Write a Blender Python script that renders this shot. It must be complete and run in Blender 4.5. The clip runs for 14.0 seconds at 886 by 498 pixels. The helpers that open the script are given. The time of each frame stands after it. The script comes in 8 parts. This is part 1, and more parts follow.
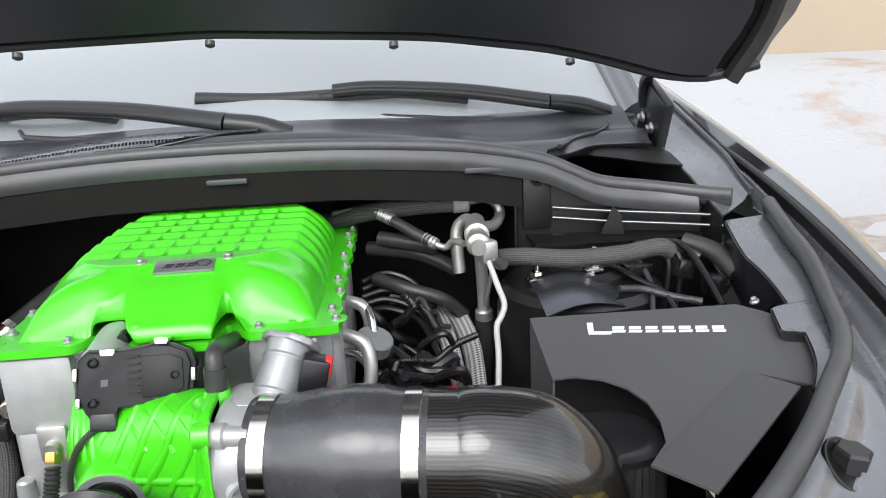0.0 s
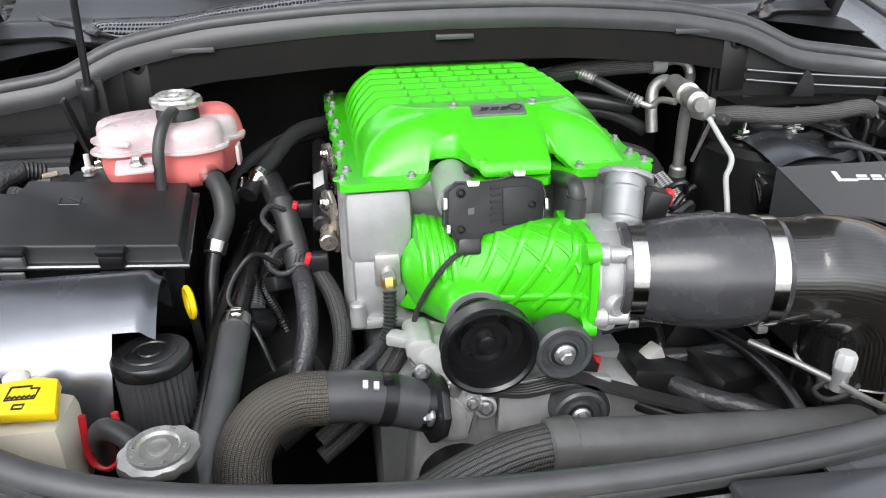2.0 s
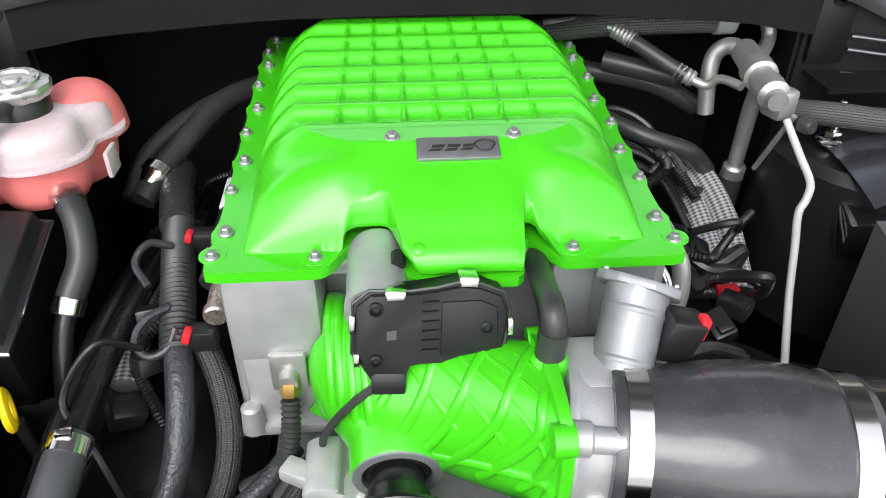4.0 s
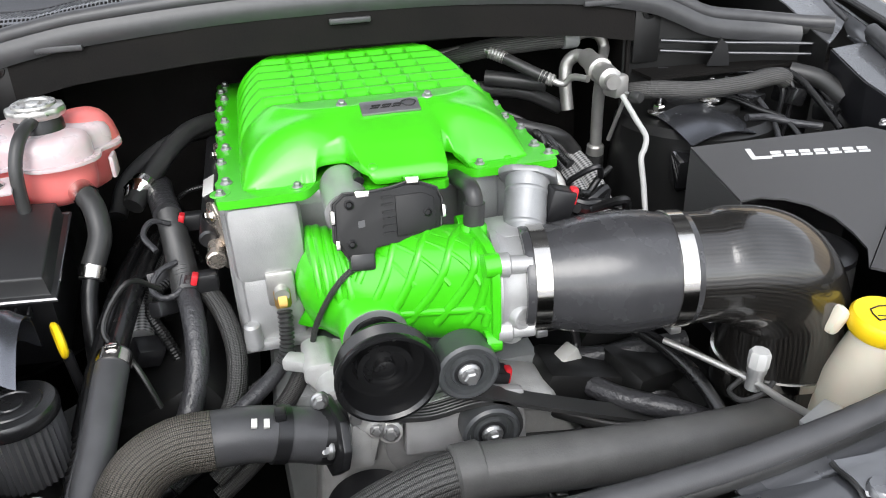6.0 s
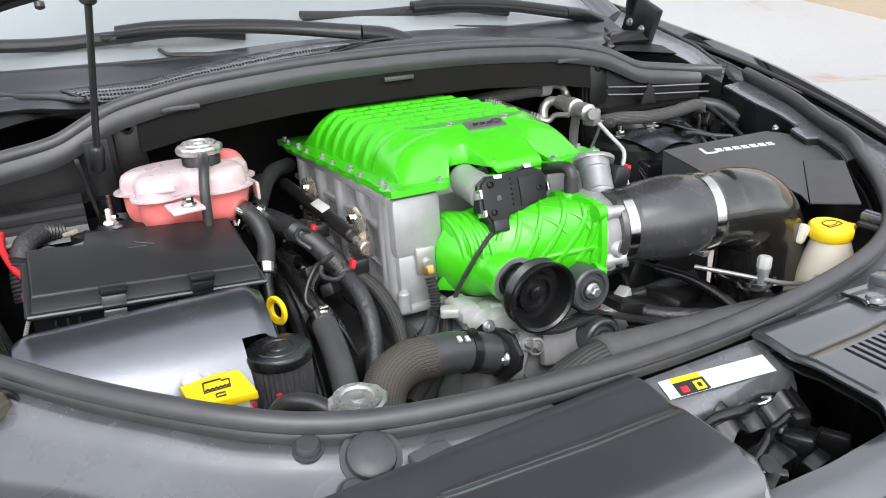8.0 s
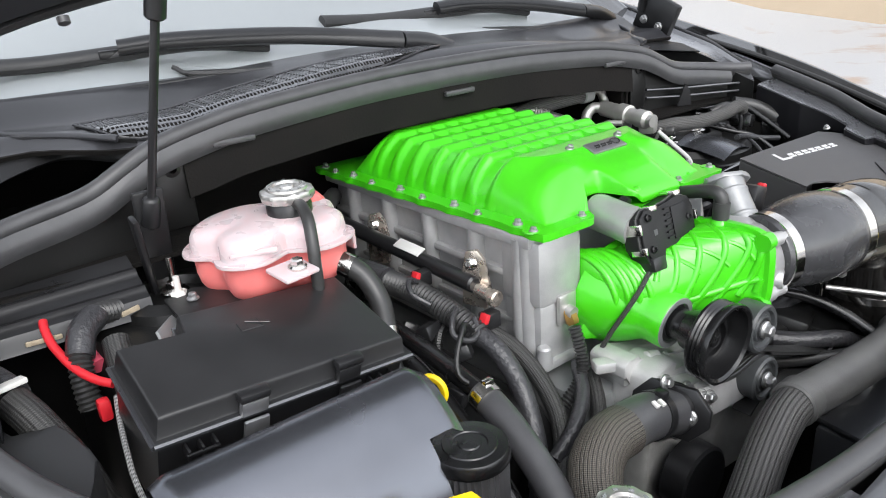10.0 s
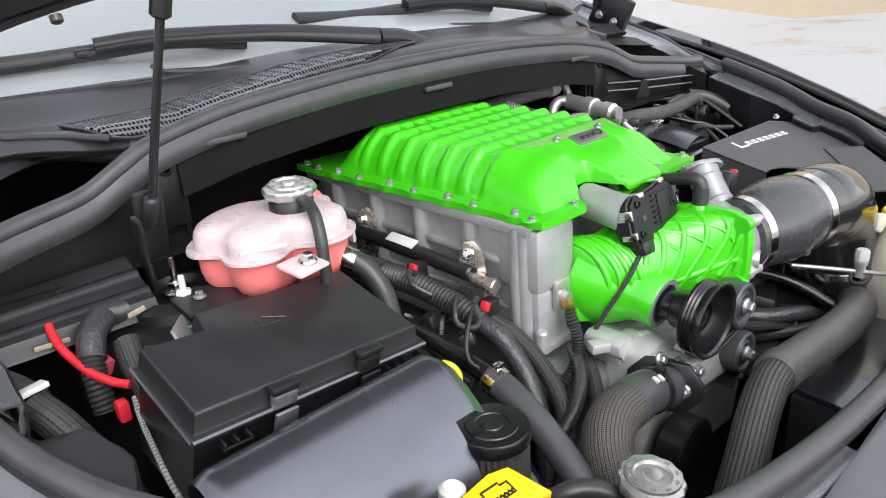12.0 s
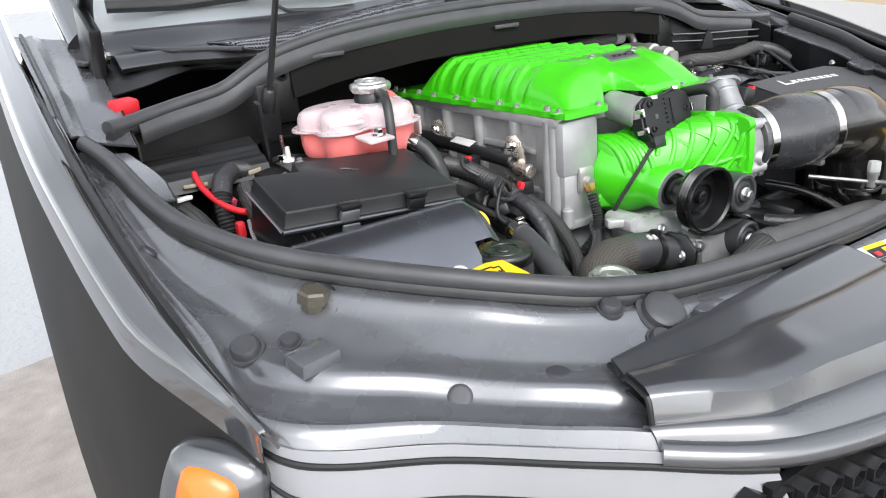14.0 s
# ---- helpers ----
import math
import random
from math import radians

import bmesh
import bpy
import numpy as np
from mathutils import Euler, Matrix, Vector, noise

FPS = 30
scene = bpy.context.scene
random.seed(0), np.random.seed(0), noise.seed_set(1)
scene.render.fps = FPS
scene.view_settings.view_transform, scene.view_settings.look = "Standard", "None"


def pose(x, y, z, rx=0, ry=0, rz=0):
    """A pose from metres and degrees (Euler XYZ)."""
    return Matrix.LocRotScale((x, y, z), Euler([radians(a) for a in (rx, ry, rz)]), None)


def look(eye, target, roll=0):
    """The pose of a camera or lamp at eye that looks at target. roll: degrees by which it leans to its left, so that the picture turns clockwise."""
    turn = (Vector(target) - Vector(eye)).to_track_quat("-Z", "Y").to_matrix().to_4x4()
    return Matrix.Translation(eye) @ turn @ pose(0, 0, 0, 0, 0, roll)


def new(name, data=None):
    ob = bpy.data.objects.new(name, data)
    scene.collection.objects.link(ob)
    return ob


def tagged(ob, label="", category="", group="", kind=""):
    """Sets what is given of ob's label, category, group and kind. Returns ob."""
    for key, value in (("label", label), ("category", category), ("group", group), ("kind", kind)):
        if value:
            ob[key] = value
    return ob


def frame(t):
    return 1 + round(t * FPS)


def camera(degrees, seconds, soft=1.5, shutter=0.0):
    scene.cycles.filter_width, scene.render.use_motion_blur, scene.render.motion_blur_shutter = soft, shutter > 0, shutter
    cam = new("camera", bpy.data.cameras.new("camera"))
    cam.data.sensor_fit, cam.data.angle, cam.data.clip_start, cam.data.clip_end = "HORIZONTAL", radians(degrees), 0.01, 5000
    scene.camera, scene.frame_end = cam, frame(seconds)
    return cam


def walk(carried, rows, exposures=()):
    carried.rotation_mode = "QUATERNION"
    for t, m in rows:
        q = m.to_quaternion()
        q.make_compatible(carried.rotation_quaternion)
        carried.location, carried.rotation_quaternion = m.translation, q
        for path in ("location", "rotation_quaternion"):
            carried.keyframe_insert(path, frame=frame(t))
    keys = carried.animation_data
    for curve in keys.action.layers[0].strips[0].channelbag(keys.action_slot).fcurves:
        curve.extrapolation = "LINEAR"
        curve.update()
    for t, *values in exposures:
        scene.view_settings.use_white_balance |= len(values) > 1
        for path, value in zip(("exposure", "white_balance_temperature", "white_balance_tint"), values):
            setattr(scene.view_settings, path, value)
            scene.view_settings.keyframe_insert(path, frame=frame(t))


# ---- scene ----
cam = camera(62.6, 14.0, 1.0)
PATH = [
    (0, (0.257, -0.832, 1.3), (0.435, 1.094, 0.792), -2.7),
    (0.5, (0.148, -0.794, 1.3), (0.289, 1.042, 0.519), -0.5),
    (1, (0.021, -0.82, 1.315), (0.152, 1.046, 0.606), -0.7),
    (1.5, (-0.118, -0.916, 1.306), (0.087, 0.962, 0.651), -1.8),
    (1.8, (-0.179, -0.916, 1.283), (0.08, 0.93, 0.56), -1.1),
    (2, (-0.192, -0.869, 1.283), (0.072, 0.944, 0.482), -1.1),
    (2.5, (-0.18, -0.709, 1.316), (0.073, 1.028, 0.358), -1.1),
    (3, (-0.082, -0.556, 1.352), (0.107, 1.103, 0.251), 0.8),
    (3.2, (-0.037, -0.496, 1.358), (0.086, 1.131, 0.202), 0.5),
    (5.5, (-0.033, -0.645, 1.333), (0.15, 1.064, 0.31), -2.3),
    (6, (-0.114, -0.799, 1.307), (0.273, 0.944, 0.406), -2.8),
    (6.5, (-0.136, -0.892, 1.298), (0.438, 0.845, 0.488), -3.2),
    (7, (-0.193, -1.016, 1.265), (0.496, 0.704, 0.511), -3.8),
    (7.2, (-0.229, -1.061, 1.28), (0.48, 0.658, 0.542), -4.1),
    (7.5, (-0.326, -1.075, 1.282), (0.428, 0.638, 0.576), -4.3),
    (8, (-0.602, -0.99, 1.284), (0.246, 0.692, 0.611), -3.7),
    (8.5, (-0.718, -0.926, 1.295), (0.218, 0.717, 0.644), -2.9),
    (8.7, (-0.718, -0.88, 1.3), (0.245, 0.748, 0.649), -2.8),
    (10.8, (-0.872, -0.583, 1.336), (0.328, 0.826, 0.578), -4.5),
    (11, (-0.877, -0.59, 1.337), (0.341, 0.804, 0.577), -4.3),
    (11.5, (-0.889, -0.603, 1.342), (0.35, 0.773, 0.585), -3.9),
    (12, (-0.897, -0.595, 1.337), (0.355, 0.777, 0.594), -4.0),
    (12.5, (-0.886, -0.593, 1.342), (0.359, 0.779, 0.589), -4.9),
    (13, (-0.867, -0.601, 1.318), (0.366, 0.786, 0.572), -5.1),
    (13.5, (-0.922, -0.661, 1.301), (0.219, 0.812, 0.573), -5.5),
    (13.7, (-0.959, -0.741, 1.297), (0.098, 0.798, 0.579), -6.0),
    (14, (-1.008, -0.911, 1.235), (-0.017, 0.677, 0.531), -5.3),
]
walk(cam, [(t, look(eye, target, roll)) for t, eye, target, roll in PATH])
# ---- world and light ----
world = bpy.data.worlds.new("overcast_sky")
scene.world = world
world.use_nodes = True
wn = world.node_tree.nodes
sky = wn.new("ShaderNodeTexSky")
sky.sky_type = "NISHITA"
sky.sun_disc = False
sky.sun_elevation = radians(42)
sky.sun_rotation = radians(197)
pale = wn.new("ShaderNodeHueSaturation")
pale.inputs["Saturation"].default_value = 0.22
world.node_tree.links.new(sky.outputs[0], pale.inputs["Color"])
# an overcast sky is brightest overhead
wl = world.node_tree.links
way = wn.new("ShaderNodeTexCoord")
split = wn.new("ShaderNodeSeparateXYZ")
wl.new(way.outputs["Generated"], split.inputs[0])
rise = wn.new("ShaderNodeMapRange")
rise.inputs["From Min"].default_value = 0.0
rise.inputs["From Max"].default_value = 1.0
rise.inputs["To Min"].default_value = 1.5
rise.inputs["To Max"].default_value = 2.4
wl.new(split.outputs["Z"], rise.inputs["Value"])
cloud = wn.new("ShaderNodeVectorMath")
cloud.operation = "SCALE"
wl.new(pale.outputs[0], cloud.inputs[0])
drift = wn.new("ShaderNodeTexNoise")
drift.inputs["Scale"].default_value = 2.6
drift.inputs["Detail"].default_value = 4
wl.new(way.outputs["Generated"], drift.inputs["Vector"])
thick = wn.new("ShaderNodeMapRange")
thick.inputs["From Min"].default_value = 0.3
thick.inputs["From Max"].default_value = 0.7
thick.inputs["To Min"].default_value = 0.72
thick.inputs["To Max"].default_value = 1.28
wl.new(drift.outputs["Fac"], thick.inputs["Value"])
both = wn.new("ShaderNodeMath")
both.operation = "MULTIPLY"
wl.new(rise.outputs["Result"], both.inputs[0])
wl.new(thick.outputs["Result"], both.inputs[1])
wl.new(both.outputs[0], cloud.inputs["Scale"])
wl.new(cloud.outputs[0], wn["Background"].inputs["Color"])
wn["Background"].inputs["Strength"].default_value = 0.215
sun_data = bpy.data.lights.new("sun", "SUN")
sun_data.energy = 1.2
sun_data.angle = radians(35)
sun_data.color = (1.0, 0.985, 0.965)
sun = new("sun", sun_data)
sun.matrix_world = look((-1.2, -4.0, 3.8), (0, 0, 0))
scene.view_settings.exposure = 0.12

# ---- mesh helpers ----
XC = 0.012


def part(name, bm, material, parent=None, label="", sharp=38):
    me = bpy.data.meshes.new(name)
    bm.normal_update()
    bm.to_mesh(me)
    bm.free()
    me.materials.append(material)
    me.polygons.foreach_set("use_smooth", [True] * len(me.polygons))
    me.set_sharp_from_angle(angle=radians(sharp))
    ob = new(name, me)
    if parent is not None:
        ob.parent = parent
        ob.matrix_parent_inverse = parent.matrix_world.inverted()
    if label:
        ob["label"] = label
    return ob


def thing(name, at, label, category, group="", kind=""):
    ob = new(name)
    ob.empty_display_size = 0.02
    ob.matrix_world = Matrix.Translation(at)
    ob.matrix_basis = Matrix.Translation(at)
    bpy.context.view_layer.update()
    return tagged(ob, label, category, group, kind)


def mesh():
    bm = bmesh.new()
    bm.loops.layers.uv.new("UVMap")
    return bm


def frame_z(axis):
    return Vector(axis).to_track_quat("Z", "Y").to_matrix().to_4x4()


def box(bm, at, size, bevel=0.004, rot=None, seg=2):
    """A bevelled box; rot is a matrix or Euler degrees."""
    r = Matrix.Identity(4)
    if rot is not None:
        r = rot if isinstance(rot, Matrix) else pose(0, 0, 0, *rot)
    m = Matrix.Translation(at) @ r @ Matrix.Diagonal((*size, 1))
    made = bmesh.ops.create_cube(bm, size=1, matrix=m)["verts"]
    if bevel > 0:
        edges = {e for v in made for e in v.link_edges}
        bmesh.ops.bevel(bm, geom=list(edges), offset=min(bevel, 0.45 * min(size)), segments=seg, profile=0.5, affect="EDGES")
    return bm


def rings(bm, loops, cap0=True, cap1=True, closed=True, us=None):
    """Skin a list of rings of points."""
    uvl = bm.loops.layers.uv.active
    vs = [[bm.verts.new(p) for p in ring] for ring in loops]
    n = len(vs[0])
    for i in range(len(vs) - 1):
        for j in range(n if closed else n - 1):
            k = (j + 1) % n
            f = bm.faces.new((vs[i][j], vs[i][k], vs[i + 1][k], vs[i + 1][j]))
            if uvl and us:
                for lp, (a, b) in zip(f.loops, ((i, j), (i, j + 1), (i + 1, j + 1), (i + 1, j))):
                    lp[uvl].uv = (us[a], b / n)
    if cap0:
        bm.faces.new(vs[0][::-1])
    if cap1:
        bm.faces.new(vs[-1])
    return bm


def lathe(bm, at, axis, profile, seg=28, cap=True):
    """Revolve (radius, height) pairs about an axis through at."""
    m = Matrix.Translation(at) @ frame_z(axis)
    loops = []
    for r, h in profile:
        loops.append([m @ Vector((r * math.cos(2 * math.pi * j / seg), r * math.sin(2 * math.pi * j / seg), h)) for j in range(seg)])
    return rings(bm, loops, cap, cap, True, [h for _, h in profile])


def rod(bm, a, b, r, r2=None, seg=16, bev=0.0):
    a, b = Vector(a), Vector(b)
    r2 = r if r2 is None else r2
    n = (b - a).length
    if bev:
        prof = [(r - bev, 0), (r, bev), (r2, n - bev), (r2 - bev, n)]
    else:
        prof = [(r, 0), (r2, n)]
    return lathe(bm, a, b - a, prof, seg)


def spline(pts, n):
    """A Catmull-Rom line through pts, n points a span."""
    pts = [Vector(p) for p in pts]
    ext = [2 * pts[0] - pts[1]] + pts + [2 * pts[-1] - pts[-2]]
    out = []
    for i in range(1, len(ext) - 2):
        p0, p1, p2, p3 = ext[i - 1:i + 3]
        for k in range(n):
            t = k / n
            out.append(0.5 * (2 * p1 + (p2 - p0) * t + (2 * p0 - 5 * p1 + 4 * p2 - p3) * t * t + (3 * p1 - p0 - 3 * p2 + p3) * t ** 3))
    return out + [pts[-1]]


def tube(bm, pts, r, n=8, seg=14, ripple=0.0, pitch=0.006, flat=1.0, closed=False):
    """A hose along a smooth line; r is a radius or a function of 0..1; ripple makes corrugations."""
    line = spline(pts + ([pts[0]] if closed else []), n)
    if ripple:
        dense, step = [line[0]], pitch / 4
        for a, b in zip(line, line[1:]):
            k = max(1, round((b - a).length / step))
            dense += [a.lerp(b, (i + 1) / k) for i in range(k)]
        line = dense
    up, loops, us, s = None, [], [], 0.0
    for i, p in enumerate(line):
        d = (line[min(i + 1, len(line) - 1)] - line[max(i - 1, 0)]).normalized()
        up = d.orthogonal() if up is None else up - d * up.dot(d)
        up.normalize()
        side = d.cross(up)
        q = i / (len(line) - 1)
        rr = r(q) if callable(r) else r
        if ripple:
            rr += ripple * math.sin(i * math.pi / 2)
        if i:
            s += (p - line[i - 1]).length
        us.append(s)
        loops.append([p + rr * (math.cos(2 * math.pi * j / seg) * up + flat * math.sin(2 * math.pi * j / seg) * side) for j in range(seg)])
    return rings(bm, loops, True, True, True, us)


def prism(bm, outline, depth, m=None, bevel=0.0):
    """Extrude a 2D outline by depth along its own z; m places it."""
    m = m or Matrix.Identity(4)
    low = [bm.verts.new(m @ Vector((x, y, 0))) for x, y in outline]
    top = [bm.verts.new(m @ Vector((x, y, depth))) for x, y in outline]
    n = len(outline)
    fs = [bm.faces.new(low[::-1]), bm.faces.new(top)]
    for i in range(n):
        fs.append(bm.faces.new((low[i], low[(i + 1) % n], top[(i + 1) % n], top[i])))
    if bevel:
        es = {e for v in low + top for e in v.link_edges}
        bmesh.ops.bevel(bm, geom=list(es), offset=bevel, segments=2, profile=0.5, affect="EDGES")
    return bm


def sheet(bm, fn, nu, nv, thick=0.003, skip=None, down=None):
    """A grid of fn(u, v), given thickness along its normal (or along down)."""
    g = [[Vector(fn(i / nu, j / nv)) for j in range(nv + 1)] for i in range(nu + 1)]
    def normal(i, j):
        a = g[min(i + 1, nu)][j] - g[max(i - 1, 0)][j]
        b = g[i][min(j + 1, nv)] - g[i][max(j - 1, 0)]
        return a.cross(b).normalized()
    off = (lambda i, j: Vector(down)) if down else (lambda i, j: -thick * normal(i, j))
    a = [[bm.verts.new(g[i][j]) for j in range(nv + 1)] for i in range(nu + 1)]
    b = [[bm.verts.new(g[i][j] + off(i, j)) for j in range(nv + 1)] for i in range(nu + 1)]
    live = {(i, j) for i in range(nu) for j in range(nv) if not (skip and skip(i, j))}
    for i, j in live:
        bm.faces.new((a[i][j], a[i + 1][j], a[i + 1][j + 1], a[i][j + 1]))
        bm.faces.new((b[i][j], b[i][j + 1], b[i + 1][j + 1], b[i + 1][j]))
        for (di, dj), (p, q) in (((-1, 0), ((i, j + 1), (i, j))), ((1, 0), ((i + 1, j), (i + 1, j + 1))), ((0, -1), ((i, j), (i + 1, j))), ((0, 1), ((i + 1, j + 1), (i, j + 1)))):
            if (i + di, j + dj) not in live:
                bm.faces.new((a[q[0]][q[1]], a[p[0]][p[1]], b[p[0]][p[1]], b[q[0]][q[1]]))
    loose = [v for v in bm.verts if not v.link_faces]
    bmesh.ops.delete(bm, geom=loose, context="VERTS")
    return bm


def lerp(rows, x):
    """Piecewise linear look-up in rows of (x, value...)."""
    if x <= rows[0][0]:
        return rows[0][1:]
    for a, b in zip(rows, rows[1:]):
        if x <= b[0]:
            t = (x - a[0]) / (b[0] - a[0])
            return tuple(p + (q - p) * t for p, q in zip(a[1:], b[1:]))
    return rows[-1][1:]


def smooth(a, b, x):
    t = min(1, max(0, (x - a) / (b - a)))
    return t * t * (3 - 2 * t)


def bolt(name, at, axis, r, material, parent, washer=True):
    """A flange-head bolt with a hexagon head."""
    bm = mesh()
    if washer:
        lathe(bm, at, axis, [(r, 0), (r, 0.25 * r), (0.8 * r, 0.45 * r)], 14)
    lathe(bm, Vector(at), axis, [(0.66 * r, 0.2 * r), (0.66 * r, 0.95 * r), (0.5 * r, 1.1 * r)], 6)
    return part(name, bm, material, parent)


# ---- materials ----
def material(name, color, rough=0.5, metal=0.0, grain=0.0, grain_size=0.002, stain=0.12, stain_size=0.06, coat=0.0, spec=0.5, dirt=None, sub=0.0, rough_var=0.08):
    m = bpy.data.materials.new(name)
    m.use_nodes = True
    t = m.node_tree
    p = t.nodes["Principled BSDF"]
    p.inputs["Metallic"].default_value = metal
    p.inputs["Coat Weight"].default_value = coat
    p.inputs["Coat Roughness"].default_value = 0.12
    p.inputs["Specular IOR Level"].default_value = spec
    if sub:
        p.inputs["Subsurface Weight"].default_value = sub
        p.inputs["Subsurface Radius"].default_value = (0.02, 0.012, 0.012)
    co = t.nodes.new("ShaderNodeTexCoord")
    big = t.nodes.new("ShaderNodeTexNoise")
    big.inputs["Scale"].default_value = 1 / stain_size
    big.inputs["Detail"].default_value = 5
    t.links.new(co.outputs["Object"], big.inputs["Vector"])
    ramp = t.nodes.new("ShaderNodeMix")
    ramp.data_type = "RGBA"
    ramp.inputs["A"].default_value = (*[c * (1 - stain) for c in color], 1)
    other = dirt or [min(1, c * (1 + stain)) for c in color]
    ramp.inputs["B"].default_value = (*other, 1)
    t.links.new(big.outputs["Fac"], ramp.inputs["Factor"])
    t.links.new(ramp.outputs["Result"], p.inputs["Base Color"])
    mr = t.nodes.new("ShaderNodeMapRange")
    mr.inputs["To Min"].default_value = max(0.02, rough - rough_var)
    mr.inputs["To Max"].default_value = min(1, rough + rough_var)
    t.links.new(big.outputs["Fac"], mr.inputs["Value"])
    t.links.new(mr.outputs["Result"], p.inputs["Roughness"])
    if grain:
        fine = t.nodes.new("ShaderNodeTexNoise")
        fine.inputs["Scale"].default_value = 1 / grain_size
        fine.inputs["Detail"].default_value = 3
        t.links.new(co.outputs["Object"], fine.inputs["Vector"])
        bp = t.nodes.new("ShaderNodeBump")
        bp.inputs["Strength"].default_value = grain
        bp.inputs["Distance"].default_value = grain_size * 0.3
        t.links.new(fine.outputs["Fac"], bp.inputs["Height"])
        t.links.new(bp.outputs["Normal"], p.inputs["Normal"])
    return m


def woven(name, dark, light, along, around, rough=0.55, twist=0.0, bump=0.5, coat=0.0, streak=0.0):
    """Braid, twill or ribbing laid on a hose by its own length and girth."""
    m = material(name, dark, rough, coat=coat)
    t = m.node_tree
    p = t.nodes["Principled BSDF"]
    uv = t.nodes.new("ShaderNodeUVMap")
    sep = t.nodes.new("ShaderNodeSeparateXYZ")
    t.links.new(uv.outputs[0], sep.inputs[0])
    def op(kind, a, b):
        n = t.nodes.new("ShaderNodeMath")
        n.operation = kind
        for k, v in enumerate((a, b)):
            if isinstance(v, (int, float)):
                n.inputs[k].default_value = v
            elif v is not None:
                t.links.new(v, n.inputs[k])
        return n.outputs[0]
    u = op("MULTIPLY", sep.outputs[0], 2 * math.pi / along)
    v = op("MULTIPLY", sep.outputs[1], 2 * math.pi * around)
    a = op("SINE", op("ADD", op("MULTIPLY", u, twist if twist else 1.0), v), None)
    b = op("SINE", op("SUBTRACT", op("MULTIPLY", u, twist if twist else 1.0), v), None)
    w = op("MULTIPLY", a, b) if streak == 0 else op("ADD", op("MULTIPLY", op("MULTIPLY", a, b), 1 - streak), op("MULTIPLY", op("SINE", v, None), streak))
    fac = op("ADD", op("MULTIPLY", w, 0.5), 0.5)
    mix = t.nodes.new("ShaderNodeMix")
    mix.data_type = "RGBA"
    mix.inputs["A"].default_value = (*dark, 1)
    mix.inputs["B"].default_value = (*light, 1)
    t.links.new(fac, mix.inputs["Factor"])
    t.links.new(mix.outputs["Result"], p.inputs["Base Color"])
    if bump:
        bp = t.nodes.new("ShaderNodeBump")
        bp.inputs["Strength"].default_value = bump
        bp.inputs["Distance"].default_value = 0.001
        t.links.new(fac, bp.inputs["Height"])
        t.links.new(bp.outputs["Normal"], p.inputs["Normal"])
    return m


GREEN = material("green_paint", (0.052, 0.51, 0.008), 0.32, grain=0.16, grain_size=0.0012, stain=0.10, coat=0.45)
CAST = material("cast_aluminium", (0.40, 0.40, 0.40), 0.38, metal=0.40, grain=0.6, grain_size=0.0016, stain=0.26, stain_size=0.03)
MOTORCAST = material("grey_die_casting", (0.27, 0.275, 0.28), 0.42, metal=0.45, grain=0.5, grain_size=0.0014, stain=0.25, stain_size=0.02)
DULLBLACK = material("dull_black_plastic", (0.010, 0.010, 0.0105), 0.45, grain=0.5, grain_size=0.001, stain=0.3, spec=0.3)
PLUG = material("dull_grey_plug", (0.045, 0.046, 0.050), 0.42, grain=0.2, grain_size=0.0015, stain=0.25, stain_size=0.01)
# lighter copy of CAST, brightening the dim engine front through its colour
ENGINECAST = material("lit_engine_casting", (0.50, 0.50, 0.49), 0.40, metal=0.35, grain=0.7, grain_size=0.0022, stain=0.22, stain_size=0.02)
CAST_DARK = material("dull_casting", (0.27, 0.28, 0.28), 0.5, metal=0.4, grain=0.6, grain_size=0.0018, stain=0.3)
BRUSHED = material("brushed_badge_metal", (0.30, 0.30, 0.31), 0.34, metal=0.8, grain=0.3, grain_size=0.0008, stain=0.15, stain_size=0.01)
OLD_ZINC = material("dulled_zinc", (0.33, 0.33, 0.335), 0.42, metal=0.7, grain=0.4, grain_size=0.0010, stain=0.35, stain_size=0.004)
TARNISH = material("tarnished_bright_steel", (0.55, 0.49, 0.43), 0.27, metal=0.85, grain=0.2, stain=0.3, stain_size=0.015)
CHROME = material("bright_metal", (0.64, 0.62, 0.59), 0.15, metal=1.0, stain=0.08, rough_var=0.06)
ZINC = material("zinc_bolt", (0.42, 0.42, 0.42), 0.4, metal=0.9, grain=0.2)
BRASS = material("brass", (0.62, 0.38, 0.12), 0.35, metal=0.9)
PLASTIC = material("black_plastic", (0.013, 0.013, 0.014), 0.31, grain=0.35, grain_size=0.0009, stain=0.25)
SATIN = material("satin_black_cover", (0.052, 0.054, 0.060), 0.30, metal=0.3, grain=0.2, grain_size=0.0008, stain=0.2, spec=0.9, coat=0.8)
MATTE = material("matte_black_shield", (0.062, 0.061, 0.063), 0.50, grain=0.5, grain_size=0.0012, stain=0.12)
RUBBER = material("black_rubber", (0.030, 0.030, 0.030), 0.38, grain=0.2, grain_size=0.0012, stain=0.4, stain_size=0.03)
SEAL = material("seal_rubber", (0.054, 0.054, 0.057), 0.37, grain=0.3, grain_size=0.0015, stain=0.35, stain_size=0.03)
SILICONE = material("silicone_coupler", (0.040, 0.040, 0.043), 0.26, grain=0.12, grain_size=0.012, stain=0.35, stain_size=0.03, spec=0.5, coat=0.35, rough_var=0.1)
GREY_METAL = material("dark_grey_bodywork", (0.108, 0.111, 0.120), 0.27, metal=0.25, grain=0.14, grain_size=0.002, stain=0.3, coat=0.85)
BODY = material("black_car_paint", (0.012, 0.012, 0.013), 0.10, stain=0.2, coat=1.0, spec=1.0, rough_var=0.04)
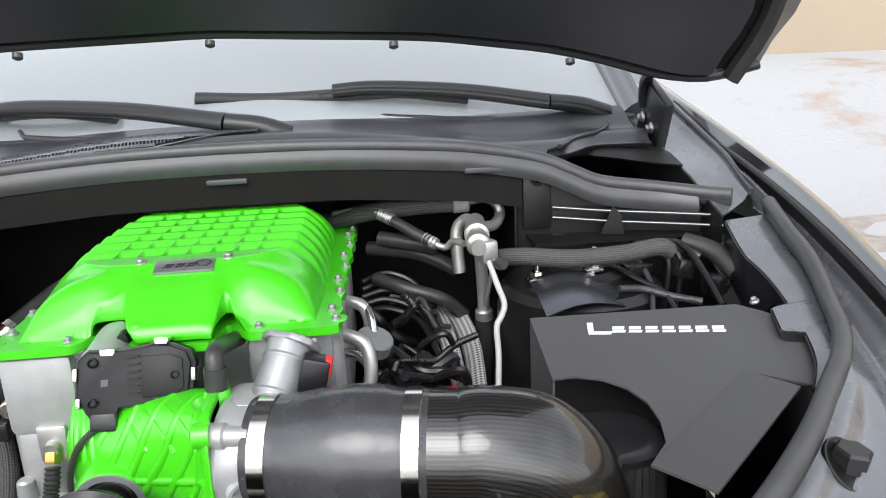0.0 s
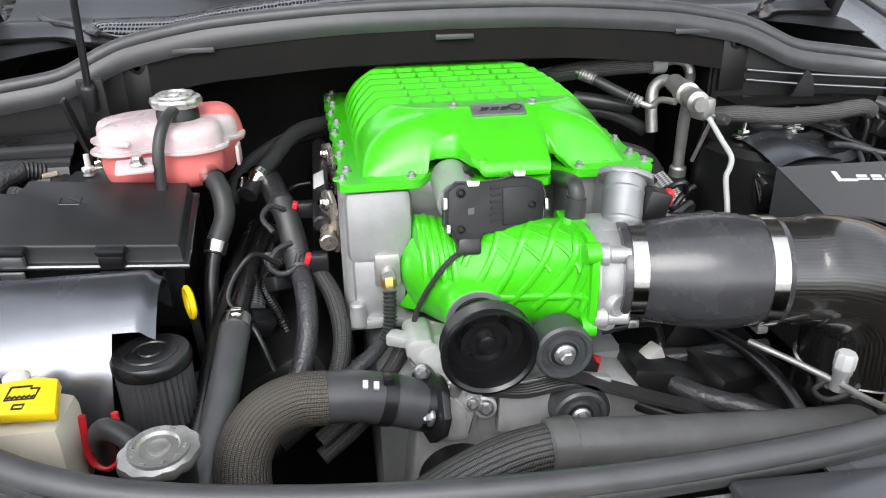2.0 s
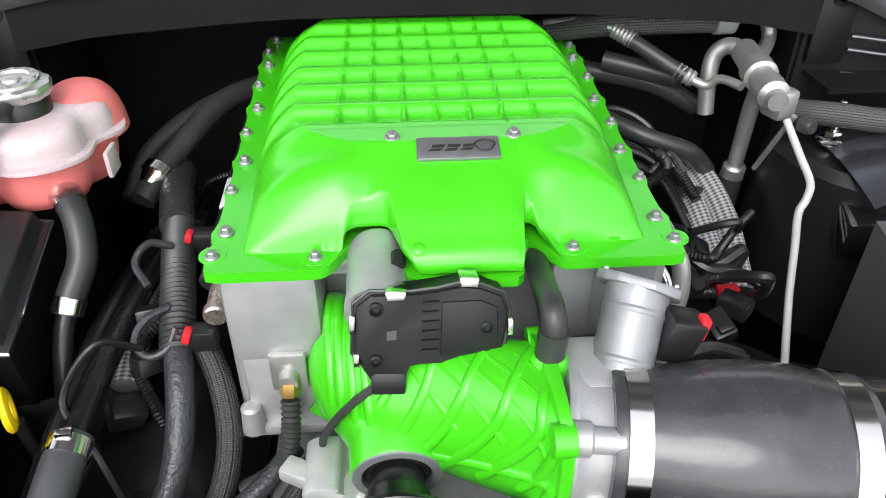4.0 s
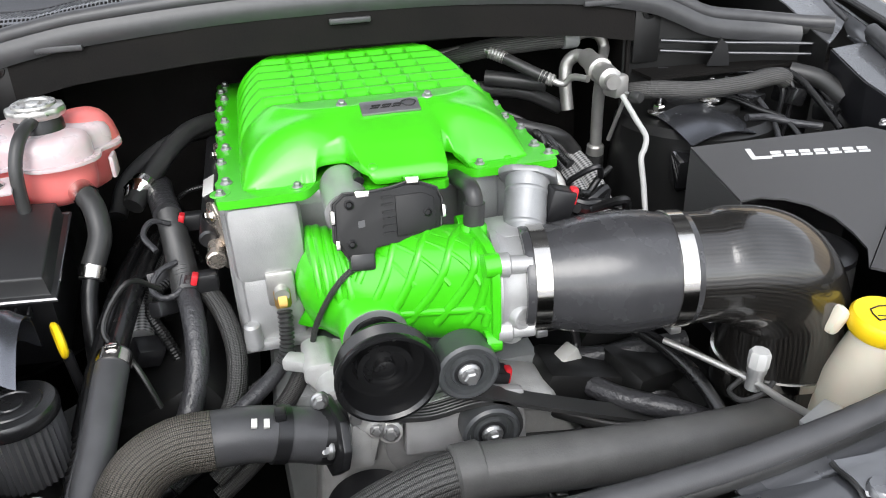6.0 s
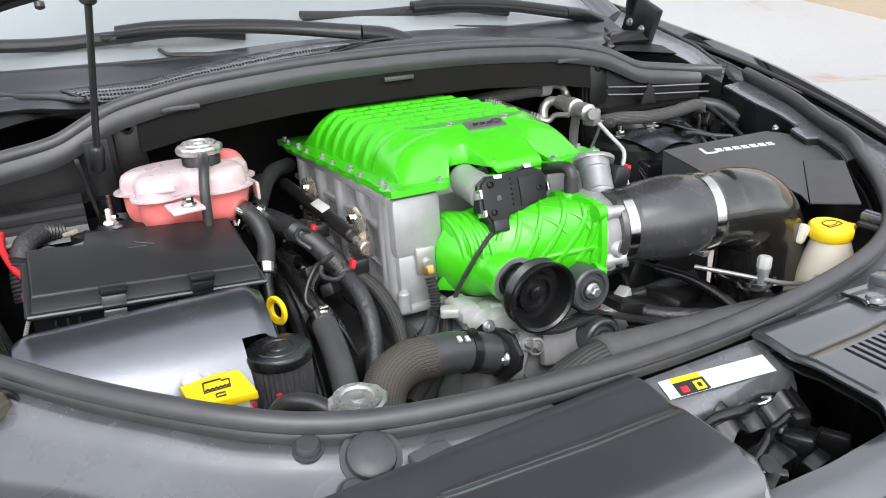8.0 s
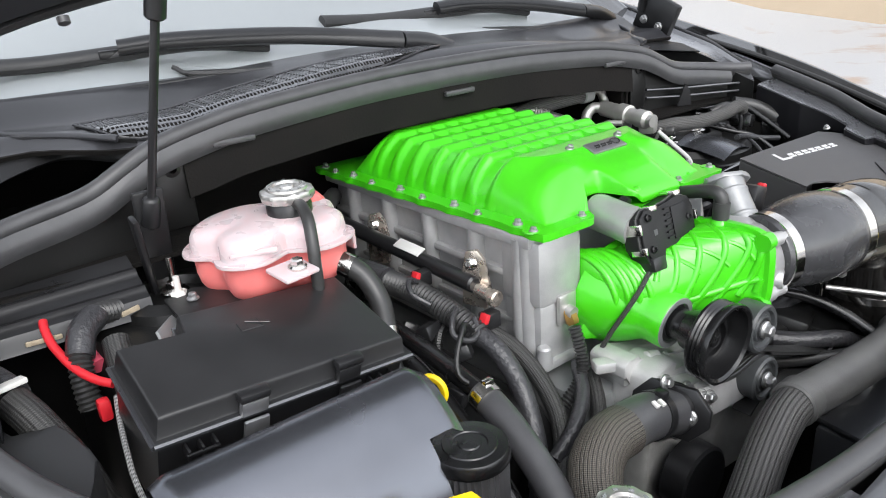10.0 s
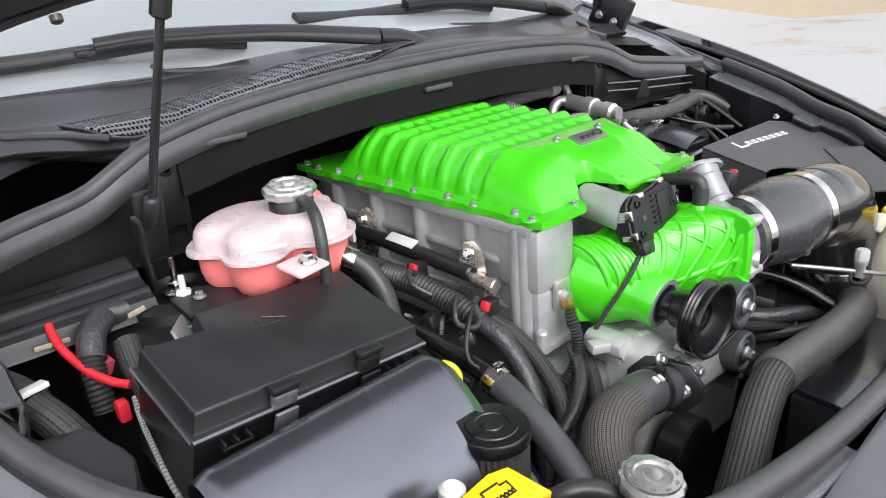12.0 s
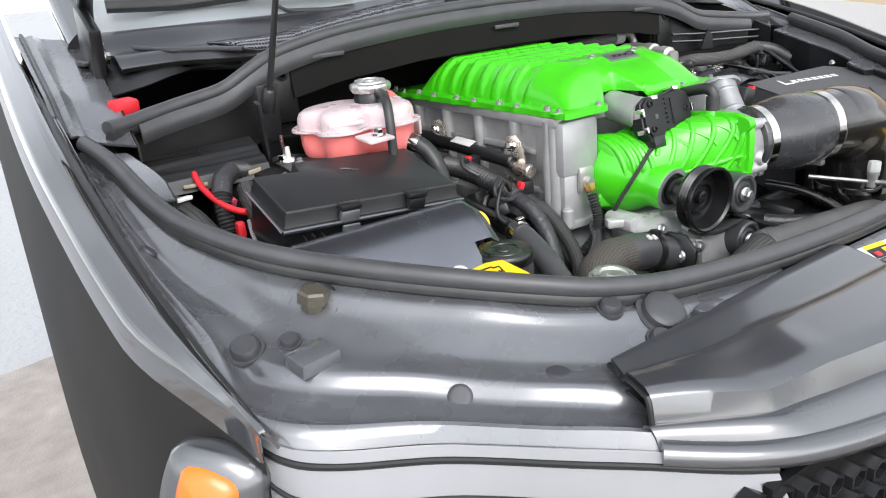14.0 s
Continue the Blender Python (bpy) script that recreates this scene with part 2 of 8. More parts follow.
# near-black for recesses and hollows, with their shade put into the colour
LINER = material("near_black_liner", (0.006, 0.006, 0.006), 0.75, grain=0.6, grain_size=0.004, stain=0.5, dirt=(0.012, 0.0105, 0.0095), spec=0.15)
DEEP = material("grimy_black_metal", (0.008, 0.008, 0.008), 0.36, grain=0.15, grain_size=0.004, stain=0.5)
GUN = material("gunmetal_shield", (0.17, 0.176, 0.195), 0.25, metal=0.9, grain=0.1, stain=0.12, rough_var=0.06)
RED = material("red_plastic", (0.62, 0.02, 0.03), 0.4)
PINK = material("pink_tape", (0.7, 0.1, 0.16), 0.5)
YELLOW = material("yellow_plastic", (0.9, 0.62, 0.01), 0.4, stain=0.05)
WHITE = material("white_plastic", (0.62, 0.61, 0.58), 0.45, stain=0.08)
IVORY = material("ivory_bottle", (0.66, 0.61, 0.50), 0.4, stain=0.06, sub=0.4)
MILKY = material("milky_reservoir_plastic", (0.60, 0.56, 0.58), 0.28, stain=0.03, stain_size=0.035, dirt=(0.62, 0.44, 0.45), sub=0.5)
COOLANT = material("coolant_filled_plastic", (0.76, 0.20, 0.19), 0.32, stain=0.06, sub=0.4)
LABEL = material("paper_label", (0.62, 0.62, 0.60), 0.5, stain=0.04)
INK = material("black_ink", (0.015, 0.015, 0.015), 0.5)
LETTER = material("pale_grey_print", (0.62, 0.62, 0.62), 0.5, stain=0.05)
AMBER = material("amber_lens", (0.85, 0.16, 0.004), 0.25, coat=0.5)
LENS = material("clear_lamp_plastic", (0.20, 0.20, 0.21), 0.2, coat=0.6, stain=0.1)
TAPE = material("wrapped_tape", (0.036, 0.036, 0.039), 0.3, grain=1.0, grain_size=0.006, stain=0.3)
PIPE = material("dull_aluminium_pipe", (0.52, 0.51, 0.49), 0.42, metal=0.8, grain=0.3, stain=0.2, stain_size=0.02)
BRAID = woven("tan_braided_sleeve", (0.006, 0.006, 0.006), (0.130, 0.115, 0.095), 0.0032, 40, 0.55, bump=1.0, streak=0.35)
RIBBED = woven("ribbed_black_sleeve", (0.005, 0.005, 0.005), (0.110, 0.107, 0.104), 0.0035, 26, 0.5, bump=1.0, streak=0.5)
BLACK_BRAID = woven("black_braided_sleeve", (0.005, 0.005, 0.005), (0.060, 0.059, 0.057), 0.004, 12, 0.5, bump=0.9, streak=0.3)
CARBON = woven("carbon_fibre", (0.003, 0.003, 0.003), (0.022, 0.020, 0.018), 0.004, 90, 0.24, coat=0.9, bump=0.15, streak=0.7)
FOIL = woven("punched_foil", (0.006, 0.006, 0.006), (0.55, 0.55, 0.55), 0.010, 6, 0.35)
SNOW = material("packed_snow", (0.38, 0.385, 0.395), 0.7, grain=0.9, grain_size=0.05, stain=0.03, stain_size=0.8)
STUCCO = material("tan_stucco", (0.42, 0.34, 0.25), 0.85, grain=0.5, grain_size=0.02, stain=0.08, stain_size=1.5)
# opaque pale base colour carries the reflection of the sky on the glass
PALE_GLASS = material("pale_screen_glass", (0.38, 0.405, 0.41), 0.20, stain=0.06, stain_size=0.5, coat=0.6)
GRIT = material("wet_gritty_concrete", (0.24, 0.195, 0.16), 0.6, grain=1.0, grain_size=0.012, stain=0.45, stain_size=0.12, dirt=(0.46, 0.42, 0.39))
TEAL = material("teal_plastic", (0.12, 0.42, 0.38), 0.4)
OLIVE = material("tarnished_bolt", (0.12, 0.11, 0.085), 0.5, metal=0.5, grain=0.5, stain=0.4, stain_size=0.01)
MILKCAP = material("dull_white_cap", (0.46, 0.46, 0.45), 0.45, stain=0.15)
BODY.node_tree.nodes["Principled BSDF"].inputs["Coat IOR"].default_value = 2.3
BODY.node_tree.nodes["Principled BSDF"].inputs["Coat Roughness"].default_value = 0.05
TAN_DUST = material("dusty_tan_foam", (0.34, 0.28, 0.20), 0.8, grain=0.8, grain_size=0.003, stain=0.4, stain_size=0.01)
LID_PLASTIC = material("grained_black_lid", (0.017, 0.017, 0.018), 0.40, grain=0.45, grain_size=0.0008, stain=0.35, stain_size=0.05)
HOODPAINT = material("dark_hood_underside", (0.006, 0.0065, 0.009), 0.42, grain=0.1, stain=0.4, stain_size=0.1)
# black paint for the upright wall, with its shade in the colour
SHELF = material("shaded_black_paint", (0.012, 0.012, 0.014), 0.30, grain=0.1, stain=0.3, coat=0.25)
SATIN.node_tree.nodes["Principled BSDF"].inputs["Coat IOR"].default_value = 1.9
# glossless copy of the wing paint; the flank's shade is put into it
DULL_FLANK = material("dull_flank_paint", (0.022, 0.021, 0.020), 0.6, grain=0.3, stain=0.4, stain_size=0.15, spec=0.15)
CAPMETAL = material("stamped_cap_metal", (0.52, 0.51, 0.49), 0.30, metal=0.8, grain=0.15, stain=0.2, stain_size=0.01)
GREY_METAL.node_tree.nodes["Principled BSDF"].inputs["Coat IOR"].default_value = 1.8
GLOSS = material("gloss_black_enamel", (0.008, 0.008, 0.0085), 0.26, stain=0.3, spec=0.6, rough_var=0.06)
COWL = material("weathered_cowl_plastic", (0.024, 0.024, 0.027), 0.36, grain=0.3, grain_size=0.001, stain=0.3, stain_size=0.08, coat=0.25)
COWL.node_tree.nodes["Principled BSDF"].inputs["Coat IOR"].default_value = 1.7
CARBON.node_tree.nodes["Principled BSDF"].inputs["Coat Roughness"].default_value = 0.06
FOAM = material("dull_foam_sleeve", (0.095, 0.094, 0.092), 0.45, grain=0.5, grain_size=0.002, stain=0.4, stain_size=0.03)
IDLER = material("smooth_grey_plastic", (0.052, 0.055, 0.057), 0.36, stain=0.2, stain_size=0.02)
# ---- surroundings ----
GROUND = -0.10


def snow_height(x, y):
    d = math.hypot(x, y)
    bank = 1.2 * smooth(6.0, 12.0, d) * smooth(5.0, 10.0, y) * smooth(1.0, 6.0, x)
    lump = 0.05 * noise.noise((x * 0.9, y * 0.9, 0)) + 0.03 * noise.noise((x * 3, y * 3, 3))
    return GROUND - 0.03 + lump * smooth(1.2, 3, d) + bank


bm = mesh()
N = 96
span = lambda k: math.copysign(abs(k) ** 2.6, k) * 400
grid = [[bm.verts.new((span(2 * i / N - 1), span(2 * j / N - 1), snow_height(span(2 * i / N - 1), span(2 * j / N - 1)))) for j in range(N + 1)] for i in range(N + 1)]
for i in range(N):
    for j in range(N):
        bm.faces.new((grid[i][j], grid[i + 1][j], grid[i + 1][j + 1], grid[i][j + 1]))
ground = part("ground", bm, SNOW)
tagged(ground, "snow-covered lot with patches of bare brown grit", "ground", kind="structure")
# bare grit showing through the snow
t = SNOW.node_tree
p = t.nodes["Principled BSDF"]
co = t.nodes.new("ShaderNodeTexCoord")
pn = t.nodes.new("ShaderNodeTexNoise")
pn.inputs["Scale"].default_value = 0.55
pn.inputs["Detail"].default_value = 9
pn.inputs["Roughness"].default_value = 0.65
t.links.new(co.outputs["Object"], pn.inputs["Vector"])
pr = t.nodes.new("ShaderNodeMapRange")
pr.inputs["From Min"].default_value = 0.56
pr.inputs["From Max"].default_value = 0.66
t.links.new(pn.outputs["Fac"], pr.inputs["Value"])
pm = t.nodes.new("ShaderNodeMix")
pm.data_type = "RGBA"
t.links.new(pr.outputs["Result"], pm.inputs["Factor"])
old = p.inputs["Base Color"].links[0].from_socket
t.links.new(old, pm.inputs["A"])
pm.inputs["B"].default_value = (0.33, 0.26, 0.21, 1)
t.links.new(pm.outputs["Result"], p.inputs["Base Color"])

bm = mesh()
def lot(i, j):
    x, y = -4.0 + 0.1 * i, -7.0 + 0.1 * j
    edge = 0.7 * noise.noise((x * 0.6, y * 0.6, 7)) + 0.45 * noise.noise((x * 2.3, y * 2.3, 3)) + 0.2 * noise.noise((x * 6, y * 6, 2))
    return x > 6.3 + edge or x < -3.4 + edge or y > min(3.0 + 0.5 * x, 4.3) + edge or y < -6.4
sheet(bm, lambda u, v: (-4.0 + 12 * u, -7.0 + 12 * v, snow_height(-4.0 + 12 * u, -7.0 + 12 * v) + 0.012), 120, 120, 0.01, skip=lot)
part("pavement", bm, GRIT)
tagged(bpy.data.objects["pavement"], "bare wet gritty concrete cleared of snow", "pavement", kind="structure")

bm = mesh()
box(bm, (15.1, 3.2, 3.0), (0.4, 30, 7.0), 0.03, (0, 0, 34))
part("backdrop_wall", bm, STUCCO)
tagged(bpy.data.objects["backdrop_wall"], "plain tan stucco building wall beyond the snow", "wall", kind="structure")

# ---- car body ----
# half outlines from the rear corner of the bay to its front middle: distance from the middle line, y, z
SEAL_HALF = [(0.884, 0.277, 1.041), (0.864, 0.19, 1.020), (0.853, 0.11, 0.996), (0.832, 0.03, 0.966), (0.790, -0.07, 0.946), (0.732, -0.138, 0.927), (0.640, -0.235, 0.910), (0.52, -0.332, 0.889), (0.40, -0.377, 0.868), (0.20, -0.407, 0.859), (0.0, -0.415, 0.856)]
EDGE_HALF = [(0.905, 0.42, 1.098), (0.908, 0.26, 1.05), (0.905, 0.09, 0.995), (0.895, -0.06, 0.945), (0.882, -0.18, 0.90), (0.862, -0.305, 0.848), (0.72, -0.39, 0.828), (0.60, -0.49, 0.82), (0.45, -0.595, 0.808), (0.22, -0.645, 0.80), (0.0, -0.66, 0.797)]
REAR_HALF = [(0.842, 0.318, 1.050), (0.797, 0.346, 1.052), (0.735, 0.372, 1.060), (0.637, 0.386, 1.074), (0.577, 0.393, 1.100), (0.528, 0.400, 1.120), (0.44, 0.404, 1.138), (0.36, 0.405, 1.148), (0.18, 0.407, 1.160), (0.0, 0.407, 1.163)]


LINES = {id(rows): spline(rows, 8) for rows in (SEAL_HALF, EDGE_HALF, REAR_HALF)}


def half(rows, side, u):
    """A point at 0..1 along a half outline, on the side +1 or -1."""
    line = LINES[id(rows)]
    k = u * (len(line) - 1)
    i = min(int(k), len(line) - 2)
    q = line[i].lerp(line[i + 1], k - i)
    return Vector((XC + side * q.x, q.y, q.z))


def rear_at(x):
    """The rear outline at a distance from the middle line."""
    return min(LINES[id(REAR_HALF)], key=lambda q: abs(q.x - abs(x))).copy()


def ledge(side, u, v):
    a, b = half(SEAL_HALF, side, u), half(EDGE_HALF, side, u)
    q = a.lerp(b, v)
    q.z -= 0.016 + 0.016 * math.sin(math.pi * min(1, v * 1.1)) * (1 - 0.4 * u)
    # pressed ridge, shelf and lip of the front panel, low bead of the side panel
    w = smooth(0.40, 0.52, u) * (1 - smooth(0.93, 0.99, u))
    ridge = 0.63 + 0.03 * math.sin(9 * u)
    q.z += w * (0.010 * smooth(0.40, ridge, v) - 0.013 * smooth(ridge, ridge + 0.08, v) + 0.010 * smooth(0.86, 0.93, v) - 0.012 * smooth(0.95, 1.0, v))
    q.z += 0.006 * w * math.exp(-((v - 0.10) / 0.05) ** 2)
    s = 1 - smooth(0.40, 0.50, u)
    q.z += s * (0.010 * math.exp(-((v - 0.82) / 0.06) ** 2) - 0.008 * smooth(0.93, 1.0, v) - 0.006 * math.exp(-((v - 0.42) / 0.10) ** 2))
    # corner dish where the front and side panels meet
    q.z -= 0.012 * math.exp(-((u - 0.455) / 0.025) ** 2) * smooth(0.45, 0.75, v)
    q.z += 0.004 * noise.noise((q.x * 9, q.y * 9, 1))
    return q


FENDER_LINE = spline([(0.905, 1.262, 1.02), (0.925, 1.095, 0.36), (0.918, 1.000, 0.06), (0.900, 0.925, -0.14), (0.866, 0.846, -0.362)], 8)
car = thing("car_body", (XC, 0.0, GROUND), "black car with its bonnet raised over the engine bay", "car")
for side in (1, -1):
    bm = mesh()
    fn = (lambda u, v, s=side: ledge(s, u * 0.9, v)) if side == 1 else (lambda u, v, s=side: ledge(s, u * 0.9, 1 - v))
    sheet(bm, fn, 110, 40, 0.004)
    part("bay_edge_panel", bm, GREY_METAL, car, "dark grey pressed panel round the bay")

    def fender(u, v, s=side):
        k = u * 32
        q = FENDER_LINE[min(int(k), 31)].lerp(FENDER_LINE[min(int(k) + 1, 32)], k - int(k))
        x, z, y = q
        prof = [(0.0, -0.010, -0.02), (0.06, 0.0, 0.0), (0.15, 0.011, 0.002), (0.40, 0.044, -0.003), (0.47, 0.051, -0.008), (0.54, 0.057, -0.022), (0.62, 0.070, -0.07), (0.8, 0.104, -0.25), (1.0, 0.118, -0.55)]
        dx, dz = lerp(prof, v)
        dx = dx if dx < 0 else 0.66 * dx
        taper = smooth(0.72, 1.0, u)
        dx -= taper * min(max(dx, 0), 0.057) * 0.97
        dz -= 0.30 * max(0, min(dx, 0.052)) * (1 - 0.5 * taper)
        return (XC + s * (x + dx), y + 0.02 * v * u, z + dz)
    bm = mesh()
    cut = 0.56
    sheet(bm, (lambda u, v, f=fender: f(u, cut * v)) if side == -1 else (lambda u, v, f=fender: f(1 - u, cut * v)), 30, 28, 0.003)
    wing = part("fender", bm, BODY, car, "glossy black front wing")
    # lower side of the wing, kept dark by its duller paint
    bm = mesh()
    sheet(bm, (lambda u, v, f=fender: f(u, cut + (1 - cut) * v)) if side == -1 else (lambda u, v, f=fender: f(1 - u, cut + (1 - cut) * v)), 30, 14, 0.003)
    part("flank", bm, DULL_FLANK, wing, "black wing side, darkened by a duller copy of the paint")
    # dark rubber line in the gap along the wing
    bm = mesh()
    tube(bm, [(XC + side * 0.912, 0.60, 1.135), (XC + side * 0.914, 0.30, 1.062), (XC + side * 0.908, 0.06, 0.988), (XC + side * 0.893, -0.13, 0.915), (XC + side * 0.868, -0.30, 0.848)], 0.006, 8, 8)
    part("wing_gap_strip", bm, RUBBER, car)

    # inner wing and tower
    bm = mesh()
    def inner(u, v, s=side):
        q = half(SEAL_HALF, s, u * 0.75)
        return (q.x - s * (0.02 + 0.03 * smooth(0, 1, v)), q.y + 0.02 * v, q.z - 0.03 - v * 0.55)
    sheet(bm, inner if side == 1 else (lambda u, v, f=inner: f(1 - u, v)), 24, 8, 0.004)
    part("inner_wing", bm, DEEP, car)
    bm = mesh()
    rod(bm, (XC + side * 0.575, 0.30, 0.70), (XC + side * 0.575, 0.30, 0.935), 0.15, 0.135, 28, 0.012)
    lathe(bm, (XC + side * 0.575, 0.30, 0.935), (0, 0, 1), [(0.075, 0), (0.072, 0.012), (0.05, 0.018), (0.045, 0.006)], 28)
    part("strut_tower", bm, DEEP, car, "sooty black suspension tower")
    # side wall from the tower to the corner
    bm = mesh()
    def sidewall(u, v, s=side):
        a = Vector((0.49, 0.412, 1.11)).lerp(Vector((0.835, 0.315, 1.065)), u)
        k = rear_at(a.x)
        return (XC + s * a.x, k.y + 0.008 + 0.01 * v, k.z - 0.012 - 0.62 * v)
    sheet(bm, sidewall if side == -1 else (lambda u, v, f=sidewall: f(1 - u, v)), 10, 6, 0.004)
    part("corner_wall", bm, DEEP, car)

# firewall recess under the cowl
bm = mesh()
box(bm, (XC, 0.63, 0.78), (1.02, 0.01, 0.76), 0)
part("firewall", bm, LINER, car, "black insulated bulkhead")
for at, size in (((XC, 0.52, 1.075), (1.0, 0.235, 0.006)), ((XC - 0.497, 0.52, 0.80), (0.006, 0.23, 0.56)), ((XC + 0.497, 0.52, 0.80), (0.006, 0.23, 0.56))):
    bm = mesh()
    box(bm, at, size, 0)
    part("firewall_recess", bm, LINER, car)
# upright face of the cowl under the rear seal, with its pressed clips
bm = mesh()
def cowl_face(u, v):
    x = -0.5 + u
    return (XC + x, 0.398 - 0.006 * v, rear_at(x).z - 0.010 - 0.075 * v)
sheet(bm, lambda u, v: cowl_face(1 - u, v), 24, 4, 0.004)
part("cowl_face", bm, LINER, car, "near-black cowl panel")
for cx in (-0.411, 0.018, 0.446):
    bm = mesh()
    box(bm, (cx, 0.389, 1.112 + 0.006 * (abs(cx) < 0.1)), (0.066, 0.008, 0.009), 0.002)
    part("clip", bm, SEAL, car)
for cx in (-0.505, 0.54):
    bm = mesh()
    lathe(bm, (cx, 0.40, 1.088), (0, -1, 0), [(0.012, 0), (0.012, 0.004), (0.006, 0.006), (0.005, 0.001)], 16)
    box(bm, (cx, 0.402, 1.06), (0.05, 0.006, 0.12), 0.003)
    part("mounting_tab", bm, DEEP, car)
# floor and front wall of the bay; the floor's near-black holds its shade
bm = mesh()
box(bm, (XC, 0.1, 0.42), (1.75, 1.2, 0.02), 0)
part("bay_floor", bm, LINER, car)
bm = mesh()
def radiator_wall(u, v):
    q = half(SEAL_HALF, -1 if u < 0.5 else 1, 0.52 + 0.48 * (1 - abs(2 * u - 1)))
    return (q.x, q.y + 0.012, q.z - 0.02 - 0.42 * v)
sheet(bm, radiator_wall, 30, 5, 0.004)
part("radiator_wall", bm, DEEP, car)

# cowl top, with its mesh grille
def cowl_top(u, v):
    x = -0.77 + 1.54 * u
    q = rear_at(x)
    q.z = max(q.z, 1.134)
    y0 = q.y + 0.006 + 0.125 * smooth(0.56, 0.68, abs(x))
    y1 = 0.605 + 0.13 * x * x
    y = y0 + (y1 - y0) * v
    z = q.z - 0.006 + (0.020 + 0.010 * (1 - smooth(0.1, 0.45, abs(x)))) * smooth(0.02, 0.22, v) + (1.172 - q.z) * smooth(0.45, 1.0, v)
    return Vector((XC + x, y, z))
bm = mesh()
sheet(bm, cowl_top, 60, 14, 0.004)
part("cowl_panel", bm, COWL, car, "textured black plastic cowl below the windscreen")
bm = mesh()
def cowl_lip(u, v):
    q = cowl_top(u, 0.0)
    d = 0.006
    return q + Vector((0, 0.004 * v, -d * v))
sheet(bm, cowl_lip, 60, 3, 0.003)
part("cowl_lip", bm, LINER, car)
GRILLE_LOW = [(-0.59, 0.512), (-0.578, 0.462), (-0.555, 0.430), (-0.50, 0.423), (-0.30, 0.424), (-0.12, 0.438), (0.0, 0.464), (0.055, 0.490)]


def on_cowl(x, y, up=0.0):
    """A place on the cowl panel above x, y."""
    u = (x - XC + 0.77) / 1.54
    a, b = cowl_top(u, 0.0).y, cowl_top(u, 1.0).y
    q = cowl_top(u, min(1, max(0, (y - a) / (b - a))))
    return Vector((x, y, q.z + up))


def grille_at(u, v, up=0.0045):
    return on_cowl(-0.592 + 0.647 * u, 0.420 + 0.100 * v, up)


NG, MG = 324, 30
outside = lambda i, j, n, m: 0.420 + 0.100 * (j + 0.5) / m < lerp(GRILLE_LOW, -0.592 + 0.647 * (i + 0.5) / n)[0]
# black sheet added under the mesh to paint the shade in its holes
bm = mesh()
sheet(bm, lambda u, v: grille_at(u, v, 0.002), 81, 15, 0.001, skip=lambda i, j: outside(i, j, 81, 15), down=(0, 0, -0.001))
part("grille_backing", bm, LINER, car)
bm = mesh()
sheet(bm, grille_at, NG, MG, 0.002, skip=lambda i, j: (i % 3 != 0 and j % 3 != 0) or outside(i, j, NG, MG), down=(0, 0, -0.001))
part("cowl_grille", bm, GREY_METAL, car, "fine square mesh air intake")
bm = mesh()
tube(bm, [on_cowl(-0.592 + 0.647 * k / 30, 0.521, 0.004) for k in range(31)] + [on_cowl(x, y - 0.002, 0.004) for x, y in GRILLE_LOW[::-1]], 0.0022, 3, 6, closed=True)
part("grille_rim", bm, COWL, car)
# boxes added to close the hollows, near-black to stand for their shade
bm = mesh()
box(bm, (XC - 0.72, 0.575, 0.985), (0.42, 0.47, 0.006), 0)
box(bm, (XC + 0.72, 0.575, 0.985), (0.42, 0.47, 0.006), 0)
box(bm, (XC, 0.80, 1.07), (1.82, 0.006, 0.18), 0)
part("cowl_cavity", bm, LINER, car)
# pressed end of the cowl over the drain hollow: upper edge, fold, opening and its rolled rim
HOLLOW = [spline(rows, 8) for rows in (
    [(0.552, 0.412, 1.136), (0.580, 0.425, 1.140), (0.606, 0.470, 1.142), (0.646, 0.520, 1.144), (0.690, 0.555, 1.148), (0.735, 0.640, 1.158), (0.765, 0.740, 1.170)],
    [(0.550, 0.416, 1.124), (0.574, 0.440, 1.128), (0.598, 0.492, 1.129), (0.636, 0.530, 1.130), (0.690, 0.530, 1.128), (0.740, 0.545, 1.124), (0.790, 0.570, 1.120)],
    [(0.548, 0.412, 1.116), (0.570, 0.430, 1.119), (0.594, 0.480, 1.121), (0.632, 0.517, 1.121), (0.686, 0.508, 1.119), (0.740, 0.488, 1.115), (0.800, 0.480, 1.110)],
    [(0.552, 0.414, 1.108), (0.578, 0.438, 1.110), (0.600, 0.486, 1.110), (0.634, 0.512, 1.110), (0.686, 0.490, 1.106), (0.740, 0.448, 1.100), (0.805, 0.430, 1.092)],
    [(0.556, 0.424, 1.102), (0.582, 0.450, 1.104), (0.606, 0.500, 1.104), (0.638, 0.526, 1.104), (0.690, 0.506, 1.100), (0.744, 0.464, 1.094), (0.805, 0.446, 1.086)])]
for side in (1, -1):
    bm = mesh()
    def hollow_at(u, v, s=side):
        k = v * (len(HOLLOW) - 1)
        i = min(int(k), len(HOLLOW) - 2)
        m = u * (len(HOLLOW[0]) - 1)
        j = min(int(m), len(HOLLOW[0]) - 2)
        q = HOLLOW[i][j].lerp(HOLLOW[i][j + 1], m - j).lerp(HOLLOW[i + 1][j].lerp(HOLLOW[i + 1][j + 1], m - j), k - i)
        return (XC + s * q.x, q.y, q.z)
    sheet(bm, hollow_at if side == -1 else (lambda u, v, f=hollow_at: f(1 - u, v)), 40, 16, 0.003)
    part("cowl_end", bm, DULLBLACK, car, "black pressed end of the cowl over a drain hollow")
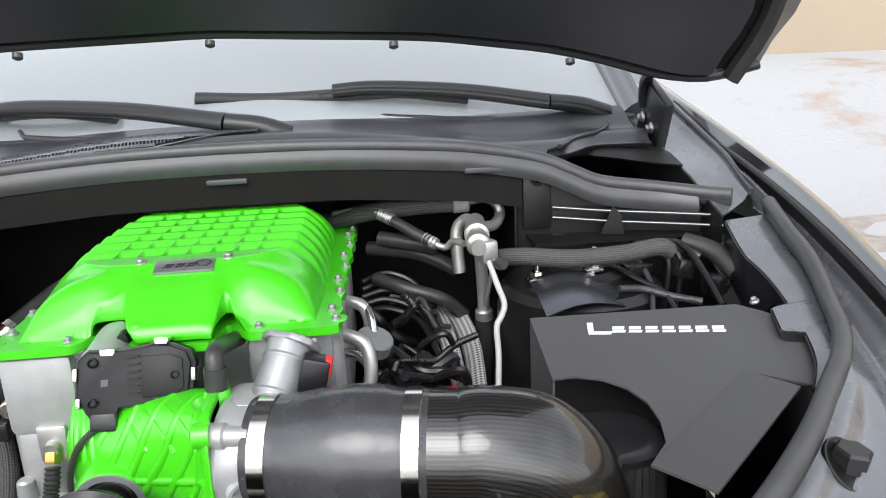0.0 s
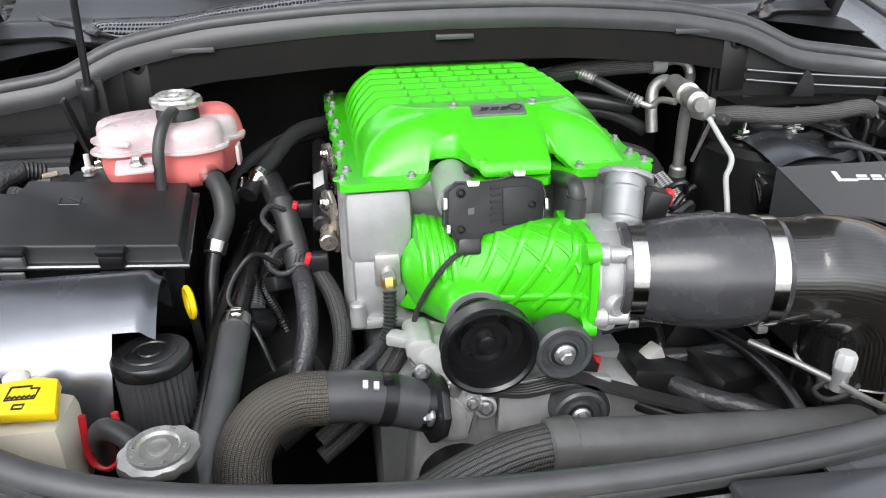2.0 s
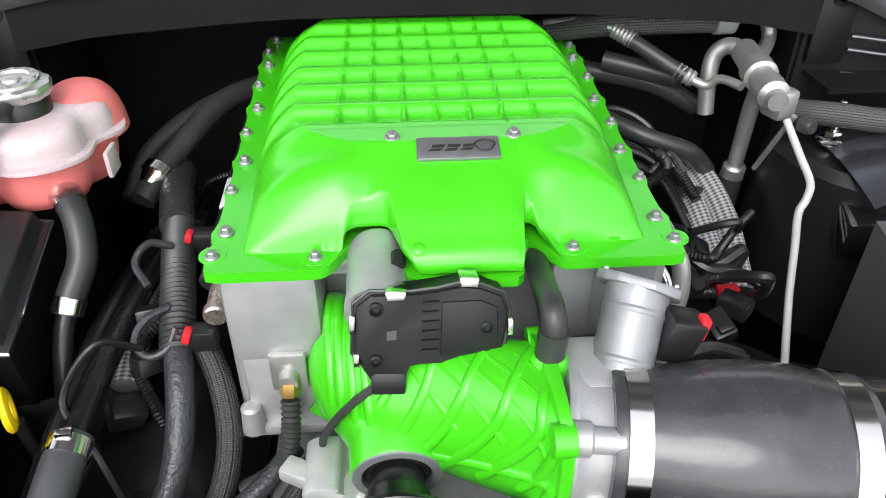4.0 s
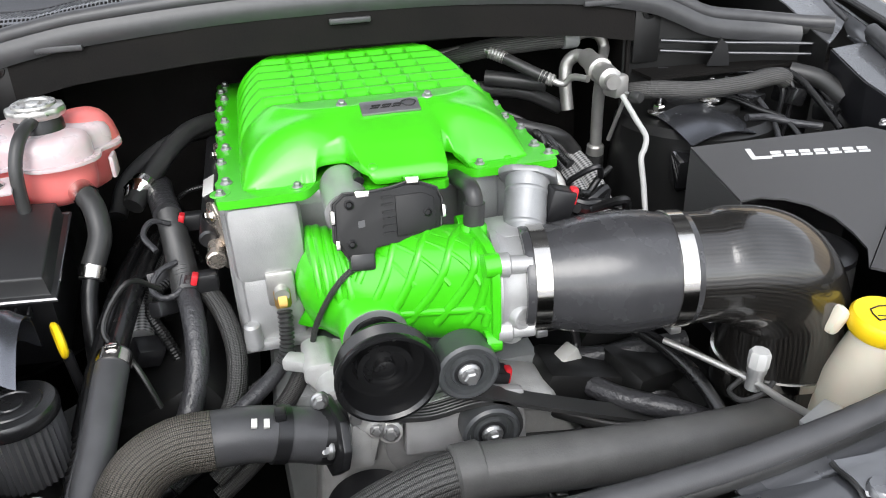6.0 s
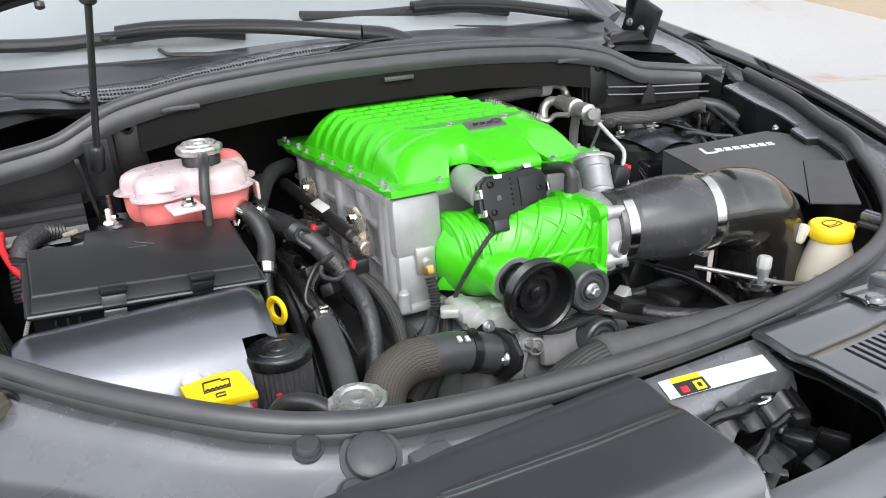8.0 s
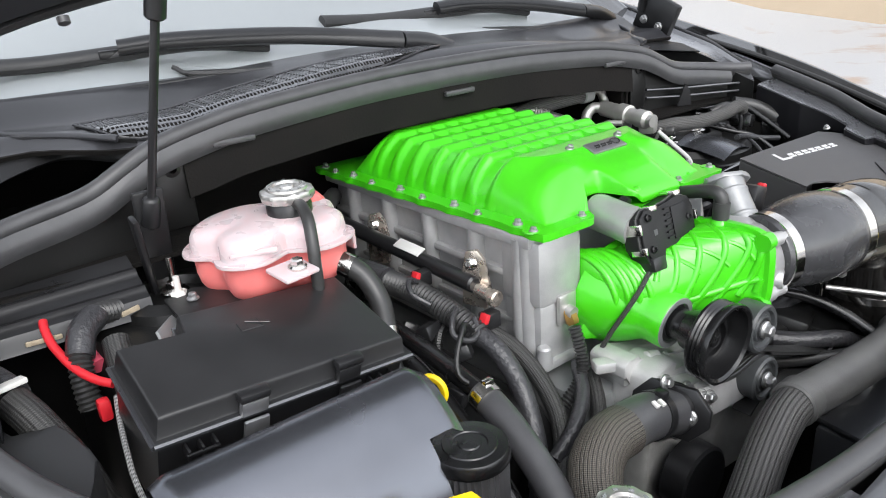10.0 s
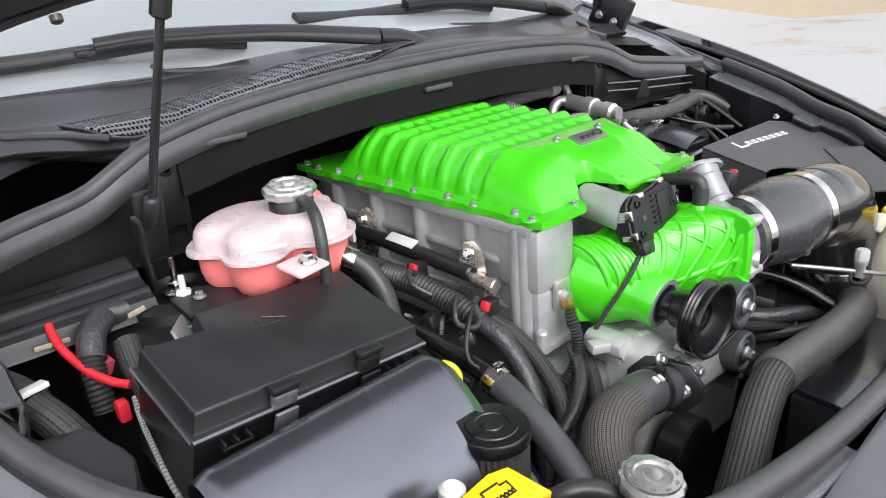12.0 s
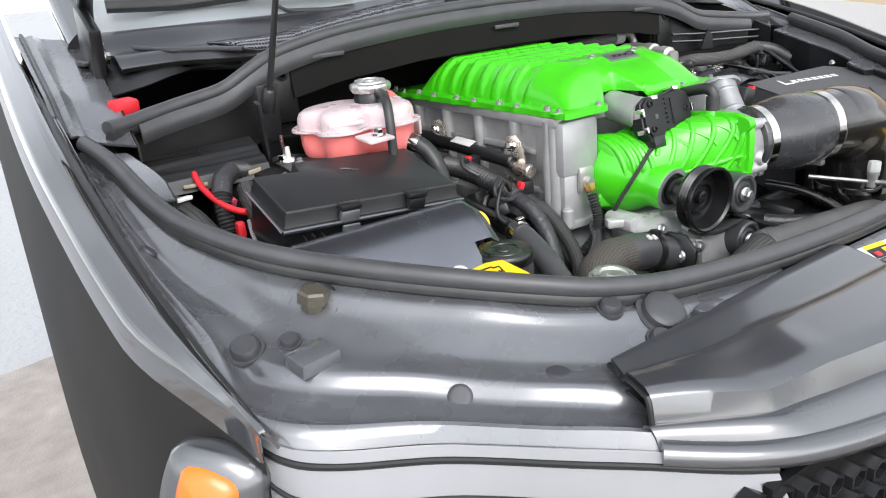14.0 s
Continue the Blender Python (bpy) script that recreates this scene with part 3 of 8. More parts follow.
# corner trays and rims beside the windscreen, rear shelves of the wings
for side in (1, -1):
    bm = mesh()
    tube(bm, [(XC + side * q.x, q.y, q.z + 0.001) for q in HOLLOW[0][6::4]], 0.0055, 4, 10, flat=0.7)
    part("cowl_rim", bm, COWL, car)
    bm = mesh()
    def shelf_at(u, v, s=side):
        a = Vector((0.812, 0.285, 1.046)).lerp(Vector((0.906, 0.36, 1.070)), v)
        b = Vector((0.785, 0.74, 1.176)).lerp(Vector((0.902, 0.74, 1.194)), v)
        q = a.lerp(b, u)
        q.z += -0.003 * math.sin(math.pi * v) - 0.017 * (1 - smooth(0.0, 0.30, u)) + 0.006 * math.exp(-((v - 0.75) / 0.07) ** 2)
        return (XC + s * q.x, q.y, q.z)
    sheet(bm, (lambda u, v, f=shelf_at: f(u, 1 - v)) if side == 1 else shelf_at, 30, 20, 0.004)
    part("wing_shelf", bm, GREY_METAL, car, "dark grey panel between wing and cowl")
    bm = mesh()
    def drop(u, v, s=side):
        q = Vector(shelf_at(u, 0.0, s))
        return (q.x - s * 0.004, q.y, q.z - 0.09 * v)
    sheet(bm, drop if side == 1 else (lambda u, v, f=drop: f(1 - u, v)), 16, 4, 0.003)
    part("shelf_drop", bm, DEEP, car)
    # slot and bead beside the wing gap
    bm = mesh()
    tube(bm, [Vector(shelf_at(k / 8, 0.9)) + Vector((0, 0, 0.003)) for k in range(9)], 0.004, 4, 8)
    part("shelf_bead", bm, SEAL, car)
# corner covers beside the windscreen and the bonnet hinges
for side in (1, -1):
    bm = mesh()
    box(bm, (XC + side * 0.80, 0.56, 1.165), (0.022, 0.11, 0.12), 0.006, (25, 0, 0))
    box(bm, (XC + side * 0.80, 0.60, 1.14), (0.05, 0.09, 0.010), 0.003)
    hinge = part("bonnet_hinge", bm, PLASTIC, car, "black steel bonnet hinge")
    bm = mesh()
    tube(bm, [(XC + side * 0.795, 0.60, 1.19), (XC + side * 0.79, 0.58, 1.24), (XC + side * 0.79, 0.52, 1.27), (XC + side * 0.79, 0.44, 1.30)], 0.017, 8, 12, flat=0.7)
    part("arm", bm, PLASTIC, hinge)
    for dy in (0.0, 0.045):
        bolt("bolt", (XC + side * 0.787, 0.54 + dy, 1.15 + 0.4 * dy), (-side, 0, 0), 0.011, ZINC, hinge)

# hood seal round the bay
bm = mesh()
front_run = [half(SEAL_HALF, 1, k / 16) for k in range(17)] + [half(SEAL_HALF, -1, 1 - k / 16) for k in range(1, 17)]
rear_run = [half(REAR_HALF, -1, k / 12) for k in range(13)] + [half(REAR_HALF, 1, 1 - k / 12) for k in range(1, 13)]
for run in (front_run, rear_run):
    tube(bm, [q + Vector((0, 0, 0.006)) for q in run], 0.0118, 4, 14)
seal = part("hood_seal", bm, SEAL)
tagged(seal, "thick dark rubber weatherstrip round the engine bay edge", "seal")
bm = mesh()
for run in (front_run, rear_run):
    tube(bm, [q + Vector((0, 0, -0.007)) for q in run], 0.0075, 4, 10, flat=1.5)
part("seal_foot", bm, RUBBER, seal)
bm = mesh()
def skirt(u, v):
    q = half(REAR_HALF, -1 if u < 0.5 else 1, 0.12 + 0.88 * (1 - abs(2 * u - 1)))
    return (q.x, q.y - 0.010 - 0.006 * math.sin(math.pi * v), q.z - 0.002 - 0.030 * v)
sheet(bm, skirt, 60, 5, 0.003)
part("seal_skirt", bm, SEAL, seal, "flat grey rubber skirt")

# windscreen
bm = mesh()
def screen(u, v):
    x = -0.78 + 1.56 * u
    return (XC + x, 0.585 + 0.16 * x * x + 0.95 * v, 1.185 + 0.55 * v - 0.03 * x * x)
sheet(bm, screen, 30, 12, 0.005)
glass = part("windscreen", bm, PALE_GLASS)
tagged(glass, "pale car windscreen, the reflected overcast sky put into its colour", "windscreen")
bm = mesh()
tube(bm, [(XC - 0.80 + 1.6 * k / 16, 0.578 + 0.16 * (-0.8 + 1.6 * k / 16) ** 2, 1.182 - 0.03 * (-0.8 + 1.6 * k / 16) ** 2) for k in range(17)], 0.009, 3, 8)
part("screen_trim", bm, RUBBER, glass)
# roof pillars
for side in (1, -1):
    bm = mesh()
    tube(bm, [(XC + side * 0.80, 0.68, 1.17), (XC + side * 0.79, 1.1, 1.43), (XC + side * 0.76, 1.62, 1.74)], 0.035, 6, 10, flat=0.5)
    part("pillar", bm, BODY, car)

# bonnet, standing open
hood = thing("bonnet", (XC, 0.45, 1.3), "raised black bonnet showing its ribbed black underside", "bonnet")
HOOD_EDGE = [(0.0, 1.355), (0.35, 1.342), (0.56, 1.316), (0.68, 1.287), (0.76, 1.262), (0.82, 1.255), (0.92, 1.280)]
def hood_at(u, v):
    x = -0.86 + 1.72 * u
    e = abs(x) / 0.86
    w = 1.07 + 0.06 * smooth(0.0, 0.12, v)
    z0 = sum(lerp(HOOD_EDGE, abs(x) * 1.07 + k)[0] for k in (-0.03, 0.0, 0.03)) / 3 - 0.016 * x
    y0 = 0.43 - 0.02 * e
    return Vector((XC + x * w, y0 - 0.60 * v + 0.06 * math.sin(math.pi * v), z0 + 0.98 * v + 0.02 * e * v))
bm = mesh()
sheet(bm, lambda u, v: hood_at(1 - u, v), 40, 24, 0.006)
part("outer_skin", bm, BODY, hood)
bm = mesh()
def liner_at(u, v):
    q = hood_at(0.05 + 0.9 * u, 0.015 + 0.95 * v)
    pad = 0.022 + 0.012 * math.sin(6 * math.pi * u) * math.sin(4 * math.pi * v)
    return q + Vector((0, -0.86, -0.5)) * pad
sheet(bm, lambda u, v: liner_at(u, v), 50, 30, 0.006)
part("inner_panel", bm, HOODPAINT, hood, "black pressed inner panel")
bm = mesh()
tube(bm, [hood_at(k / 20, 0.0) + Vector((0, -0.008, -0.001)) for k in range(21)], 0.008, 3, 8)
part("rear_edge", bm, PLASTIC, hood)
for k in (0.17, 0.34, 0.50, 0.66, 0.82):
    bm = mesh()
    q = hood_at(k, 0.0)
    lathe(bm, q + Vector((0, -0.012, -0.016)), (0, -0.4, -1), [(0.008, -0.004), (0.008, 0.004), (0.005, 0.006)], 12)
    part("bump_stop", bm, SEAL, hood)
for side in (0.03, 0.97):
    bm = mesh()
    tube(bm, [hood_at(side, k / 12) + Vector((0, -0.02, -0.012)) for k in range(13)], 0.016, 3, 8)
    part("side_rib", bm, DEEP, hood)

# gas strut that holds the bonnet
strut = thing("gas_strut", (-0.563, 0.322, 1.03), "thin black gas strut propping the bonnet", "gas strut")
base, way = Vector((-0.563, 0.322, 1.062)), Vector((0.031, -0.072, 0.236)).normalized()
bm = mesh()
rod(bm, base, base + 0.26 * way, 0.0055, seg=12)
part("rod", bm, PLASTIC, strut)
bm = mesh()
rod(bm, base + 0.245 * way, base + 0.62 * way, 0.0125, seg=18, bev=0.003)
part("sleeve", bm, PLASTIC, strut)
bm = mesh()
lathe(bm, base - 0.008 * way, way, [(0.009, -0.020), (0.0115, -0.018), (0.0115, 0.018), (0.0095, 0.022), (0.0065, 0.024)], 18)
part("ball_end", bm, PLASTIC, strut)
bm = mesh()
box(bm, (-0.562, 0.345, 1.0), (0.04, 0.008, 0.17), 0.003, (10, 0, 0))
box(bm, (-0.585, 0.32, 0.99), (0.008, 0.02, 0.15), 0.003, (18, -8, 0))
part("bracket", bm, PLASTIC, strut)
# ---- supercharger ----
blower = thing("supercharger", (0.006, 0.25, 0.79), "bright green finned supercharger on a cast aluminium housing", "supercharger")
LX = 0.006


def flange_front(x):
    """The front edge of the flange and of the dome over it, with an arch, a tongue and a notch."""
    arch = 0.037 * math.exp(-((x + 0.059) / 0.0285) ** 4)
    tongue = -0.020 * smooth(-0.044, -0.030, x) * (1 - smooth(0.064, 0.069, x))
    notch = 0.033 * smooth(0.066, 0.072, x) * min(1, max(0, (0.101 - x) / 0.024))
    return -0.023 + arch + tongue + notch


TONGUE = [(-0.044, 0.002), (-0.041, 0.013), (-0.037, 0.0195), (-0.030, 0.0235), (-0.022, 0.0275), (-0.012, 0.0335), (0.0, 0.0405), (0.018, 0.0485), (0.034, 0.0540), (0.048, 0.0585), (0.060, 0.0630)]
RIBS = [0.106 + 0.0475 * k for k in range(7)]
CREST = [(-0.06, 0.034), (-0.02, 0.040), (0.0, 0.0445), (0.03, 0.0525), (0.06, 0.063), (0.08, 0.072), (0.10, 0.0805), (0.13, 0.0875), (0.18, 0.092), (0.26, 0.0935), (0.34, 0.091), (0.40, 0.083), (0.44, 0.075), (0.48, 0.066)]


def lid_height(x, y):
    s = abs(x - LX) / lerp([(-0.05, 0.168), (0.1, 0.175), (0.5, 0.182)], y)[0]
    if s >= 1:
        return 0.0
    across = (1 - s ** 3.4) ** 0.56
    top = sum(lerp(CREST, y + k)[0] for k in (-0.014, -0.007, 0, 0.007, 0.014)) / 5
    # the outer lobes stand back behind a flat flange; the middle sinks between them and reaches over it
    t = min(1, max(0, (y - 0.003) / 0.056))
    front = (1 - (1 - t) ** 2.2) ** 0.54 * (1 + 0.16 * math.exp(-((y - 0.034) / 0.026) ** 2))
    e = min(1, max(0, (0.456 - y) / 0.055))
    back = (1 - (1 - e) ** 2.2) ** 0.6
    h = top * across * front * back
    mid = smooth(-0.090, -0.044, x) * (1 - smooth(0.068, 0.106, x))
    if y < 0.130:
        low = top if y > 0.060 else min(top, sum(lerp(TONGUE, y + k)[0] for k in (-0.003, 0, 0.003)) / 3)
        h += mid * (low * across - h)
    # creases between the lobes and the middle
    crease = math.exp(-((x + 0.060) / 0.017) ** 2) + math.exp(-((x - 0.080) / 0.015) ** 2)
    h -= 0.010 * crease * (1 - smooth(0.0, 0.062, y)) * smooth(0.004, 0.03, h)
    # rolled rim over the openings
    d = min(1, max(0, (y - flange_front(x)) / 0.040))
    h = min(h, 0.007 + 0.060 * (1 - (1 - d) ** 2.4) ** 0.62)
    # cross ribs with pockets between them
    if 0.098 < y < 0.44:
        d = min(abs(y - r) for r in RIBS)
        groove = smooth(0.0025, 0.016, d) * smooth(0.0, 0.016, h) * smooth(0.098, 0.104, y)
        depth = 0.0095
        if abs(x - LX) < 0.118:
            cell = abs(((x - LX) / 0.031 + 0.5) % 1 - 0.5) * 0.031
            depth *= 0.30 + 0.70 * smooth(0.0008, 0.0038, cell)
        h -= depth * groove * (1 - smooth(0.395, 0.415, y))
    return max(0.0, h)


def lid_at(u, v):
    x = LX - 0.19 + 0.38 * u
    y0 = flange_front(x) + 0.0015
    y = y0 + (0.515 - y0) * v
    return Vector((x, y, 1.0025 + lid_height(x, y)))


NU, NV = 250, 230
bm = mesh()
sheet(bm, lid_at, NU, NV, 0.003, down=(0, 0.002, -0.006))
lid = part("lid", bm, GREEN, blower, "bright green ribbed lid", sharp=60)
out = []
for side in (-1, 1):
    edge = []
    ys = [0.0, 0.035, 0.108, 0.165, 0.232, 0.295, 0.365, 0.43, 0.48, 0.525]
    k = 60
    for n in range(k + 1):
        y = -0.020 + 0.562 * n / k
        w = 0.199 + 0.014 * smooth(0, 0.5, y)
        near = min(abs(y - b) for b in ys)
        edge.append((LX + side * (w + 0.004 * math.exp(-(near / 0.010) ** 2)), y))
    out.append(edge)
front = [(LX + 0.19 - 0.38 * n / 70, 0) for n in range(71)]
front = [(x, flange_front(x)) for x, _ in front]
outline = out[1] + out[0][::-1] + front[::-1]
bm = mesh()
prism(bm, outline, 0.010, Matrix.Translation((0, 0, 0.993)))
part("lid_flange", bm, GREEN, lid, "green bolted flange")
for side in (-1, 1):
    for n, y in enumerate([0.0, 0.035, 0.108, 0.165, 0.232, 0.295, 0.365, 0.43, 0.48, 0.525]):
        w = 0.1955 + 0.012 * smooth(0, 0.5, y) - (0.006 if n % 2 else 0)
        bolt("bolt", (LX + side * w, y, 1.0025), (0, 0, 1), 0.0072 if n % 2 else 0.0064, OLD_ZINC, lid)
for x in (-0.104, 0.112):
    bolt("bolt", (x, -0.006, 1.0025), (0, 0, 1), 0.0064, OLD_ZINC, lid)
for x in (-0.037, 0.070):
    bolt("bolt", (x, 0.077, 1.0020 + lid_height(x, 0.077)), (0, -0.4, 1), 0.0068, OLD_ZINC, lid)
# low cast pads and a small nub on the flange
for x, y, r, h in ((-0.190, 0.004, 0.012, 0.0018), (0.204, 0.004, 0.012, 0.0018), (-0.104, -0.006, 0.012, 0.0018), (0.112, -0.006, 0.012, 0.0018), (0.150, 0.006, 0.006, 0.004)):
    bm = mesh()
    lathe(bm, (x, y, 1.002), (0, 0, 1), [(r, 0), (r * 0.94, h * 0.9), (r * 0.5, h)], 20)
    part("cast_pad", bm, GREEN, lid)
bm = mesh()
lathe(bm, (-0.019, -0.030, 1.0005 + lid_height(-0.019, -0.030)), (0, -0.5, 1), [(0.008, -0.004), (0.0065, 0.001), (0.0045, 0.003), (0.0015, 0.0036)], 18)
part("cast_nub", bm, GREEN, lid)
# badge plate with a plain device
tilt = math.degrees(math.atan2(lid_height(0.0195, 0.071) - lid_height(0.0195, 0.047), 0.024))
bp = Matrix.Translation((0.0195, 0.059, 1.0035 + lid_height(0.0195, 0.059))) @ pose(0, 0, 0, tilt, 0, 0)
bm = mesh()
box(bm, bp @ Vector((0, 0, 0.0005)), (0.072, 0.026, 0.004), 0.0015, bp.to_3x3().to_4x4())
badge = part("badge_plate", bm, BRUSHED, lid, "brushed silver badge plate")
bm = mesh()
for k in range(3):
    x0 = -0.026 + 0.0135 * k
    prism(bm, [(x0, -0.004), (x0 + 0.010, -0.004), (x0 + 0.0125, -0.0015), (x0 + 0.0035, -0.0015)], 0.0006, bp @ Matrix.Translation((0, 0, 0.0026)))
    prism(bm, [(x0 + 0.003, 0.0), (x0 + 0.0135, 0.0), (x0 + 0.015, 0.003), (x0 + 0.004, 0.003)], 0.0006, bp @ Matrix.Translation((0, 0, 0.0026)))
tube(bm, [bp @ Vector((0.023 + 0.0085 * math.cos(a) * (1 + 0.15 * math.sin(3 * a)), 0.0012 + 0.0062 * math.sin(a), 0.0030)) for a in [2 * math.pi * k / 14 for k in range(14)]], 0.0009, 2, 6, closed=True)
part("badge_device", bm, INK, badge)

# cast housing under the lid
bm = mesh()
box(bm, (LX, 0.292, 0.905), (0.366, 0.48, 0.17), 0.012)
case = part("housing", bm, CAST, blower, "raw cast aluminium housing")
bm = mesh()
box(bm, (LX, 0.270, 0.984), (0.402, 0.53, 0.018), 0.004)
part("top_rim", bm, CAST, case)
bm = mesh()
box(bm, (LX, 0.30, 0.81), (0.40, 0.46, 0.03), 0.006)
part("base_rim", bm, CAST, case)
for side in (-1, 1):
    for y in (0.02, 0.125, 0.235, 0.345, 0.455):
        bm = mesh()
        rod(bm, (LX + side * 0.186, y, 0.80), (LX + side * 0.188, y, 0.985), 0.015, 0.013, 14)
        part("upright_rib", bm, CAST, case)
    for z, w in ((0.925, 0.014), (0.855, 0.012)):
        bm = mesh()
        box(bm, (LX + side * 0.186, 0.27, z), (w, 0.50, w - 0.002), 0.004)
        part("side_rib", bm, CAST, case)
bm = mesh()
box(bm, (-0.147, 0.03, 0.938), (0.086, 0.078, 0.100), 0.012)
box(bm, (-0.150, 0.032, 0.845), (0.070, 0.074, 0.10), 0.010)
part("front_block", bm, CAST, case)
bm = mesh()
box(bm, (-0.152, 0.022, 0.802), (0.092, 0.070, 0.014), 0.004)
part("foot_flange", bm, CAST, case)
bm = mesh()
rod(bm, (-0.182, -0.008, 0.80), (-0.182, -0.008, 0.835), 0.012, 0.010, 14, 0.003)
part("boss", bm, CAST, case)
bm = mesh()
rod(bm, (-0.185, 0.03, 0.80), (-0.185, 0.03, 0.985), 0.014, 0.012, 14)
part("corner_post", bm, CAST, case)
bm = mesh()
box(bm, (0.152, 0.04, 0.94), (0.09, 0.075, 0.10), 0.010)
box(bm, (0.115, 0.02, 0.945), (0.04, 0.06, 0.09), 0.008)
part("front_block", bm, CAST_DARK, case)
bm = mesh()
box(bm, (-0.140, -0.010, 0.880), (0.034, 0.008, 0.046), 0.004)
rod(bm, (-0.140, -0.008, 0.878), (-0.140, -0.024, 0.876), 0.009, seg=14)
part("sensor_pad", bm, PIPE, case)
bm = mesh()
lathe(bm, (-0.140, -0.018, 0.868), (0, -0.5, -1), [(0.010, -0.012), (0.010, 0.006), (0.008, 0.010)], 6)
part("brass_fitting", bm, BRASS, case, "brass hose fitting")
bm = mesh()
tube(bm, [(-0.140, -0.024, 0.856), (-0.141, -0.034, 0.835), (-0.146, -0.045, 0.808), (-0.165, -0.052, 0.785), (-0.190, -0.050, 0.765)], 0.0085, 8, 12, ripple=0.0012, pitch=0.005)
part("corrugated_hose", bm, RUBBER, case, "corrugated black conduit")

# green inlet snout with crossing ribs, neck and drive
def snout_ring(q):
    """Centre and radius of the snout at 0 (rounded end) to 1 (throttle flange)."""
    x, y, z, ry, rz = lerp([(0.0, -0.106, 0.012, 0.888, 0.034, 0.044), (0.03, -0.103, 0.008, 0.888, 0.052, 0.054), (0.12, -0.092, -0.006, 0.888, 0.064, 0.060), (0.35, -0.060, -0.036, 0.888, 0.066, 0.061), (0.6, -0.013, -0.068, 0.895, 0.062, 0.062), (0.85, 0.050, -0.108, 0.907, 0.058, 0.059), (1.0, 0.081, -0.122, 0.910, 0.056, 0.056)], q)
    return Vector((x, y, z)), ry, rz


def snout_at(q, a, lift=0.0):
    """A point on the casting: round at its end, squared off towards the flange."""
    c, ry, rz = snout_ring(q)
    lean = 0.35 * smooth(0.15, 0.7, q) * (1 - smooth(0.8, 1.0, q))
    p = 2.0 + 2.2 * smooth(0.45, 0.98, q)
    ca, sa = math.cos(a), math.sin(a)
    k = (abs(ca) ** p + abs(sa) ** p) ** (-1 / p)
    d = Vector((-math.sin(lean) * ca, ca * math.cos(lean), sa)) * k
    return c + Vector((d.x * (ry + lift), d.y * (ry + lift), d.z * (rz + lift)))


bm = mesh()
rings(bm, [[snout_at(k / 40, 2 * math.pi * j / 48) for j in range(48)] for k in range(41)])
snout = part("inlet_snout", bm, GREEN, blower, "bright green inlet casting with crossing ribs")
bm = mesh()
# broad slanting ribs, faint ones that cross them, and hoops round the closed end
for k in range(9):
    q0 = -0.02 + 0.115 * k
    line = [(q0 + 0.40 * n / 34, 205 - 150 * n / 34) for n in range(35)]
    line = [snout_at(q, radians(a), -0.0036) for q, a in line if 0.34 < q < 0.95]
    if len(line) > 3:
        tube(bm, line, 0.0056, 1, 10)
for k in range(6):
    q0 = 0.36 + 0.13 * k
    line = [(q0 + 0.34 * n / 34, 70 + 125 * n / 34) for n in range(35)]
    line = [snout_at(q, radians(a), -0.0034) for q, a in line if 0.46 < q < 0.93 and a < 160]
    if len(line) > 3:
        tube(bm, line, 0.0040, 1, 8)
for q0 in (0.07, 0.14, 0.21, 0.28):
    tube(bm, [snout_at(q0 + 0.03 * n / 20, radians(70 + 130 * n / 20), -0.0038) for n in range(21)], 0.0056, 1, 10)
# raised seam along the front
tube(bm, [snout_at(0.03 + 0.9 * n / 30, radians(196 - 8 * n / 30), -0.0042) for n in range(31)], 0.0058, 1, 10)
part("rib_lattice", bm, GREEN, snout)
bm = mesh()
rings(bm, [[snout_at(q, 2 * math.pi * j / 48, w) for j in range(48)] for q, w in ((0.940, 0.0), (0.945, 0.006), (0.99, 0.007), (1.0, 0.006), (1.0, 0.0))])
for a in (42, 138, 222, 318):
    c = snout_at(0.975, math.radians(a), 0.001)
    rod(bm, c - Vector((0.010, 0, 0)), c + Vector((0.006, 0, 0)), 0.0125, seg=16)
part("flange", bm, GREEN, snout)
bm = mesh()
NK, NAX = Vector((-0.0455, -0.004, 0.876)), (0.018, -1, -0.15)
lathe(bm, NK, NAX, [(0.078, 0.0), (0.072, 0.030), (0.060, 0.052), (0.049, 0.068), (0.042, 0.080), (0.0395, 0.088), (0.0390, 0.112), (0.0375, 0.1145), (0.030, 0.1145), (0.0295, 0.100)], 44)
prism(bm, [(-0.030, -0.012), (0.012, -0.016), (0.016, 0.012), (-0.012, 0.016)], 0.020, Matrix.Translation((-0.094, -0.010, 0.838)) @ pose(0, 0, 0, 90, 0, -30), 0.004)
neck = part("drive_neck", bm, GREEN, snout, "green drive neck")
bm = mesh()
lathe(bm, NK, NAX, [(0.0372, 0.1142), (0.0368, 0.1162), (0.0295, 0.1162), (0.0288, 0.104)], 44, False)
part("machined_face", bm, CAST_DARK, neck, "bare machined end face")
bolt("bolt", (-0.096, -0.031, 0.836), (-0.5, -0.85, 0.1), 0.0075, ZINC, snout)
top = Vector((0.0755, -0.1012, 0.946))
bm = mesh()
rod(bm, top, top + Vector((0.002, 0.001, 0.026)), 0.017, 0.014, 20, 0.002)
part("hose_boss", bm, GREEN, snout)
spot = Vector((-0.0775, 0.004, 0.9195))
out_n = Vector((-0.80, -0.42, 0.42)).normalized()
TABM = Matrix.Translation(spot) @ frame_z(out_n)
run = (TABM.to_3x3().inverted() @ Vector((0.0147, -0.010, 0.0263)))
TABM = TABM @ Matrix.Rotation(math.atan2(run.y, run.x), 4, "Z")
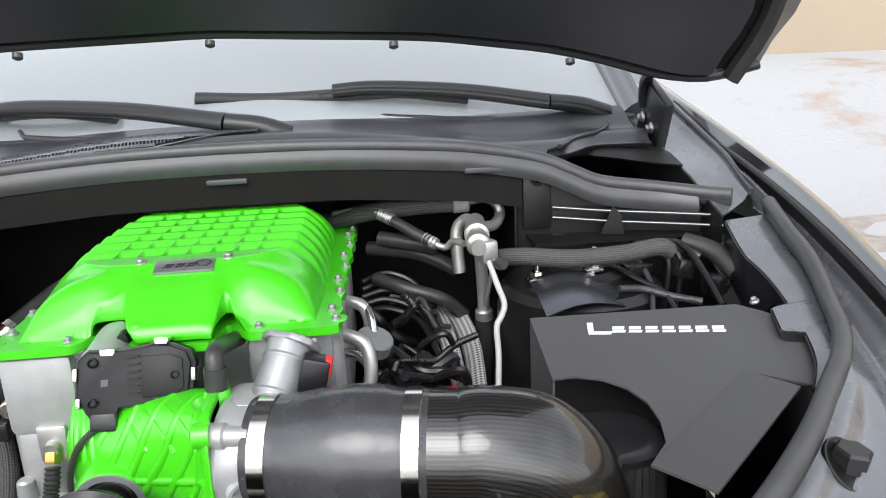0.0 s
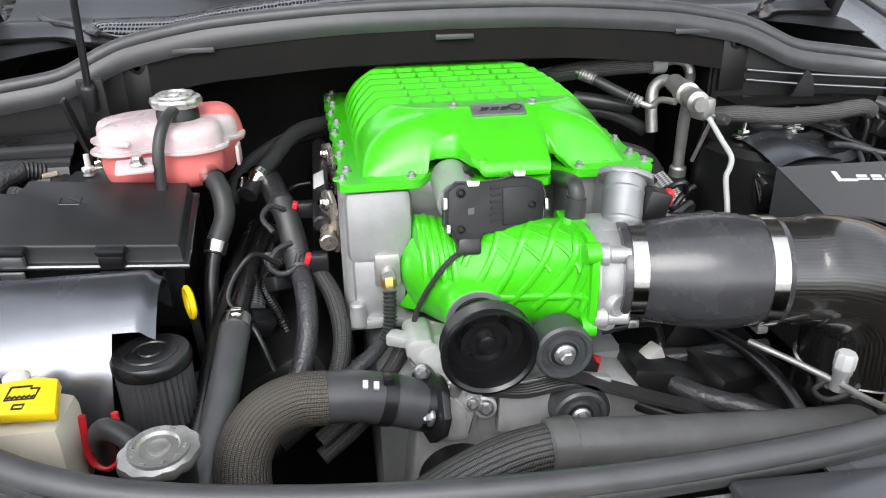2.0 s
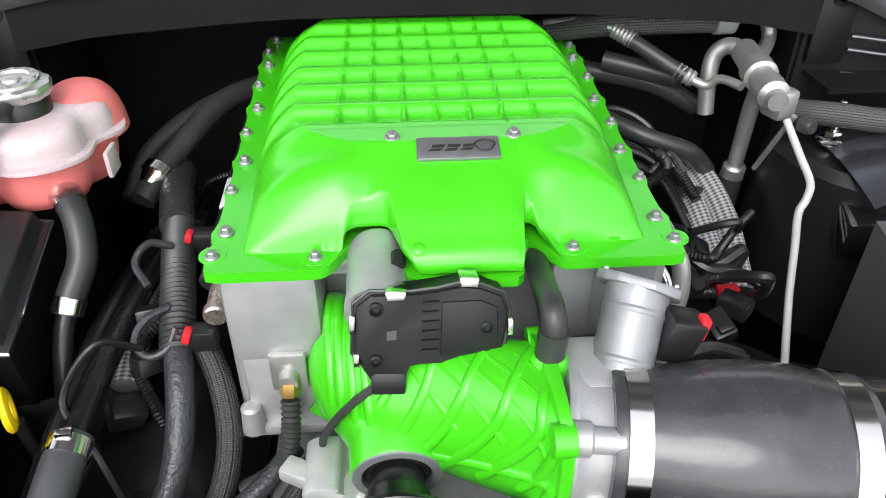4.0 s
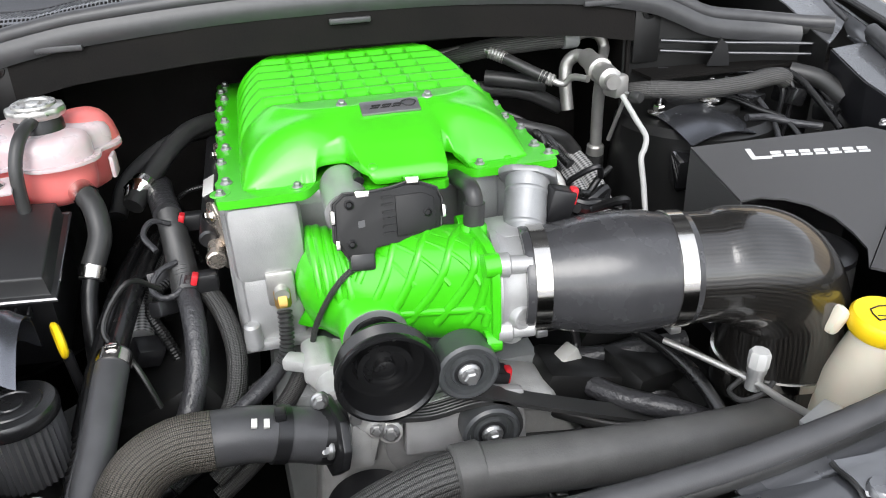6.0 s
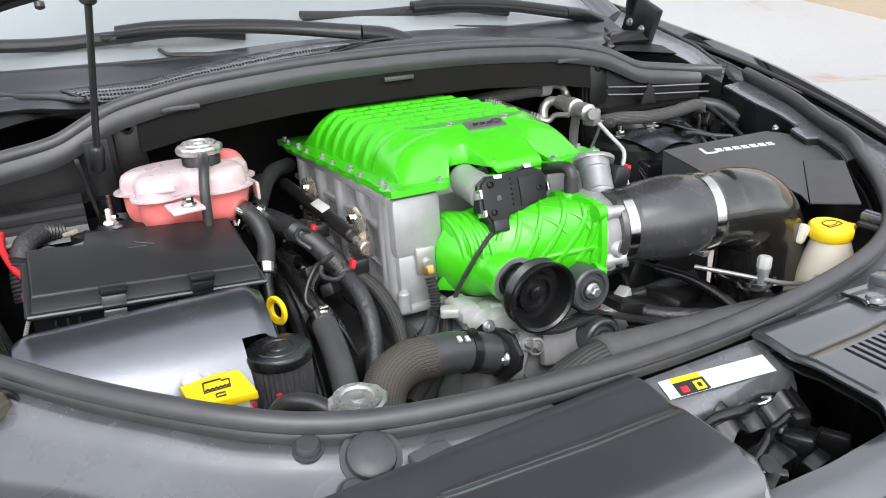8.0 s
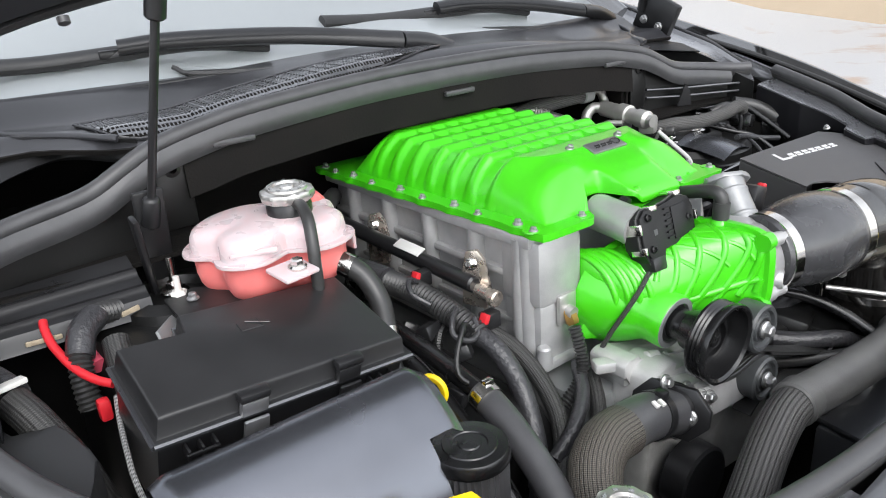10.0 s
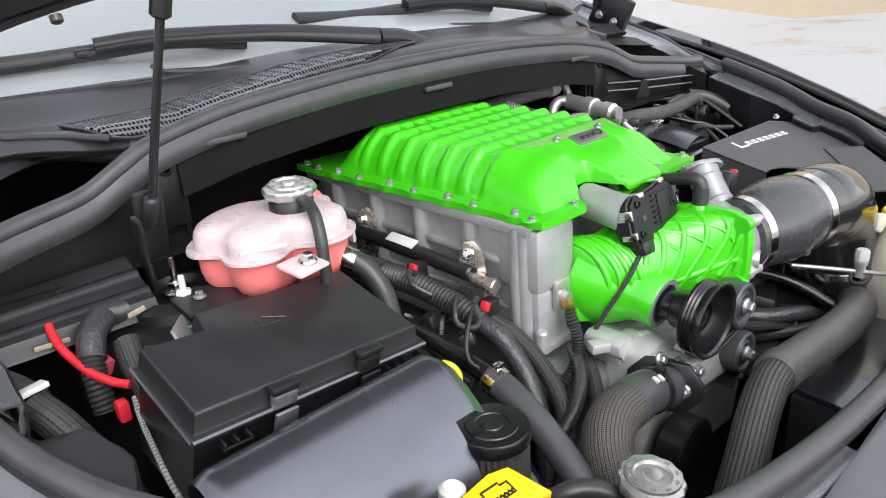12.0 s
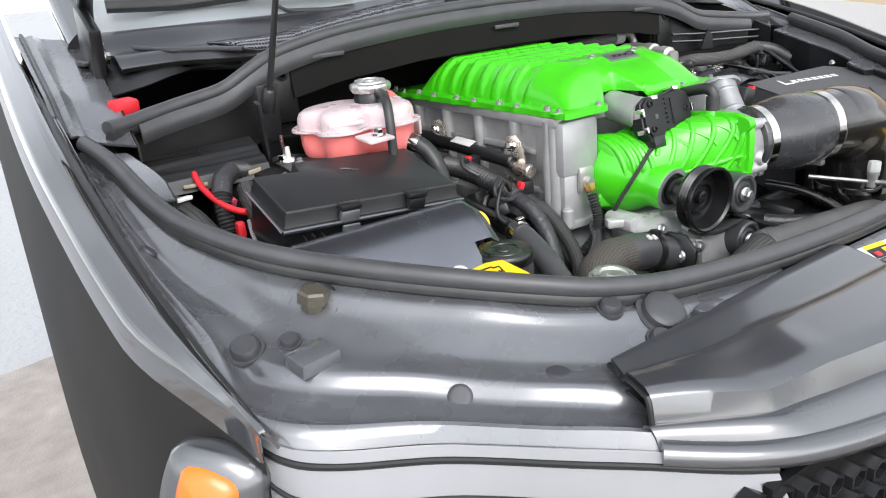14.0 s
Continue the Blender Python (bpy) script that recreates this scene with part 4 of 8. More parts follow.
for nm, r, z0, h, mat in (("eye_boss", 0.0105, -0.022, 0.0225, GREEN), ("eye_plate", 0.0080, 0.0, 0.0022, PIPE)):
    bm = mesh()
    prism(bm, [(r * math.cos(a) + (0.010 if math.cos(a) > 0 else -0.010), r * math.sin(a)) for a in [2 * math.pi * (k + 0.5) / 24 for k in range(24)]], h, TABM @ Matrix.Translation((0, 0, z0)), 0.0008)
    part(nm, bm, mat, snout)
bolt("bolt", TABM @ Vector((0.010, 0, 0.0022)), out_n, 0.0055, OLD_ZINC, snout)

# black drive pulley, hollow in front
pulley = thing("drive_pulley", (-0.041, -0.15, 0.854), "black hollow ribbed supercharger drive pulley", "pulley")
bm = mesh()
ax = (0, -1, -0.06)
lathe(bm, (-0.0435, -0.106, 0.861), ax, [(0.022, 0), (0.022, 0.030), (0.027, 0.034), (0.030, 0.050), (0.046, 0.058), (0.0525, 0.062), (0.0535, 0.065)] + [(0.0535 - 0.0022 * (k % 2), 0.066 + 0.0026 * k) for k in range(6)] + [(0.0520, 0.083), (0.0550, 0.085), (0.0555, 0.089), (0.0545, 0.092), (0.0515, 0.0925), (0.0480, 0.089), (0.0465, 0.072), (0.043, 0.064), (0.030, 0.062), (0.0295, 0.070), (0.024, 0.071), (0.022, 0.062), (0.012, 0.061), (0.011, 0.074), (0.006, 0.076)], 52)
part("pulley_cup", bm, GLOSS, pulley)
bm = mesh()
lathe(bm, (-0.0435, -0.168, 0.8573), ax, [(0.0302, 0.003), (0.0298, 0.0095), (0.0235, 0.0100), (0.0230, 0.004)], 36)
part("hub_ring", bm, GLOSS, pulley)
bm = mesh()
lathe(bm, (-0.0435, -0.104, 0.861), ax, [(0.0285, 0), (0.0285, 0.010), (0.024, 0.014)], 28)
part("shaft_collar", bm, PLASTIC, pulley)

for at, r, nm in (((0.041, -0.175, 0.847), 0.034, "belt_idler"), ((0.066, -0.172, 0.757), 0.033, "belt_idler")):
    idler = thing(nm, at, "grey plastic belt idler wheel with a zinc bolt", "idler pulley", "belt idlers")
    bm = mesh()
    lathe(bm, Vector(at) + Vector((0, 0.014, 0)), (0, -1, 0), [(r - 0.003, 0), (r, 0.003), (r, 0.035), (r - 0.003, 0.038), (r - 0.007, 0.037), (r - 0.009, 0.032), (0.020, 0.032), (0.018, 0.036)], 32)
    part("wheel", bm, IDLER, idler, "dark grey plastic wheel")
    bm = mesh()
    lathe(bm, Vector(at) + Vector((0, -0.018, 0)), (0, -1, 0), [(0.016, 0), (0.016, 0.004), (0.013, 0.005)], 22)
    part("hub", bm, PLASTIC, idler)
    bolt("bolt", Vector(at) + Vector((0, -0.022, 0)), (0, -1, 0), 0.0125, ZINC, idler)

# ribbed drive belt
belt = thing("drive_belt", (0.1, -0.17, 0.80), "flat ribbed black rubber drive belt", "belt")
bm = mesh()
def strap(bm, pts, w):
    line = spline(pts, 6)
    loops = []
    for i, q in enumerate(line):
        d = (line[min(i + 1, len(line) - 1)] - line[max(i - 1, 0)]).normalized()
        n = Vector((0, -1, 0)).cross(d).normalized() * 0.0025
        loops.append([q + n + Vector((0, -w, 0)), q + n + Vector((0, w, 0)), q - n + Vector((0, w, 0)), q - n + Vector((0, -w, 0))])
    rings(bm, loops)
strap(bm, [(0.30, -0.172, 0.705), (0.20, -0.172, 0.742), (0.105, -0.172, 0.780), (0.060, -0.172, 0.800), (0.030, -0.172, 0.812)], 0.014)
strap(bm, [(-0.05, -0.172, 0.796), (0.0, -0.172, 0.787), (0.05, -0.172, 0.793), (0.085, -0.172, 0.787), (0.102, -0.172, 0.762), (0.095, -0.172, 0.735), (0.05, -0.172, 0.70)], 0.014)
part("strap", bm, RUBBER, belt)
for k in range(6):
    bm = mesh()
    w = -0.1845 + 0.005 * k
    tube(bm, [(-0.046, w, 0.7985), (0.0, w, 0.7900), (0.05, w, 0.7958), (0.083, w, 0.7900)], 0.0013, 6, 6)
    part("belt_rib", bm, RUBBER, belt)
bm = mesh()
strap(bm, [(0.30, -0.170, 0.690), (0.20, -0.170, 0.700), (0.10, -0.170, 0.715)], 0.012)
part("lower_run", bm, RUBBER, belt)

# bypass actuator: black box with a grey motor
act = thing("bypass_actuator", (-0.01, -0.075, 0.93), "black plastic bypass valve actuator with metal clips", "actuator")
AM = Matrix.Translation((-0.012, -0.078, 0.985)) @ pose(0, 0, 0, 72, 3, 0) @ Matrix.Diagonal((0.93, 0.93, 1, 1))
bm = mesh()
case_line = [(-0.065, 0.018), (-0.052, 0.029), (-0.018, 0.029), (0.004, 0.032), (0.024, 0.037), (0.042, 0.035), (0.060, 0.028), (0.066, 0.014), (0.062, -0.028), (0.052, -0.035), (-0.010, -0.034), (-0.020, -0.036), (-0.024, -0.058), (-0.046, -0.058), (-0.053, -0.042), (-0.066, -0.026)]
prism(bm, case_line, 0.026, AM @ Matrix.Translation((0, 0, -0.030)), 0.002)
cover = part("case", bm, DULLBLACK, act)
bm = mesh()
prism(bm, [(0.955 * x, 0.94 * y) for x, y in case_line], 0.005, AM @ Matrix.Translation((0, 0, -0.0045)), 0.0015)
part("cover", bm, DULLBLACK, cover)
bm = mesh()
tube(bm, [AM @ Vector((1.0 * x, 1.0 * y, -0.0055)) for x, y in case_line], 0.0016, 1, 6, closed=True)
part("joint_rim", bm, RUBBER, cover)
for k in range(6):
    bm = mesh()
    prism(bm, [(-0.008, 0.020 - 0.0085 * k), (0.006, 0.022 - 0.0085 * k), (0.006, 0.0235 - 0.0085 * k), (-0.008, 0.0225 - 0.0085 * k)], 0.0035, AM)
    part("cover_rib", bm, DULLBLACK, cover)
bm = mesh()
prism(bm, [(0.008, 0.022), (0.040, 0.024), (0.054, 0.018), (0.056, -0.014), (0.048, -0.022), (0.008, -0.026)], 0.0026, AM, 0.001)
part("raised_panel", bm, DULLBLACK, cover)
for x, y, r in ((-0.046, 0.016, 0.0055), (0.046, 0.000, 0.0050), (-0.046, -0.030, 0.005)):
    bm = mesh()
    lathe(bm, AM @ Vector((x, y, 0.0)), AM.to_3x3() @ Vector((0, 0, 1)), [(r, 0), (r, 0.004), (r * 0.7, 0.005), (r * 0.5, 0.002)], 14)
    part("screw_boss", bm, DULLBLACK, cover)
bm = mesh()
prism(bm, [(-0.037, -0.012), (-0.029, -0.011), (-0.029, -0.003), (-0.037, -0.004)], 0.0012, AM)
part("small_plate", bm, SEAL, cover)
bm = mesh()
box(bm, AM @ Vector((-0.035, -0.052, -0.014)), (0.030, 0.022, 0.030), 0.003, AM.to_3x3().to_4x4())
part("connector", bm, PLASTIC, act)
for x, y, w, h in ((-0.030, 0.028, 0.017, 0.006), (0.030, 0.040, 0.016, 0.006), (-0.0655, 0.002, 0.005, 0.016), (-0.062, -0.030, 0.005, 0.012), (0.066, 0.000, 0.005, 0.015)):
    bm = mesh()
    box(bm, AM @ Vector((x, y, -0.010)), (w, h, 0.024), 0.001, AM.to_3x3().to_4x4())
    box(bm, AM @ Vector((x, y - 0.002 * (h < 0.01), 0.0015)), (w * 0.85, h * 0.9, 0.002), 0.0005, AM.to_3x3().to_4x4())
    part("clip", bm, CHROME, act, "bright metal clip")
bm = mesh()
lathe(bm, (-0.053, -0.052, 0.985), (0, 1, 0.12), [(0.027, -0.006), (0.027, 0.004), (0.0262, 0.008), (0.0262, 0.062), (0.024, 0.069), (0.018, 0.072)], 32)
part("motor", bm, CAST, act, "grey metal motor")
bm = mesh()
rod(bm, (-0.036, -0.030, 1.010), (-0.036, -0.018, 1.012), 0.006, seg=10)
part("nipple", bm, PLASTIC, act)
bm = mesh()
tube(bm, [(-0.050, -0.082, 0.930), (-0.064, -0.086, 0.926), (-0.080, -0.086, 0.910), (-0.096, -0.076, 0.880), (-0.108, -0.060, 0.845), (-0.114, -0.046, 0.810), (-0.122, -0.040, 0.765)], 0.0036, 8, 8)
part("cable", bm, BLACK_BRAID, act)
bm = mesh()
tube(bm, [(0.084, 0.012, 0.985), (0.080, -0.030, 0.996), (0.078, -0.070, 1.006), (0.0775, -0.092, 1.008), (0.078, -0.1005, 0.998), (0.077, -0.101, 0.975)], 0.0098, 8, 14)
rod(bm, (0.078, -0.1005, 0.996), (0.0765, -0.101, 0.968), 0.0118, seg=16)
part("vent_hose", bm, RUBBER, act)

# throttle body
TB = Vector((0.083, -0.124, 0.910))
AX = (Vector((0.283, -0.190, 0.922)) - Vector((0.122, -0.163, 0.924))).normalized()
throttle = thing("throttle_body", (0.12, -0.165, 0.845), "cast aluminium throttle body with bolt bosses", "throttle body")
bm = mesh()
lathe(bm, TB, AX, [(0.052, 0.002), (0.057, 0.004), (0.0585, 0.011), (0.057, 0.013), (0.054, 0.020), (0.0535, 0.042), (0.048, 0.044)], 44)
box(bm, TB + Vector((0.014, -0.034, -0.034)), (0.028, 0.042, 0.042), 0.012)
box(bm, TB + Vector((0.026, 0.022, 0.040)), (0.044, 0.06, 0.034), 0.010)
part("bore", bm, CAST, throttle)
for a in (40, 135, 215, 318):
    q = TB + Vector((0, 0.058 * math.cos(radians(a)), 0.058 * math.sin(radians(a))))
    bm = mesh()
    lathe(bm, q, AX, [(0.013, -0.002), (0.013, 0.012), (0.010, 0.014), (0.0095, 0.036), (0.0075, 0.038), (0.006, 0.034)], 16)
    part("bolt_boss", bm, CAST, throttle)
bm = mesh()
lathe(bm, (0.100, -0.164, 0.894), (0.35, -1, 0), [(0.014, 0), (0.014, 0.020), (0.0125, 0.022), (0.009, 0.022), (0.0085, 0.012)], 22)
part("boss", bm, CAST, throttle)
bm = mesh()
rod(bm, (0.078, -0.164, 0.950), (0.118, -0.170, 0.950), 0.0095, 0.0085, 16, 0.002)
part("boss", bm, CAST, throttle)
bm = mesh()
MAX = Vector((0.018, 0.038, 0.042)).normalized()
MB = Vector((0.137, -0.095, 0.960))
lathe(bm, MB, MAX, [(0.012, -0.030), (0.020, -0.028), (0.0235, -0.020), (0.0245, -0.012), (0.0245, 0.044), (0.0255, 0.047), (0.0255, 0.054), (0.022, 0.056)], 32)
motor = part("motor_housing", bm, MOTORCAST, throttle, "dull grey throttle motor")
for k in (-0.004, 0.036):
    bm = mesh()
    lathe(bm, MB + MAX * k, MAX, [(0.0244, -0.003), (0.0256, -0.001), (0.0256, 0.001), (0.0244, 0.003)], 32, False)
    part("motor_band", bm, MOTORCAST, motor)
bm = mesh()
prism(bm, [(-0.042, -0.014), (-0.032, -0.022), (-0.018, -0.030), (0.018, -0.030), (0.032, -0.022), (0.042, -0.014), (0.042, 0.012), (0.030, 0.022), (0.018, 0.029), (-0.018, 0.029), (-0.030, 0.022), (-0.042, 0.012)], 0.008, Matrix.Translation(MB + MAX * 0.053) @ Matrix((Vector((0.86, -0.5, 0.0)), MAX.cross(Vector((0.86, -0.5, 0.0))).normalized(), MAX)).transposed().to_4x4() @ Matrix.Diagonal((0.80, 0.86, 1, 1)), 0.002)
part("motor_cap", bm, MOTORCAST, motor)
side_way = Vector((0.86, -0.5, 0.0)).normalized()
for k in (-1, 1):
    bolt("bolt", MB + MAX * 0.061 + side_way * 0.028 * k, MAX, 0.0045, OLD_ZINC, throttle)
bm = mesh()
rod(bm, MB - MAX * 0.020 + Vector((-0.028, -0.012, 0)), MB - MAX * 0.006 + Vector((-0.028, -0.012, 0)), 0.008, 0.007, 14, 0.002)
part("motor_lug", bm, MOTORCAST, motor)

# coupler, clamps and carbon tube
intake = thing("air_intake_tube", (0.36, -0.20, 0.84), "carbon fibre intake elbow with a black silicone coupler", "intake tube")
P1 = Vector((0.117, -0.137, 0.9155))
bm = mesh()
lathe(bm, P1, AX, [(0.0555, 0.0), (0.057, 0.003), (0.057, 0.030), (0.0585, 0.036), (0.0655, 0.075), (0.0685, 0.105), (0.0675, 0.135), (0.064, 0.152), (0.063, 0.182), (0.061, 0.185), (0.059, 0.180)], 56)
part("coupler", bm, SILICONE, intake, "smooth black silicone coupler")
for h, r in ((0.008, 0.0588), (0.158, 0.0655)):
    bm = mesh()
    lathe(bm, P1 + AX * h, AX, [(r - 0.003, 0), (r, 0.0008), (r, 0.0175), (r - 0.003, 0.0185)], 56, False)
    clamp = part("band_clamp", bm, CHROME, intake, "bright metal band clamp")
    bm = mesh()
    q = P1 + AX * (h + 0.009) + Vector((0, -0.2 * r, -0.985 * r))
    box(bm, q, (0.014, 0.030, 0.010), 0.002)
    part("clamp_screw", bm, ZINC, clamp)
P2 = P1 + AX * 0.17
bm = mesh()
tube(bm, [P2, P2 + AX * 0.04, Vector((0.348, -0.174, 0.912)), Vector((0.394, -0.174, 0.897)), Vector((0.425, -0.173, 0.862)), Vector((0.433, -0.173, 0.815)), Vector((0.433, -0.173, 0.735))], lambda q: 0.0625 + 0.009 * smooth(0.1, 0.6, q), 10, 56)
part("carbon_elbow", bm, CARBON, intake, "glossy carbon fibre elbow")
bm = mesh()
lathe(bm, (0.433, -0.173, 0.768), (0, 0, 1), [(0.070, 0), (0.0745, 0.001), (0.0745, 0.012), (0.070, 0.013)], 48, False)
part("band_clamp", bm, CHROME, intake)
# ---- intake side: heat shield, tower fittings, pipes ----
def plate(bm, pts, d=(0, 0, -0.003)):
    """A flat sheet with the outline pts, as thick as d."""
    low = [bm.verts.new(Vector(p) + Vector(d)) for p in pts]
    top = [bm.verts.new(p) for p in pts]
    n = len(pts)
    bm.faces.new(top)
    bm.faces.new(low[::-1])
    for i in range(n):
        bm.faces.new((low[i], low[(i + 1) % n], top[(i + 1) % n], top[i]))


shield = thing("intake_heat_shield", (0.60, 0.0, 0.70), "matte black folded sheet metal heat shield with pale print", "heat shield")
def shield_z(x, y):
    return 0.9265 + 0.23 * y
arc = [(0.485, -0.034), (0.515, -0.044), (0.540, -0.064), (0.554, -0.092), (0.556, -0.125), (0.548, -0.160), (0.515, -0.200)]
top_line = [(0.458, 0.096), (0.456, -0.036)] + arc + [(0.690, -0.052), (0.752, -0.085), (0.769, -0.088), (0.7795, -0.067), (0.803, -0.03), (0.8095, 0.010), (0.799, 0.042), (0.779, 0.068), (0.750, 0.090)]
bm = mesh()
plate(bm, [(x, y, max(0.893, shield_z(x, y))) for x, y in top_line][::-1])
part("top_panel", bm, MATTE, shield)
bm = mesh()
plate(bm, [(0.690, -0.0535, 0.9165), (0.515, -0.202, 0.895), (0.553, -0.268, 0.902), (0.722, -0.118, 0.922)])
part("sloped_flap", bm, MATTE, shield, "sloped black flap")
bm = mesh()
plate(bm, [(0.458, 0.096, 0.944), (0.458, 0.096, 0.70), (0.456, -0.036, 0.70), (0.456, -0.036, 0.914)], (0.003, 0, 0))
part("side_wall", bm, MATTE, shield)
bm = mesh()
plate(bm, [(0.462, 0.096, 0.944), (0.748, 0.092, 0.944), (0.748, 0.092, 0.70), (0.462, 0.096, 0.70)], (0, -0.003, 0))
part("rear_wall", bm, MATTE, shield)
# print on the panel: a plain word mark of bars
bm = mesh()
a, b = Vector((0.527, 0.058, 0)), Vector((0.718, 0.034, 0))
way2 = (b - a).normalized()
up2 = Vector((-way2.y, way2.x, 0))
def on_shield(s, h, lift=0.0012):
    q = a + way2 * s + up2 * h
    return Vector((q.x, q.y, shield_z(q.x, q.y) + lift))
x0 = 0.0
for k in range(8):
    w = 0.030 if k == 0 else 0.0205
    h = 0.027 if k == 0 else 0.018
    # plain slanted blocks, the first one taller with a long foot
    bars = [((0, 0.004), (0.008, h)), ((0, 0.0), (w, 0.0065))] if k == 0 else [((0, 0.004), (w - 0.003, h * 0.5)), ((0.0015, h * 0.5 + 0.002), (w - 0.003, h))]
    bars = [((p[0], p[1] - 0.012), (q[0], q[1] - 0.012)) for p, q in bars]
    for (s0, h0), (s1, h1) in bars:
        bm = mesh()
        plate(bm, [on_shield(x0 + s0, h0), on_shield(x0 + s1, h0), on_shield(x0 + s1 + 0.002, h1), on_shield(x0 + s0 + 0.002, h1)], (0, 0, -0.0006))
        part("print_block", bm, LETTER, shield)
    x0 += w + 0.0015
bolt("rivet", (0.782, 0.009, 0.929), (0, -0.2, 1), 0.006, OLD_ZINC, shield)

# conical filter in the box
filt = thing("cone_filter", (0.56, -0.12, 0.72), "black pleated cone air filter below the shield", "air filter")
bm = mesh()
loops = []
for k, (r, h) in enumerate(((0.062, 0.0), (0.060, 0.09), (0.058, 0.15))):
    loops.append([Vector((0.505 + (r + 0.004 * (j % 2)) * math.cos(2 * math.pi * j / 80), -0.105 + (r + 0.004 * (j % 2)) * math.sin(2 * math.pi * j / 80), 0.72 + h)) for j in range(80)])
rings(bm, loops)
part("pleats", bm, RUBBER, filt)
bm = mesh()
lathe(bm, (0.505, -0.105, 0.868), (0, 0, 1), [(0.062, 0), (0.062, 0.008), (0.05, 0.011), (0.035, 0.005)], 36)
part("cap", bm, PLASTIC, filt)

# air conditioning pipes
ac = thing("air_conditioning_lines", (0.43, 0.33, 0.80), "dull aluminium air conditioning pipes with crimped black hoses", "pipes")
bm = mesh()
tube(bm, [(0.415, 0.44, 1.048), (0.445, 0.448, 1.053), (0.472, 0.452, 1.045), (0.482, 0.448, 1.022), (0.468, 0.430, 1.006), (0.440, 0.405, 1.008)], 0.010, 8, 14)
part("upper_pipe", bm, PIPE, ac)
bm = mesh()
tube(bm, [(0.412, 0.44, 1.048), (0.34, 0.445, 1.046), (0.25, 0.47, 1.035), (0.16, 0.52, 1.01)], 0.0165, 8, 16)
part("suction_hose", bm, RIBBED, ac, "ribbed black hose")
bm = mesh()
rod(bm, (0.395, 0.440, 1.0475), (0.424, 0.440, 1.0485), 0.0185, seg=20, bev=0.002)
part("crimp", bm, CAST_DARK, ac)
bm = mesh()
tube(bm, [(0.401, 0.416, 0.925), (0.398, 0.424, 0.975), (0.402, 0.428, 1.005), (0.416, 0.420, 1.020), (0.428, 0.400, 1.018)], 0.0115, 8, 14)
part("loop_pipe", bm, PIPE, ac)
bm = mesh()
tube(bm, [(0.426, 0.335, 1.005), (0.430, 0.350, 0.96), (0.433, 0.358, 0.91), (0.434, 0.361, 0.864)], 0.0105, 6, 14)
part("down_pipe", bm, PIPE, ac)
bm = mesh()
lathe(bm, (0.430, 0.405, 1.018), (-0.014, -0.13, -0.010), [(0.014, -0.006), (0.017, 0.0), (0.017, 0.05), (0.021, 0.052), (0.021, 0.075), (0.016, 0.077), (0.016, 0.10), (0.019, 0.102), (0.019, 0.125), (0.012, 0.130), (0.012, 0.142)], 18)
part("connector_body", bm, PIPE, ac)
bm = mesh()
box(bm, (0.430, 0.288, 0.997), (0.030, 0.034, 0.038), 0.007, (0, 0, 20))
part("fitting_block", bm, PIPE, ac)
bm = mesh()
lathe(bm, (0.446, 0.246, 0.985), (0.3, -1, 0.1), [(0.010, -0.006), (0.010, 0.006), (0.007, 0.010)], 14)
part("valve_cap", bm, RUBBER, ac)
bm = mesh()
rod(bm, (0.438, 0.262, 0.99), (0.428, 0.30, 0.90), 0.0035, seg=8)
part("bracket_rod", bm, PIPE, ac)
bm = mesh()
tube(bm, [(0.430, 0.262, 0.985), (0.436, 0.225, 0.958), (0.441, 0.197, 0.937), (0.434, 0.184, 0.922), (0.425, 0.176, 0.908), (0.424, 0.160, 0.87), (0.417, 0.13, 0.82), (0.405, 0.08, 0.76)], 0.0046, 8, 12)
part("thin_pipe", bm, MILKCAP, ac, "pale thin pipe")
bm = mesh()
rod(bm, (0.434, 0.360, 0.873), (0.4345, 0.363, 0.852), 0.0155, seg=18, bev=0.003)
part("collar", bm, PIPE, ac)
bm = mesh()
tube(bm, [(0.4345, 0.363, 0.854), (0.434, 0.370, 0.79), (0.42, 0.375, 0.68)], 0.017, 8, 16)
part("lower_hose", bm, RUBBER, ac)
bm = mesh()
tube(bm, [(0.18, 0.50, 1.03), (0.245, 0.465, 1.04), (0.30, 0.42, 1.02)], 0.006, 6, 10)
tube(bm, [(0.345, 0.385, 0.995), (0.372, 0.372, 0.985), (0.385, 0.36, 0.998), (0.40, 0.33, 1.0)], 0.006, 6, 10)
part("liquid_pipe", bm, PIPE, ac)
bm = mesh()
tube(bm, [(0.285, 0.435, 1.026), (0.32, 0.405, 1.008), (0.348, 0.383, 0.994)], 0.010, 6, 12)
part("liquid_hose", bm, RUBBER, ac)
for p, q in (((0.265, 0.452, 1.034), (0.290, 0.432, 1.024)), ((0.338, 0.392, 0.999), (0.358, 0.378, 0.990))):
    bm = mesh()
    tube(bm, [p, q], 0.0105, 8, 12, ripple=0.001, pitch=0.006)
    part("crimp", bm, PIPE, ac)

